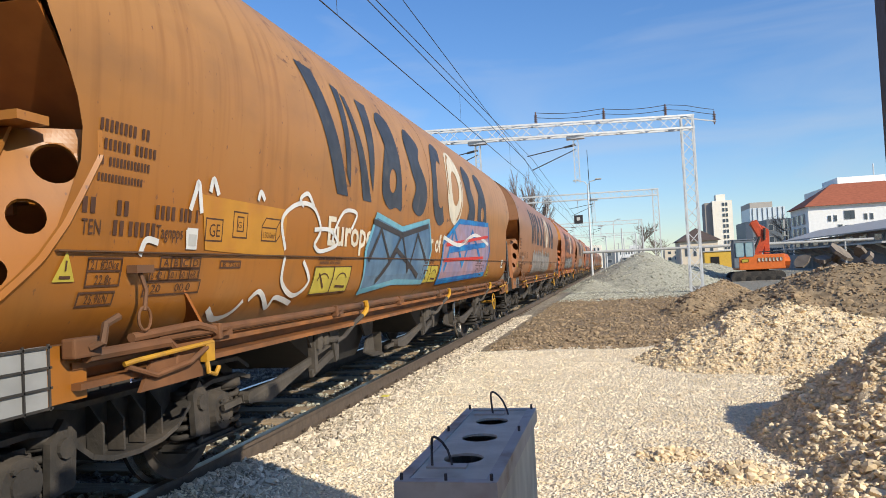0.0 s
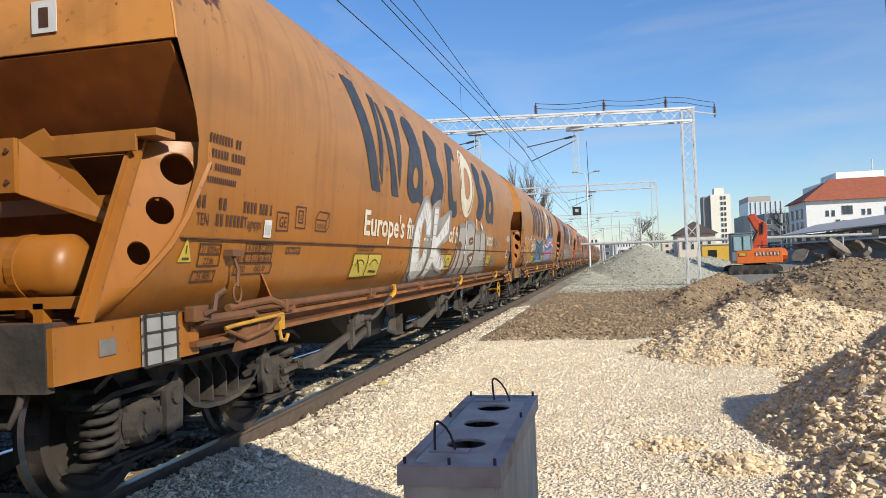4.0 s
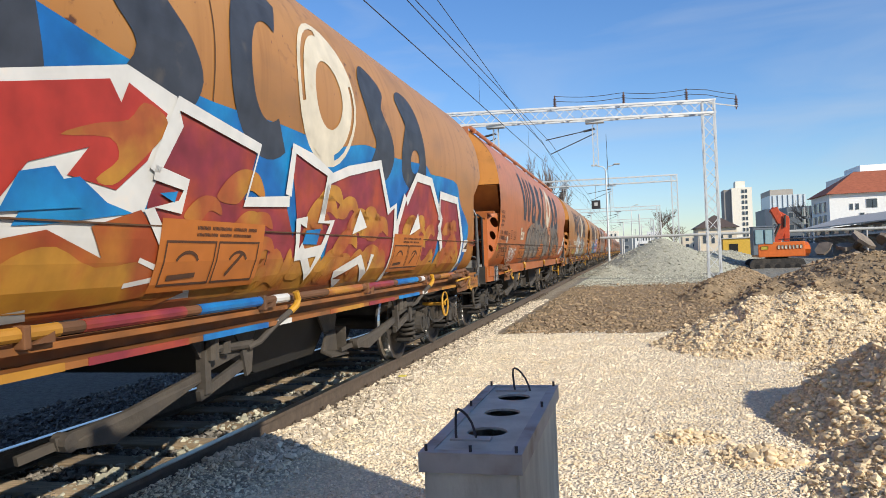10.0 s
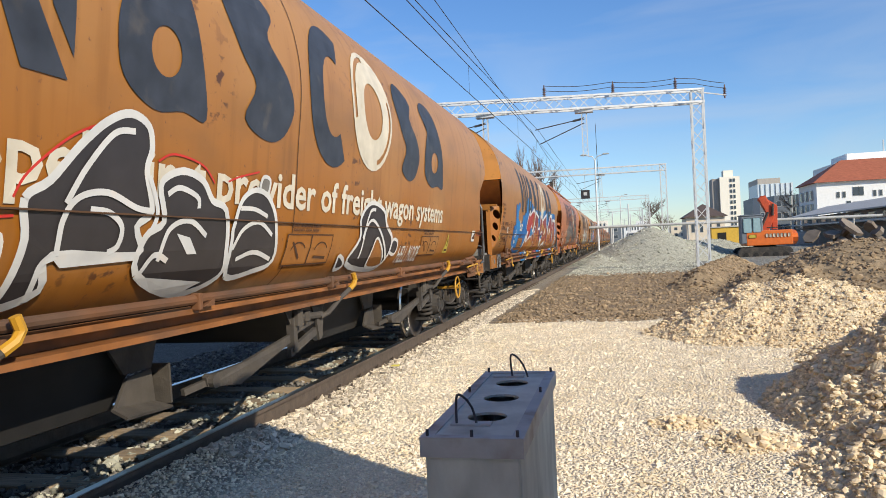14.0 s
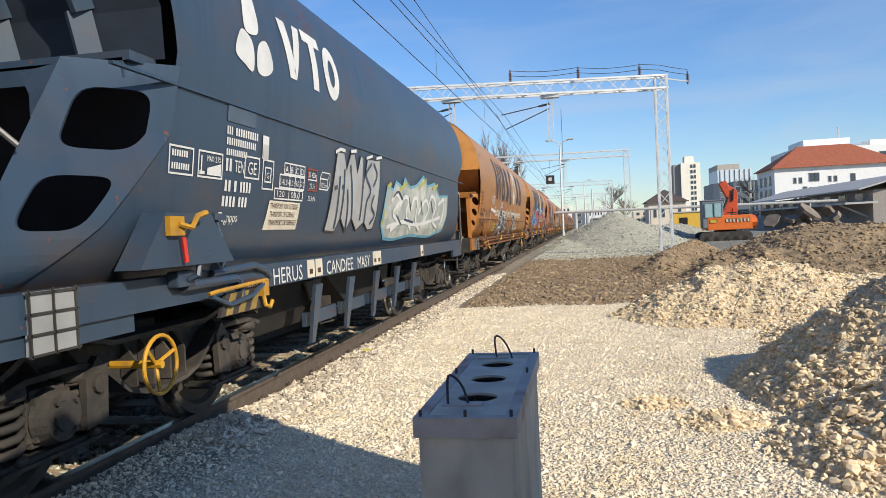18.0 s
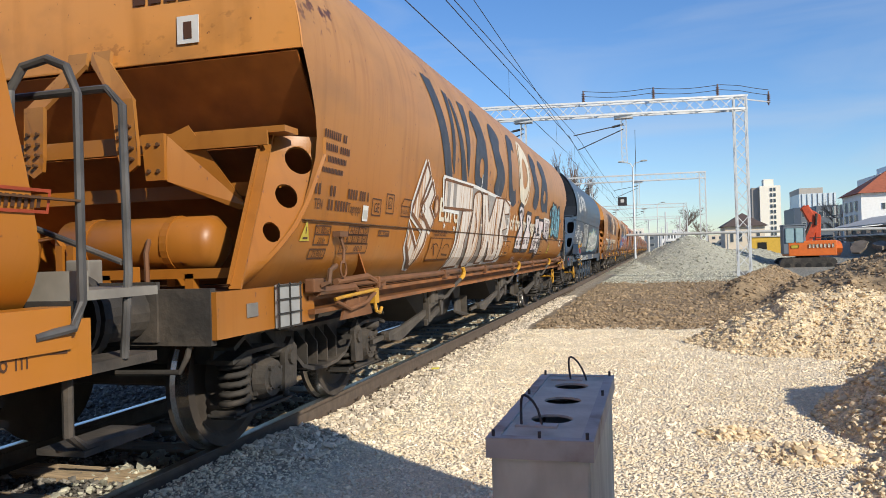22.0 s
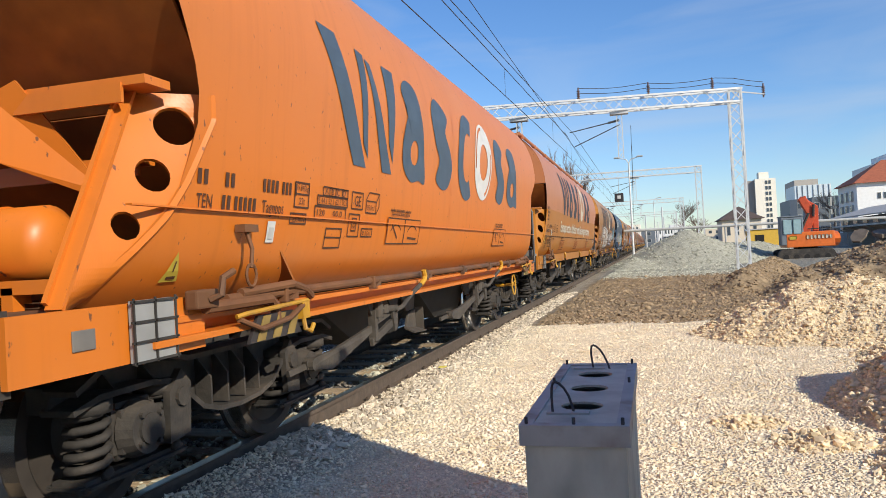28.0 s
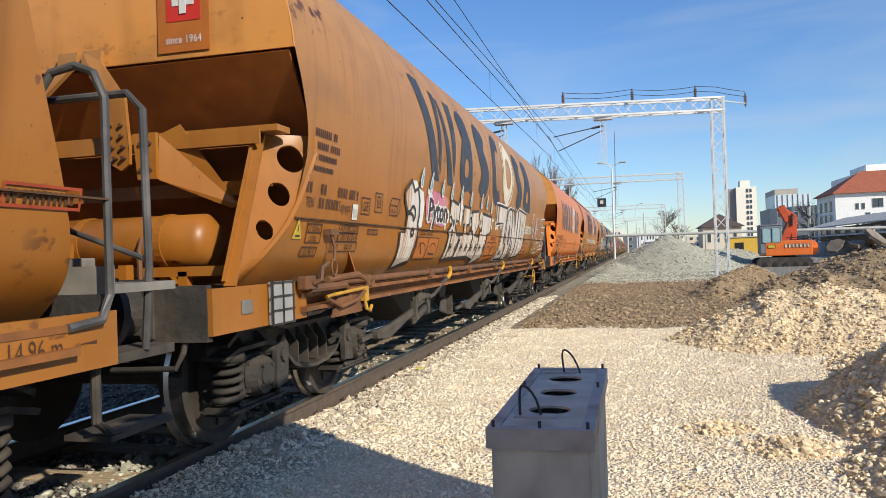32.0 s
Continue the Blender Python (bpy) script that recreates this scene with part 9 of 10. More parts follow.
lines(w4, [[(3.6, 1.54), (3.66, 1.64), (3.84, 1.79), (3.99, 1.87), (4.11, 1.9)], [(4.45, 1.77), (4.58, 1.82), (4.83, 1.79), (4.96, 1.7)], [(5.1, 1.72), (5.23, 1.76), (5.46, 1.81)], [(3.38, 1.39), (3.46, 1.45), (3.61, 1.47)]], 0.012, RED, 0.0072, "graffiti_line", True)
lines(w4, [[(1.93, 1.26), (1.93, 1.52), (1.94, 1.77)], [(1.94, 1.77), (2.38, 1.74), (2.87, 1.69)]], 0.05, WHITE, 0.01, "graffiti_line")
lines(w4, [[(1.97, 1.75), (2.36, 1.73), (2.69, 1.7)]], 0.08, WHITE, 0.011, "graffiti_line")
lines(w4, [[(1.99, 2.03), (2.11, 1.84)], [(1.97, 2.02), (2.14, 2.02), (2.08, 1.92)], [(2.17, 2.04), (2.33, 2.18), (2.26, 1.85)], [(2.34, 2.05), (2.53, 2.08), (2.4, 1.89), (2.54, 1.92)], [(2.62, 2.1), (2.61, 1.88)], [(2.55, 2.06), (2.59, 1.91)]], 0.022, WHITE, 0.01, "graffiti_line", True)
writing(w4, "HELL MODE", 8.60, 1.13, 0.26, WHITE, width=0.80, name="spray_word")
mark(w4, "instruction_plate", [rect(2.62, 3.02, 1.19, 1.42)], YELLOWSIGN, 0.0085)
place(w4, wh4, -61.15, slide=0.03)

# the dark blue wagon
VTG = 10.38
w5 = thing("hopper_wagon", "dark slate-blue grain hopper wagon with pale emblem and graffiti", "wagon", "wagons of the freight train")
part("barrel", body_shell(VTG, navy_tail), NAVY, w5, "slate-blue welded hopper body", smooth=True)
bm = bmesh.new()
for z in (2.12, 1.06):
    box(bm, skin(z) - 0.01, skin(z) + 0.014, 0, VTG, z - 0.008, z + 0.008)
part("weld_seam", bm, NAVY, w5)
plate_sill(w5, VTG, NAVY)
rear_end(w5, NAVY, sign="", forward=0.12, framed=False)
navy_frame(w5, mat("navy_slope", (0.028, 0.036, 0.05), 0.5, var=0.2))
for o in w5.children:
    if o.name.startswith("label_holder"):
        o.location.y -= 0.2
front_end(w5, VTG, NAVY)
roof_hatches(w5, VTG, NAVY)
hoppers(w5, (VTG * 0.275, VTG * 0.52))
gear_end(w5, 0.62, NAVY, NAVY)
hand_wheel(w5, 0.45, 0.80)
bm = bmesh.new()
plate(bm, [(1.50, 0.05, 1.14), (1.50, 1.02, 1.14), (1.50, 0.76, 1.42), (1.50, 0.30, 1.42)], 0.14)
vb = part("valve_box", bm, NAVY, w5, "slate-blue tapered valve box")
bm = bmesh.new()
box(bm, 1.572, 1.60, 0.28, 0.42, 1.30, 1.40)
tube(bm, [(1.60, 0.36, 1.36), (1.63, 0.44, 1.34), (1.63, 0.50, 1.40), (1.64, 0.58, 1.42)], 0.016, 6)
part("valve_handle", bm, YELLOW, vb, "yellow bent valve handle")
bm = bmesh.new()
rod(bm, (1.60, 0.40, 1.29), (1.60, 0.42, 1.16), 0.014, 6)
part("pull_cord", bm, RED, vb)
for k in range(5):
    bm = bmesh.new()
    y = 2.9 + 0.95 * k
    plate(bm, [(1.36, y, 0.85), (1.36, y + 0.18, 0.85), (1.30, y + 0.08, 0.35), (1.30, y, 0.35)], 0.03)
    part("side_strut", bm, NAVY, w5)
    bm = bmesh.new()
    beam(bm, (1.25, y, 0.55), (1.25, y + 0.8, 0.55), 0.04, 0.12)
    part("step_bar", bm, NAVY, w5)
wh5 = bogie(w5, 0.95, 1.9)[1] + bogie(w5, VTG - 1.5, 1.9)[1]
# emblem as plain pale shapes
mark(w5, "emblem_leaf", [curve([(1.30, 2.66), (1.40, 2.98), (1.50, 3.0), (1.52, 2.70), (1.42, 2.62)]), curve([(1.16, 2.46), (1.26, 2.62), (1.40, 2.56), (1.40, 2.38), (1.28, 2.40)]), curve([(1.48, 2.56), (1.62, 2.62), (1.70, 2.46), (1.58, 2.38), (1.46, 2.40)])], WHITE)
mark(w5, "emblem_bar", [[(1.88, 2.88), (2.02, 2.88), (2.12, 2.46), (2.00, 2.46)], [(2.12, 2.46), (2.06, 2.56), (2.18, 2.90), (2.30, 2.90)], rect(2.46, 2.58, 2.46, 2.83), rect(2.34, 2.70, 2.83, 2.92)] + ringpoly(2.92, 2.68, 0.18, 0.23, 0.07, 0.12), WHITE)
for u0, u1, z0, z1 in ((0.52, 0.78, 1.64, 1.80), (0.83, 1.13, 1.64, 1.80), (1.43, 1.66, 1.67, 1.82), (1.71, 1.90, 1.61, 1.82), (1.75, 1.86, 1.66, 1.77), (2.09, 2.51, 1.74, 1.83), (2.01, 2.51, 1.635, 1.74), (1.93, 2.49, 1.55, 1.635), (2.58, 2.79, 1.64, 1.82), (2.86, 3.06, 1.66, 1.76)):
    mark(w5, "data_frame", frame_of(u0 / ALONG, u1 / ALONG, z0, z1, 0.011), DATERED if u0 == 2.58 else WHITE)
mark(w5, "data_rule", [rect(u / ALONG, (u + 0.01) / ALONG, 1.55, 1.83) for u in (2.20, 2.31, 2.41)] + [rect(2.58 / ALONG, 2.79 / ALONG, 1.725, 1.735)], WHITE)
mark(w5, "owner_lines", panel_bars(1.17, 1.93, (0.08, 0.32), 0.05) + panel_bars(1.17, 1.865, (0.40,), 0.045) + panel_bars(1.17, 1.80, (0.28,), 0.04), WHITE)
mark(w5, "owner_ground", [rect(1.17 / ALONG, 1.57 / ALONG, 2.01, 2.11)], mat("pale_slate_patch", (0.07, 0.095, 0.125), 0.5), 0.006)
mark(w5, "running_number", panel_bars(1.17, 1.70, (0.09,), 0.08) + panel_bars(1.17, 1.575, (0.09, 0.05, 0.16), 0.07) + panel_bars(1.15, 1.48, (0.18, 0.13), 0.065), WHITE)
for body, u, z, h, wd in (("TEN", 1.29, 1.70, 0.11, 0.13), ("GE", 1.475, 1.70, 0.12, 0.13), ("G1", 1.775, 1.69, 0.06, 0.07), ("Tagnpps", 1.12, 1.385, 0.085, 0.26), ("A  B  C  D", 2.11, 1.755, 0.07, 0.37), ("S 41.0 49.0 59.0 67.0", 2.02, 1.66, 0.065, 0.48), ("120    00.0", 1.96, 1.57, 0.065, 0.44),
                          ("22 420kg", 2.59, 1.75, 0.06, 0.19), ("25.1t", 2.62, 1.66, 0.06, 0.12), ("25.9kN", 2.60, 1.56, 0.055, 0.16), ("102.0m\u00b3", 2.87, 1.68, 0.06, 0.17), ("MAX: 2.9%", 0.93, 1.74, 0.05, 0.17)):
    writing(w5, body, u / ALONG, z, h, WHITE, width=wd / ALONG)
mark(w5, "slope_symbol", [[(0.94 / ALONG, 1.66), (1.11 / ALONG, 1.66), (1.11 / ALONG, 1.735), (0.94 / ALONG, 1.70)]] + stroke([(0.87 / ALONG, 1.68), (0.87 / ALONG, 1.77)], 0.012) + [rect(0.85 / ALONG, 0.91 / ALONG, 1.66, 1.68)] + bars(0.55 / ALONG, 1.74, (0.16,), 0.035) + bars(0.55 / ALONG, 1.67, (0.18,), 0.035), WHITE)
mark(w5, "volume_sign", [q for run in ([(2.86, 1.76), (2.91, 1.81), (3.11, 1.81), (3.06, 1.76)], [(3.11, 1.81), (3.11, 1.71), (3.06, 1.66)]) for q in stroke([(a / ALONG, b) for a, b in run], 0.01)], WHITE)
mark(w5, "code_label", [rect(1.69 / ALONG, 1.79 / ALONG, 1.82, 1.98)], WHITE, 0.009, "small white label with a grey field")
mark(w5, "code_field", [rect(1.70 / ALONG, 1.78 / ALONG, 1.83, 1.92)], GREYPLATE, 0.012)
mark(w5, "transport_plate", [[(1.80 / ALONG, 1.33), (2.42 / ALONG, 1.33), (2.45 / ALONG, 1.535), (1.86 / ALONG, 1.54)]], CREAM, 0.008, "pale transport plate")
for k, body in enumerate(("TRANSPORT VON GETREIDE", "TRANSPORT OF CEREALS", "TRANSPORT DE CEREALES")):
    writing(w5, body, 1.875 / ALONG, 1.485 - 0.06 * k, 0.055, STENCIL, name="plate_line", width=(0.52 if k != 1 else 0.47) / ALONG, off=0.011)
piece(w5, [(2.9, 1.31), (2.97, 1.6), (3.07, 2.02), (3.26, 2.03), (3.34, 1.88), (3.44, 2.04), (3.56, 2.05), (3.66, 1.87), (3.74, 2.05), (3.83, 2.04), (3.9, 1.8), (3.96, 2.03), (4.1, 2.05), (4.26, 2.05), (4.43, 2.07), (4.45, 1.77), (4.4, 1.47), (4.33, 1.32), (4.16, 1.31), (3.99, 1.39), (3.78, 1.31), (3.58, 1.43), (3.46, 1.3), (3.26, 1.43), (3.16, 1.3)], SILVERFILL, BLACKSPRAY, 0.02, 0.008)
lines(w5, [[(3.13, 1.33), (3.15, 1.53), (3.17, 1.81)], [(3.26, 1.43), (3.29, 1.69), (3.28, 1.88)], [(3.58, 1.43), (3.52, 1.71), (3.44, 1.93)], [(3.45, 1.32), (3.43, 1.53), (3.39, 1.7)], [(3.84, 2.02), (3.85, 1.73), (3.84, 1.41)], [(4.11, 2.0), (3.94, 1.87), (4.12, 1.72), (4.01, 1.6), (3.99, 1.39)], [(4.18, 2.01), (4.32, 1.9), (4.21, 1.77)], [(4.26, 1.68), (4.19, 1.56), (4.32, 1.47), (4.19, 1.37)]], 0.035, NAVY, 0.013, "graffiti_line", True)
lines(w5, [[(3.04, 1.69), (3.11, 1.71)], [(3.24, 1.71), (3.3, 1.73)]], 0.04, NAVY, 0.0135, "graffiti_line")
lines(w5, [[(3.02, 2.01), (3.14, 2.05), (3.27, 2.05)], [(3.43, 2.06), (3.59, 2.08)], [(3.92, 2.04), (4.12, 2.08)], [(4.26, 2.07), (4.46, 2.1)]], 0.03, WHITE, 0.0125, "graffiti_line")
piece(w5, [(4.63, 1.37), (4.68, 1.57), (4.76, 1.81), (5.01, 1.77), (5.12, 1.87), (5.43, 1.82), (5.52, 1.94), (5.8, 1.84), (6.13, 1.88), (6.54, 2.03), (6.84, 1.91), (7.31, 1.98), (7.69, 1.8), (8.39, 1.83), (8.41, 1.53), (8.21, 1.28), (7.31, 1.19), (6.1, 1.23), (5.34, 1.19), (4.9, 1.21)], PALEFILL, CYAN, 0.035, 0.008)
lines(w5, [[(4.78, 1.8), (4.91, 1.84)], [(5.31, 1.79), (5.64, 1.89)], [(6.37, 1.87), (6.73, 2.0)], [(7.17, 1.89), (7.55, 1.97)], [(4.69, 1.37), (4.71, 1.52)]], 0.05, OLIVE, 0.012, "graffiti_line")
lines(w5, [[(4.95, 1.64), (5.15, 1.73), (5.34, 1.65), (5.07, 1.5), (5.34, 1.4), (5.06, 1.3)], [(5.35, 1.6), (5.57, 1.71), (5.78, 1.67), (5.7, 1.49), (6.04, 1.31)], [(5.93, 1.55), (6.04, 1.7), (6.26, 1.69), (6.24, 1.43), (6.57, 1.29)], [(6.33, 1.5), (6.74, 1.71), (6.98, 1.58), (6.71, 1.4)], [(6.96, 1.65), (7.15, 1.79), (7.47, 1.66), (7.31, 1.44), (7.68, 1.33)], [(7.64, 1.67), (8.05, 1.76), (8.06, 1.52), (7.92, 1.37)], [(4.87, 1.34), (5.58, 1.4), (6.47, 1.37), (7.86, 1.48)]], 0.05, WHITE, 0.0135, "graffiti_line", True)
lines(w5, [[(5.02, 1.69), (5.24, 1.76), (5.48, 1.67)], [(5.23, 1.48), (5.5, 1.37)], [(5.77, 1.72), (5.93, 1.55)], [(6.46, 1.7), (6.62, 1.5)], [(7.1, 1.72), (7.28, 1.55)], [(5.64, 1.43), (6.12, 1.4)]], 0.03, NAVY, 0.0145, "graffiti_line", True)
for body, u, wd in (("HERUS", 1.87, 0.58), ("CANDIEE", 3.01, 0.77), ("MASY", 3.92, 0.45)):
    bm = bmesh.new()
    bm.from_mesh(text_mesh(body))
    k = wd / (max(v.co.x for v in bm.verts))
    for v in bm.verts:
        v.co = (1.436, u + v.co.x * k, 0.93 + v.co.y * 0.17)
    part("graffiti_word", bm, WHITE, w5)
bm = bmesh.new()
bm.from_mesh(text_mesh("R 75m"))
for v in bm.verts:
    v.co = (1.437, 1.46 + v.co.x * 0.07, 0.945 + v.co.y * 0.055)
part("lettering", bm, WHITE, w5)
part("curve_frame", bbox(1.431, 1.4345, 1.42, 1.69, 0.93, 1.0), STENCIL, w5)
for u in (2.57, 2.76, 4.50, 4.66, 6.9):
    p = part("instruction_plate", bbox(1.431, 1.435, u, u + 0.16, 0.93, 1.075), CREAM, w5, "small pale instruction plate")
    part("plate_drawing", bbox(1.434, 1.438, u + 0.04, u + 0.11, 0.96, 1.0), STENCIL, p)
place(w5, wh5, -74.11)

w6, wh6 = hopper_wagon("pipe", "orange grain hopper wagon with cyan and white block graffiti", lead=14.34)
standard_marks(w6, ORANGE, SLOGAN, lead=14.34, length=7.68)
lines(w6, [[(2.29, 2.14), (2.43, 2.02), (2.17, 1.72), (2.35, 1.58), (2.45, 1.51), (2.42, 1.37), (2.27, 1.13), (2.18, 1.15), (1.91, 1.34), (1.9, 1.53), (2.2, 1.31), (2.3, 1.49), (1.95, 1.63), (1.97, 1.7), (2.29, 2.14)]], 0.1, WHITE, 0.0072, "graffiti_line")
piece(w6, [(2.29, 2.14), (2.43, 2.02), (2.17, 1.72), (2.35, 1.58), (2.45, 1.51), (2.42, 1.37), (2.27, 1.13), (2.18, 1.15), (1.91, 1.34), (1.9, 1.53), (2.2, 1.31), (2.3, 1.49), (1.95, 1.63), (1.97, 1.7)], STREAKED, PIPE, 0.045, 0.0095)
lines(w6, [[(2.49, 1.97), (2.59, 1.86), (2.46, 1.72), (2.63, 1.6), (2.54, 1.49), (2.37, 1.58), (2.16, 1.62), (2.24, 1.74), (2.35, 1.82), (2.49, 1.97)]], 0.1, WHITE, 0.0074, "graffiti_line")
piece(w6, [(2.49, 1.97), (2.59, 1.86), (2.46, 1.72), (2.63, 1.6), (2.54, 1.49), (2.37, 1.58), (2.16, 1.62), (2.24, 1.74), (2.35, 1.82)], STREAKED, PIPE, 0.04, 0.0105)
piece(w6, [(2.2, 1.69), (2.24, 1.75), (2.3, 1.69), (2.25, 1.62)], WHITE, PIPE, 0.025, 0.015)
piece(w6, curve([(2.62, 1.73), (2.66, 1.83), (2.74, 1.8), (2.76, 1.71), (2.7, 1.65), (2.64, 1.66)], n=4), STREAKED, PIPE, 0.04, 0.009)
piece(w6, [(2.86, 2.06), (4.17, 2.07), (6.42, 2), (6.44, 1.66), (6.28, 1.13), (3.47, 1.08), (3.52, 1.39), (3.53, 1.71), (2.92, 1.72)], SMOKE, WHITE, 0.04, 0.0075)
piece(w6, [(2.93, 2.04), (4.1, 2.05), (4.1, 1.77), (2.93, 1.74)], STREAKED, PIPE, 0.03, 0.0098)
mark(w6, "graffiti_form", [[(3.04, 2.04), (3.15, 2.04), (3.14, 1.76), (3.05, 1.76)]], SMOKE, 0.0125)
mark(w6, "graffiti_form", [[(3.26, 2.04), (3.39, 2.04), (3.39, 1.74), (3.27, 1.74)]], SMOKE, 0.0125)
piece(w6, [(3.69, 1.75), (4.16, 1.77), (3.91, 1.39), (4.02, 1.1), (3.49, 1.09), (3.58, 1.39)], STREAKED, PIPE, 0.03, 0.0108)
piece(w6, curve([(4.2, 1.97), (4.56, 1.99), (4.58, 1.52), (4.54, 1.11), (4.18, 1.13), (4.08, 1.43), (4.16, 1.74)], n=4), STREAKED, PIPE, 0.03, 0.0118)
piece(w6, [(4.59, 2.02), (4.87, 2.02), (5.06, 1.66), (5.4, 2.02), (5.91, 2.03), (5.69, 1.56), (5.96, 1.14), (5.38, 1.14), (5.12, 1.41), (5.19, 1.12), (4.87, 1.12)], STREAKED, PIPE, 0.03, 0.0128)
piece(w6, [(5.96, 2.04), (6.37, 1.96), (6.36, 1.83), (6.04, 1.81), (6.26, 1.61), (5.95, 1.57), (6.17, 1.43), (6.12, 1.18), (5.92, 1.14), (5.78, 1.56)], STREAKED, PIPE, 0.03, 0.0138)
lines(w6, [[(4.29, 1.75), (4.39, 1.58), (4.31, 1.37)], [(4.76, 1.87), (4.86, 1.53), (4.84, 1.29)], [(5.47, 1.81), (5.45, 1.46), (5.61, 1.24)]], 0.03, PIPE, 0.0165, "graffiti_line", True)
lines(w6, [[(4.51, 1.95), (4.54, 2.25)], [(2.99, 1.57), (3.05, 1.55), (3, 1.53)], [(3.37, 1.54), (3.45, 1.53)], [(3.41, 1.56), (3.42, 1.49)]], 0.03, WHITE, 0.0095, "graffiti_line")
lines(w6, [[(6.29, 1.75), (6.35, 1.76), (6.38, 1.47)], [(6.27, 1.63), (6.4, 1.65)], [(6.28, 1.52), (6.41, 1.54)]], 0.04, WHITE, 0.01, "graffiti_line")
piece(w6, [(7.16, 1.94), (7.3, 2.04), (7.57, 2.01), (7.62, 1.88), (7.5, 1.77), (7.61, 1.71), (7.65, 1.27), (7.12, 1.28), (7.12, 1.47), (7.21, 1.56), (7.38, 1.69), (7.27, 1.81)], ROSE, BLACKSPRAY, 0.07, 0.0095)
piece(w6, [(7.95, 1.93), (8.36, 1.92), (8.34, 1.77), (8.21, 1.69), (8.42, 1.57), (8.34, 1.27), (7.76, 1.27), (7.79, 1.54), (7.99, 1.71), (7.9, 1.8)], ROSE, BLACKSPRAY, 0.07, 0.0095)
lines(w6, [[(7.26, 1.9), (7.42, 1.93), (7.46, 1.83)], [(8.06, 1.84), (8.17, 1.79)]], 0.05, BLACKSPRAY, 0.0135, "graffiti_line", True)
lines(w6, [[(7.21, 1.43), (7.33, 1.37)], [(7.31, 1.43), (7.22, 1.37)], [(7.26, 1.44), (7.27, 1.35)], [(7.48, 1.43), (7.61, 1.37)], [(7.59, 1.44), (7.5, 1.37)], [(7.53, 1.45), (7.56, 1.36)], [(7.84, 1.45), (7.96, 1.39)], [(7.94, 1.45), (7.86, 1.38)], [(7.89, 1.47), (7.91, 1.37)], [(8.1, 1.46), (8.25, 1.39)], [(8.23, 1.46), (8.12, 1.39)], [(8.17, 1.48), (8.2, 1.37)]], 0.02, BLACKSPRAY, 0.0145, "graffiti_line")
lines(w6, [[(7.26, 1.17), (7.4, 1.09), (7.39, 1.17), (7.53, 1.08)], [(7.52, 1.16), (7.61, 1.08), (7.71, 1.09)], [(8.14, 1.14), (8.24, 1.07), (8.33, 1.14), (8.44, 1.06)], [(8.85, 1.12), (9.14, 1.04), (9.19, 1.12)]], 0.025, PINK, 0.0095, "graffiti_line", True)
piece(w6, [(8.84, 1.88), (9.25, 1.9), (9.27, 1.69), (9.14, 1.68), (9.12, 1.56), (9.31, 1.57), (9.3, 1.69), (9.3, 1.86), (9.81, 1.86), (9.83, 1.66), (9.67, 1.64), (9.68, 1.53), (9.65, 1.35), (9.59, 1.12), (9.48, 1.14), (9.46, 1.27), (9.38, 1.15), (9.22, 1.26), (8.98, 1.26), (8.69, 1.25), (8.69, 1.44), (8.84, 1.61), (8.95, 1.68), (8.85, 1.69)], ROSE, BLACKSPRAY, 0.06, 0.0105)
lines(w6, [[(8.85, 1.61), (9.01, 1.62), (9, 1.47), (8.97, 1.26)], [(9.31, 1.57), (9.45, 1.57), (9.46, 1.5), (9.31, 1.25)], [(9.7, 1.53), (9.65, 1.51), (9.61, 1.25)]], 0.05, BLACKSPRAY, 0.0145, "graffiti_line")
lines(w6, [[(8.82, 1.43), (8.9, 1.38)], [(8.89, 1.44), (8.83, 1.37)], [(8.85, 1.46), (8.86, 1.36)]], 0.025, BLACKSPRAY, 0.0148, "graffiti_line")
lines(w6, [[(9.05, 1.42), (9.15, 1.36)], [(9.15, 1.43), (9.06, 1.36)], [(9.1, 1.45), (9.11, 1.35)]], 0.025, BLACKSPRAY, 0.0148, "graffiti_line")
lines(w6, [[(9.24, 1.43), (9.36, 1.37)], [(9.35, 1.44), (9.26, 1.37)], [(9.3, 1.46), (9.31, 1.35)]], 0.025, BLACKSPRAY, 0.0148, "graffiti_line")
lines(w6, [[(9.46, 1.41), (9.61, 1.35)], [(9.58, 1.42), (9.48, 1.34)], [(9.52, 1.44), (9.54, 1.33)]], 0.025, BLACKSPRAY, 0.0148, "graffiti_line")
piece(w6, [(9.84, 1.9), (10.08, 1.89), (10.56, 1.88), (10.7, 1.81), (10.74, 1.59), (10.63, 1.43), (10.54, 1.47), (10.21, 1.51), (9.9, 1.55), (9.92, 1.76)], ROSE, BLACKSPRAY, 0.03, 0.0095)
lines(w6, [[(9.84, 1.9), (10.08, 1.9), (10.58, 1.89), (10.73, 1.82)]], 0.04, WHITE, 0.0155, "graffiti_line")
lines(w6, [[(9.94, 1.84), (9.94, 1.58), (10.08, 1.56)], [(10.16, 1.53), (10.15, 1.83), (10.26, 1.82), (10.3, 1.51)], [(10.17, 1.66), (10.27, 1.66)], [(10.38, 1.51), (10.37, 1.83), (10.47, 1.82), (10.48, 1.68), (10.38, 1.67)], [(10.56, 1.5), (10.55, 1.81), (10.68, 1.77), (10.69, 1.62), (10.57, 1.48)]], 0.03, BLACKSPRAY, 0.0135, "graffiti_line")
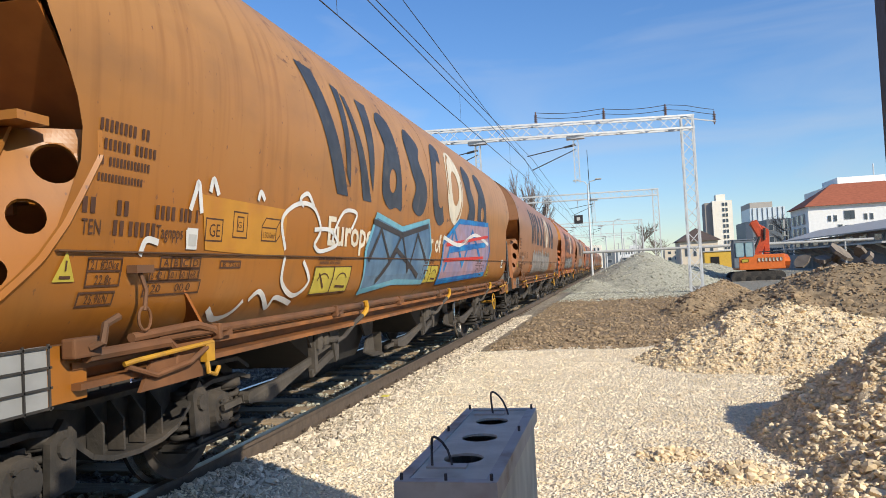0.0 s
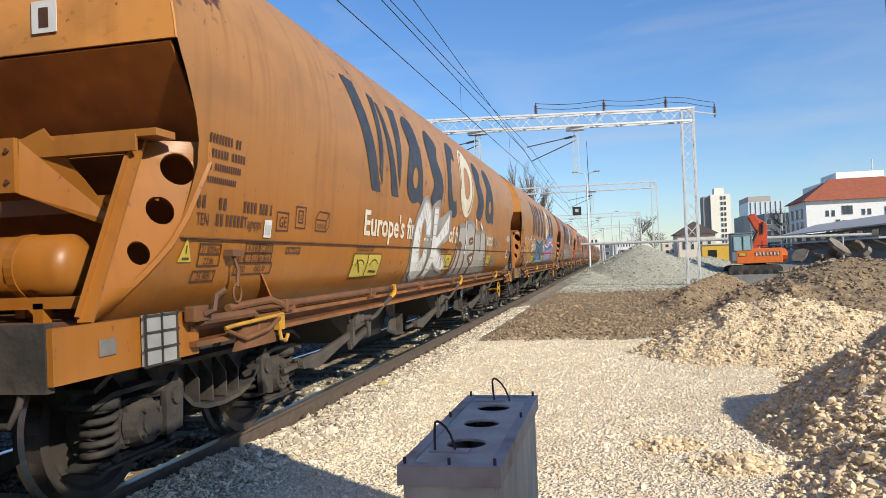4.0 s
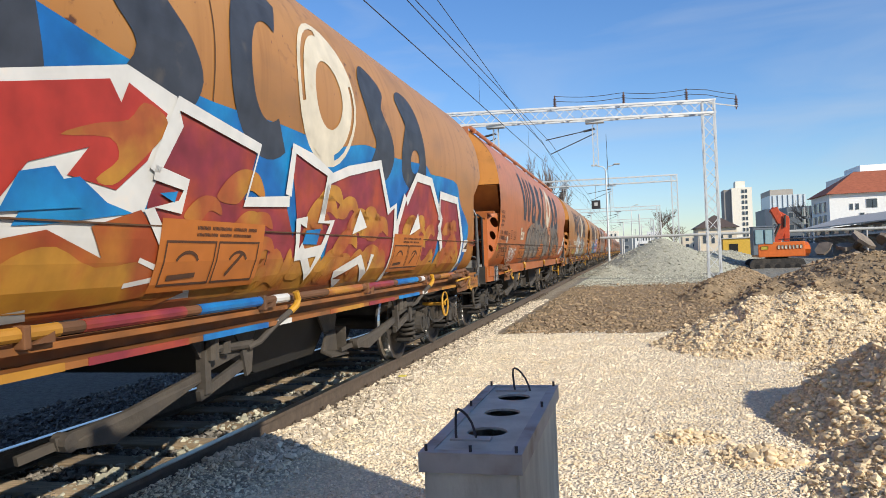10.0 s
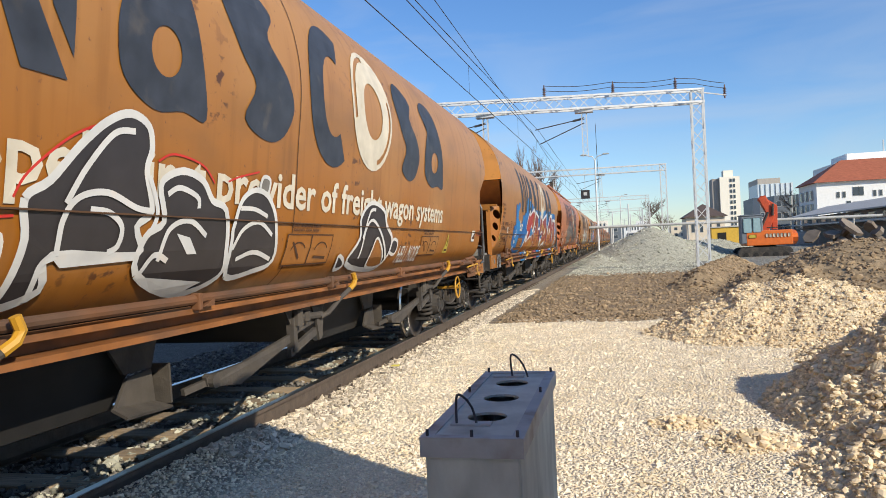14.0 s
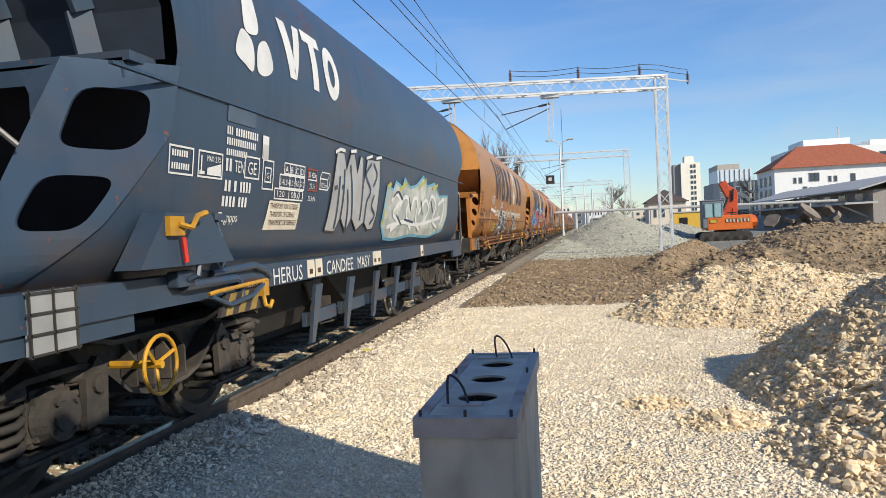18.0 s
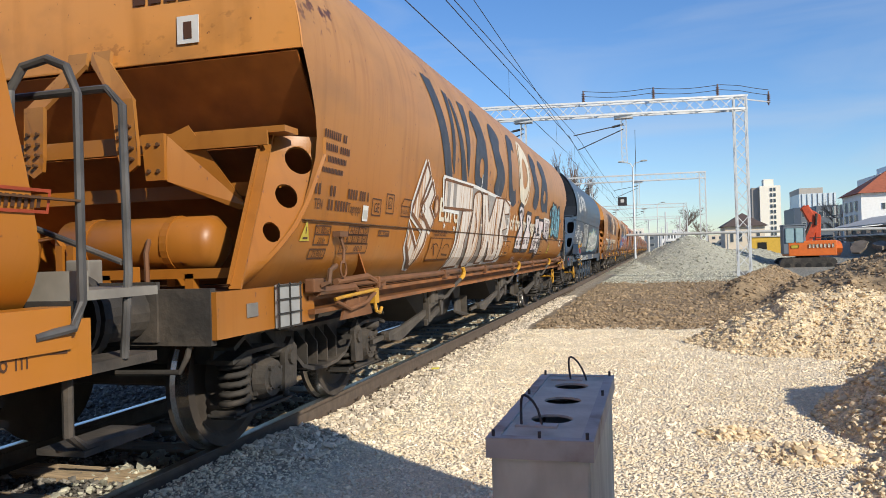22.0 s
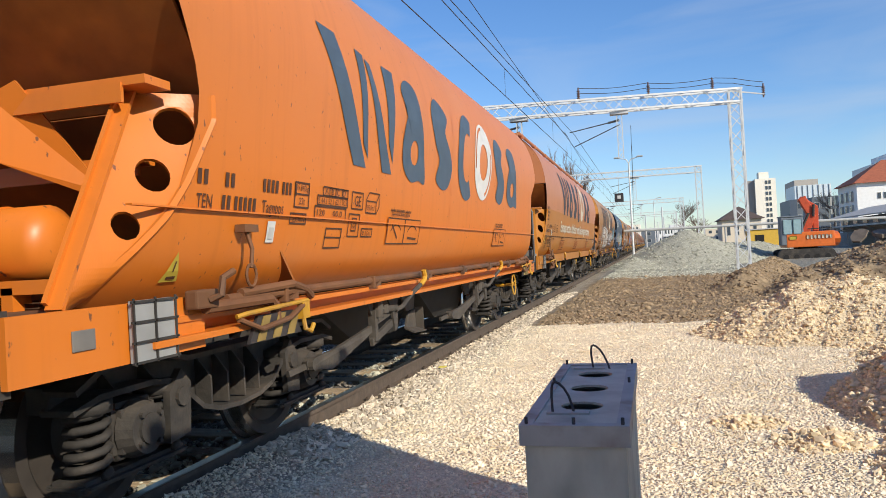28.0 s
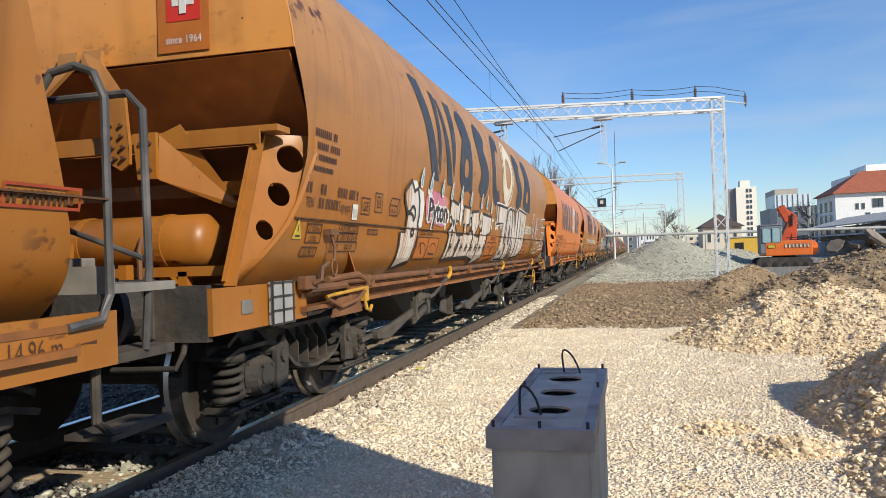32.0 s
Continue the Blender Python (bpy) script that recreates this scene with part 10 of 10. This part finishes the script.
piece(w6, [(10.85, 2.2), (10.98, 2.2), (10.98, 2.28), (11.07, 2.31), (11.16, 2.22), (11.18, 2.27), (11.33, 2.27), (11.35, 2.24), (11.44, 2.28), (11.55, 2.22), (11.62, 2.25), (11.74, 2.16), (11.91, 2.25), (12.04, 2.27), (12.15, 2.15), (12.23, 2.04), (12.28, 1.84), (12.25, 1.67), (12.24, 1.57), (12.11, 1.51), (11.89, 1.54), (11.68, 1.55), (11.57, 1.56), (11.39, 1.6), (11.26, 1.59), (11.11, 1.54), (10.99, 1.56), (10.88, 1.62), (10.86, 1.74), (10.93, 1.88), (10.9, 1.95)], CYAN, BLACKSPRAY, 0.05, 0.009)
lines(w6, [[(10.97, 2.15), (10.96, 1.99), (11.0, 1.88)], [(11.04, 2.23), (11.02, 2.13), (11.1, 2.1), (11.05, 2.01), (11.09, 1.97)], [(11.0, 1.88), (11.06, 1.79), (11.05, 1.63), (11.11, 1.55)], [(11.14, 2.15), (11.25, 2.12), (11.27, 2.04), (11.25, 1.89), (11.13, 1.86)], [(11.21, 2.0), (11.24, 1.92)], [(11.13, 1.88), (11.22, 1.84), (11.27, 1.71), (11.23, 1.59)], [(11.33, 2.24), (11.35, 2.02), (11.32, 1.82), (11.37, 1.69)], [(11.34, 1.68), (11.44, 1.83), (11.51, 1.8), (11.55, 1.67), (11.53, 1.56)], [(11.35, 2.24), (11.4, 2.15), (11.39, 2.06), (11.43, 2.09), (11.42, 2.14)], [(11.55, 2.22), (11.57, 2.06), (11.62, 1.85), (11.7, 1.64), (11.67, 1.55)], [(11.74, 2.16), (11.74, 2.01), (11.78, 1.93), (11.78, 2.13), (11.75, 2.09)], [(11.79, 2.15), (11.84, 2.04), (11.85, 2.18)], [(11.79, 1.91), (11.91, 1.96), (11.98, 1.85), (11.98, 1.66), (11.89, 1.54)], [(11.91, 2.23), (12.01, 2.17), (12.04, 2.27)], [(12.02, 2.07), (12.17, 2.05)], [(12.16, 1.79), (12.08, 1.66), (12.01, 1.54)]], 0.035, BLACKSPRAY, 0.0135, "graffiti_line", True)
lines(w6, [[(11.13, 2.14), (11.14, 2.12)], [(11.27, 2.17), (11.28, 2.15)], [(11.47, 2.16), (11.48, 2.14)], [(12.01, 2.2), (12.02, 2.17)], [(11.22, 1.75), (11.23, 1.72)], [(11.51, 1.75), (11.52, 1.72)], [(11.65, 1.72), (11.67, 1.7)], [(11.81, 1.73), (11.82, 1.7)]], 0.035, WHITE, 0.0138, "graffiti_line")
piece(w6, curve([(10.69, 2.13), (10.77, 2.14), (10.82, 2.06), (10.81, 1.97), (10.77, 1.98), (10.73, 1.93), (10.69, 1.96), (10.68, 2.07)], n=4), CYAN, BLACKSPRAY, 0.045, 0.0095)
piece(w6, [(12.39, 1.88), (12.47, 2.02), (12.51, 1.95)], CYAN, BLACKSPRAY, 0.02, 0.0095)
lines(w6, [[(10.74, 1.7), (10.82, 1.72), (10.8, 1.64), (10.76, 1.58), (10.85, 1.58)], [(10.86, 1.71), (10.91, 1.72), (10.92, 1.6), (10.87, 1.6), (10.86, 1.71)], [(10.94, 1.73), (10.98, 1.59)], [(11, 1.71), (11.04, 1.71), (11.03, 1.65), (11, 1.65)], [(10.78, 1.55), (11.03, 1.58)]], 0.025, YELLOWSIGN, 0.0095, "graffiti_line", True)
lines(w6, [[(12.65, 1.35), (12.74, 1.54), (12.69, 1.86), (12.85, 1.67)], [(12.49, 1.47), (12.88, 1.54), (12.73, 1.41)], [(12.9, 1.46), (12.88, 1.83)]], 0.018, BLACKSPRAY, 0.0095, "graffiti_line", True)
place(w6, wh6, -90.51, slide=0.24)

w7, wh7 = hopper_wagon("plate", "clean orange and salmon hopper wagon with cream slogan and roof rail", paint_=paint("paint_two_tone", (0.385, 0.142, 0.012), (0.45, 0.172, 0.072), upper_tone=0.95, worn=0.25, fade=(2.062, 2.07)))
standard_marks(w7)
writing(w7, "Europas erster Anbieter von G\u00fcterwagensystemen", 2.42, 1.62, 0.355, CREAM, width=7.86, name="slogan", bold=0.022)
place(w7, wh7, -106.59, slide=-0.12)

w8, wh8 = hopper_wagon("pipe", "freshly painted bright orange short hopper wagon with ring emblem", lead=10.92, paint_=FRESH, tail=0.34)
emblem(w8, 1.55, 8.45, 1.88, 2.76, ring=WHITE, ink=mat("slate_lettering", (0.06, 0.085, 0.115), 0.5, var=0.15))
data_panel(w8, False)
sign_pair(w8, 2.86, 1.33, 0.83, 0.22, FRESH)
sign_pair(w8, 6.9, 1.30, 0.8, 0.24, FRESH)
place(w8, wh8, -119.15)

w9, wh9 = hopper_wagon("pipe", "dusty orange hopper wagon with white block graffiti and painted drops", sign="cross")
standard_marks(w9, PANEL, SLOGAN, sign=2.11, length=7.80)
mark(w9, "graffiti_form", [[(2.27, 1.96), (2.42, 1.97), (2.48, 1.91), (2.66, 1.88), (2.72, 1.77), (2.7, 1.52), (2.58, 1.5), (2.51, 1.81), (2.36, 1.87)]], WHITE, 0.007)
piece(w9, [(2.07, 1.84), (2.26, 1.96), (2.36, 1.86), (2.47, 1.9), (2.54, 1.78), (2.56, 1.63), (2.54, 1.54), (2.58, 1.49), (2.57, 1.4), (2.54, 1.17), (2.38, 1.15), (2.12, 1.11), (2.03, 1.45), (2.17, 1.46), (2.18, 1.6), (2.17, 1.65), (2.09, 1.75)], STREAKED, BLACKSPRAY, 0.045, 0.009)
lines(w9, [[(2.17, 1.65), (2.25, 1.66), (2.33, 1.71), (2.41, 1.68), (2.42, 1.61), (2.38, 1.57)], [(2.18, 1.63), (2.27, 1.64), (2.35, 1.62), (2.38, 1.57)], [(2.38, 1.5), (2.35, 1.46), (2.38, 1.41)], [(2.38, 1.5), (2.43, 1.47), (2.42, 1.43), (2.37, 1.43)]], 0.035, BLACKSPRAY, 0.013, "graffiti_line", True)
mark(w9, "graffiti_ground", [curve([(2.79, 1.83), (2.94, 1.92), (3.06, 1.92), (3.62, 1.88), (3.65, 1.78), (3.58, 1.56), (3.05, 1.57), (2.85, 1.57), (2.78, 1.73)])], mat("magenta_spray", (0.45, 0.16, 0.22), 0.5, var=0.2, second=(0.42, 0.2, 0.1), mix_scale=2, mix_low=0.5, mix_high=0.75), 0.0072, "pink sprayed patch")
writing(w9, "Pyton", 2.86, 1.60, 0.34, WHITE, width=0.78, name="graffiti_word", off=0.011, bold=0.085)
writing(w9, "Pyton", 2.87, 1.60, 0.335, BLACKSPRAY, width=0.76, name="graffiti_word", off=0.014, bold=0.03)
lines(w9, [[(2.86, 1.74), (2.97, 1.83), (2.9, 1.88), (2.81, 1.9)]], 0.06, WHITE, 0.0105, "graffiti_line", True)
piece(w9, [(3.8, 1.88), (4.16, 1.84), (4.27, 1.93), (4.24, 1.64), (4.11, 1.64), (4.09, 1.57), (4.2, 1.47), (4.34, 1.47), (4.33, 1.42), (4.26, 1.19), (3.93, 1.17), (3.78, 1.17), (3.83, 1.46), (3.75, 1.5), (3.88, 1.57), (3.91, 1.63), (3.86, 1.68), (3.77, 1.67), (3.79, 1.8)], STREAKED, BLACKSPRAY, 0.04, 0.009)
piece(w9, [(4.46, 1.84), (4.82, 1.83), (4.82, 1.62), (4.67, 1.6), (4.67, 1.5), (4.88, 1.49), (4.89, 1.54), (5.06, 1.52), (5.12, 1.44), (5.0, 1.19), (4.29, 1.18), (4.36, 1.47), (4.54, 1.48), (4.55, 1.61), (4.45, 1.61)], STREAKED, BLACKSPRAY, 0.04, 0.009)
piece(w9, [(4.94, 1.79), (5.35, 1.82), (5.43, 1.65), (5.19, 1.48), (5.51, 1.46), (5.51, 1.14), (5.0, 1.19), (5.11, 1.48), (5.01, 1.54), (4.93, 1.62)], STREAKED, BLACKSPRAY, 0.04, 0.009)
mark(w9, "graffiti_form", [[(4.27, 1.92), (4.39, 1.94), (4.39, 1.84), (4.34, 1.64), (4.26, 1.63)]], WHITE, 0.0075)
lines(w9, [[(3.97, 1.65), (4.01, 1.62), (4.0, 1.58), (3.95, 1.6), (3.97, 1.65)], [(3.94, 1.52), (4.01, 1.49), (3.98, 1.46), (3.91, 1.47), (3.94, 1.52)], [(3.95, 1.46), (3.93, 1.32), (3.92, 1.19)], [(4.4, 1.42), (4.33, 1.3), (4.29, 1.18)]], 0.035, BLACKSPRAY, 0.0135, "graffiti_line")
WORD9 = [[(5.61, 1.56), (5.61, 1.80), (6.25, 1.78), (6.25, 1.56), (6.13, 1.51), (6.01, 1.51), (5.98, 1.16), (5.46, 1.07), (5.5, 1.54)]]
for k, p in enumerate(WORD9):
    mark(w9, "spray_form", [p], STREAKED, 0.009 + 0.001 * k)
    lines(w9, [p + p[:1]], 0.042, BLACKSPRAY, 0.013 + 0.001 * k, "spray_outline")
mark(w9, "spray_ring", ringpoly(5.52, 1.70, 0.1, 0.12, 0.05, 0.07), CREAM, 0.009)
stars = []
for k in range(8):
    u = 3.95 + 0.28 * k
    for a in (0, 60, 120):
        c_, s_ = 0.055 * math.cos(radians(a)), 0.055 * math.sin(radians(a))
        stars += stroke([(u - c_, 1.32 - s_), (u + c_, 1.32 + s_)], 0.02)
mark(w9, "spray_stars", stars, BLACKSPRAY, 0.02)
mark(w9, "instruction_plate", [[(6.05, 1.5), (6.98, 1.5), (6.78, 1.17), (5.98, 1.12)]], PANEL, 0.019, "orange lever instruction plate")
mark(w9, "instruction_drawing", frame_of(6.08, 6.46, 1.2, 1.4, 0.012) + frame_of(6.48, 6.84, 1.2, 1.4, 0.012) + stroke(arc(6.26, 1.28, 0.1, 0.06, 20, 160, 8), 0.018) + stroke(arc(6.66, 1.28, 0.1, 0.06, 20, 160, 8), 0.018) + bars(6.3, 1.46, (0.12, 0.2, 0.14), 0.018, 0.02) + bars(6.3, 1.43, (0.2, 0.1, 0.12), 0.016, 0.02), STENCIL, 0.023)
WORD10 = [[(6.65, 1.99), (6.84, 2.0), (7.59, 1.99), (7.63, 1.96), (7.45, 1.4), (7.62, 1.38), (7.71, 1.13), (7.16, 1.13), (7.29, 1.72), (6.85, 1.7), (6.65, 1.68)],
          [(7.64, 1.87), (7.73, 1.95), (7.86, 1.99), (8.03, 1.99), (8.13, 1.95), (8.18, 1.69), (8.15, 1.42), (8.13, 1.11), (7.77, 1.12), (7.62, 1.52)],
          [(8.15, 2.0), (8.31, 1.99), (8.5, 1.6), (8.54, 2.0), (8.78, 2.0), (8.72, 1.49), (8.7, 1.13), (8.52, 1.14), (8.3, 1.45), (8.22, 1.1), (8.16, 1.47)],
          [(8.82, 2.03), (9.27, 2.01), (9.77, 1.98), (9.67, 1.64), (9.61, 1.28), (9.28, 1.16), (8.75, 1.13), (8.74, 1.52)]]
for k, p in enumerate(WORD10):
    mark(w9, "graffiti_halo", stroke(p + p[:1], 0.085), WHITE, 0.0085)
    piece(w9, p, STREAKED, BLACKSPRAY, 0.04, 0.0095 + 0.001 * k)
lines(w9, [[(6.83, 1.99), (6.81, 1.71)], [(7.9, 1.71), (7.85, 1.51), (7.92, 1.36), (7.96, 1.52), (7.9, 1.71)], [(7.9, 1.64), (7.88, 1.51), (7.93, 1.44)], [(7.88, 1.88), (7.92, 1.82), (7.92, 1.76)], [(9.1, 1.96), (9.03, 1.57), (9.0, 1.19)], [(9.38, 1.86), (9.27, 1.45)], [(7.26, 1.27), (7.32, 1.21), (7.36, 1.27), (7.43, 1.21)]], 0.03, BLACKSPRAY, 0.0165, "graffiti_line", True)
for u, zt in ((2.54, 2.12), (2.89, 2.11), (3.35, 2.08), (3.77, 2.08), (4.25, 2.08), (4.79, 2.06), (5.45, 2.07), (5.83, 2.08), (6.18, 2.04)):
    zb = zt - 0.2
    p = curve([(u + 0.04, zt), (u + 0.035, zb + 0.09), (u + 0.02, zb + 0.01), (u - 0.03, zb + 0.005), (u - 0.05, zb + 0.05), (u - 0.01, zb + 0.13)])
    mark(w9, "painted_drop", [p], CYAN, 0.019)
    mark(w9, "drop_outline", stroke(p + p[:1], 0.018), WHITE, 0.022)
mark(w9, "spray_ring", ringpoly(10.89, 1.77, 0.18, 0.20, 0.155, 0.175), WHITE, 0.008)
lines(w9, [[(10.81, 1.86), (10.83, 1.72), (10.91, 1.68), (10.97, 1.74), (10.98, 1.88)], [(10.77, 2.04), (10.89, 2.0), (11.01, 2.06)], [(10.85, 1.52), (10.97, 1.56), (11.03, 1.48)]], 0.024, WHITE, 0.011, bend=True)
lines(w9, [[(10.61, 1.84), (10.65, 1.74), (10.61, 1.66)], [(11.19, 1.86), (11.15, 1.76), (11.21, 1.68)]], 0.03, BLACKSPRAY, 0.011, bend=True)
scribble(w9, 10.79, 1.22, 0.3, 0.3, BLACKSPRAY, 97, 0.02, 2)
scribble(w9, 11.2, 1.55, 0.16, 0.4, WHITE, 98, 0.018, 2)
for p in ([(11.5, 1.2), (11.46, 1.98), (11.66, 1.99), (11.68, 1.42), (12.0, 1.44), (12.02, 1.22)], [(12.1, 1.22), (12.06, 1.99), (12.92, 2.02), (12.92, 1.82), (12.3, 1.8), (12.32, 1.68), (12.86, 1.68), (12.86, 1.30), (12.14, 1.28)]):
    lines(w9, [p + p[:1]], 0.03, WHITE, 0.008, "spray_outline")
lines(w9, [[(11.5 + 0.1 * (k % 2), 1.3 + 0.11 * k), (11.66, 1.3 + 0.11 * k)] for k in range(6)] + [[(12.14 + 0.2 * k, 1.84), (12.14 + 0.2 * k, 1.98)] for k in range(4)] + [[(12.4 + 0.14 * k, 1.34), (12.4 + 0.14 * k, 1.64)] for k in range(4)], 0.02, WHITE, 0.011)
place(w9, wh9, -135.55, slide=0.02)

w10, wh10 = hopper_wagon("pipe", "dusty orange grain hopper wagon at the tail of the view", lead=14.18)
standard_marks(w10, PANEL, SLOGAN, lead=14.18)
mark(w10, "spray_tag", stroke(arc(11.9, 1.95, 0.35, 0.3, 250, 420, 14), 0.06), WHITE, 0.011)
place(w10, wh10, -151.6)

plain, whp = hopper_wagon("pipe", "dull brownish orange grain hopper wagon with faded graffiti", paint_=DULL)
standard_marks(plain)
graffiti_row(plain, 3.0, 8.5, 1.1, 1.9, 9, SMOKE, SILVER, 71, True, 0.04, PINK)
plain2, whp2 = hopper_wagon("plate", "salmon orange grain hopper wagon with grey graffiti", paint_=SALMON)
standard_marks(plain2)
graffiti_row(plain2, 3.0, 9.5, 1.1, 1.9, 8, SILVER, BLACKSPRAY, 72, True, 0.04)
place(plain, whp, 2.93 + PITCH, False)
place(plain2, whp2, 2.93 + 2 * PITCH, False)
for k in range(3, 11):
    src = plain2 if k % 3 == 1 else plain
    MOVING.append((copy_thing(src, pose(TRACK, 2.93 + PITCH * k, 0)), 2.93 + PITCH * k))


def motions():
    for w, y0 in MOVING:
        walk(w, [(t, pose(TRACK, y0 + s_of(t), 0)) for t in range(0, 33, 2)])
    for wh, y in TURNING:
        rows = []
        for i in range(0, 257):
            t = i * 0.125
            rows.append((t, pose(0, y, 0.46, -math.degrees(s_of(t) / 0.46) % 360, 0, 0)))
        walk(wh, rows)


motions()
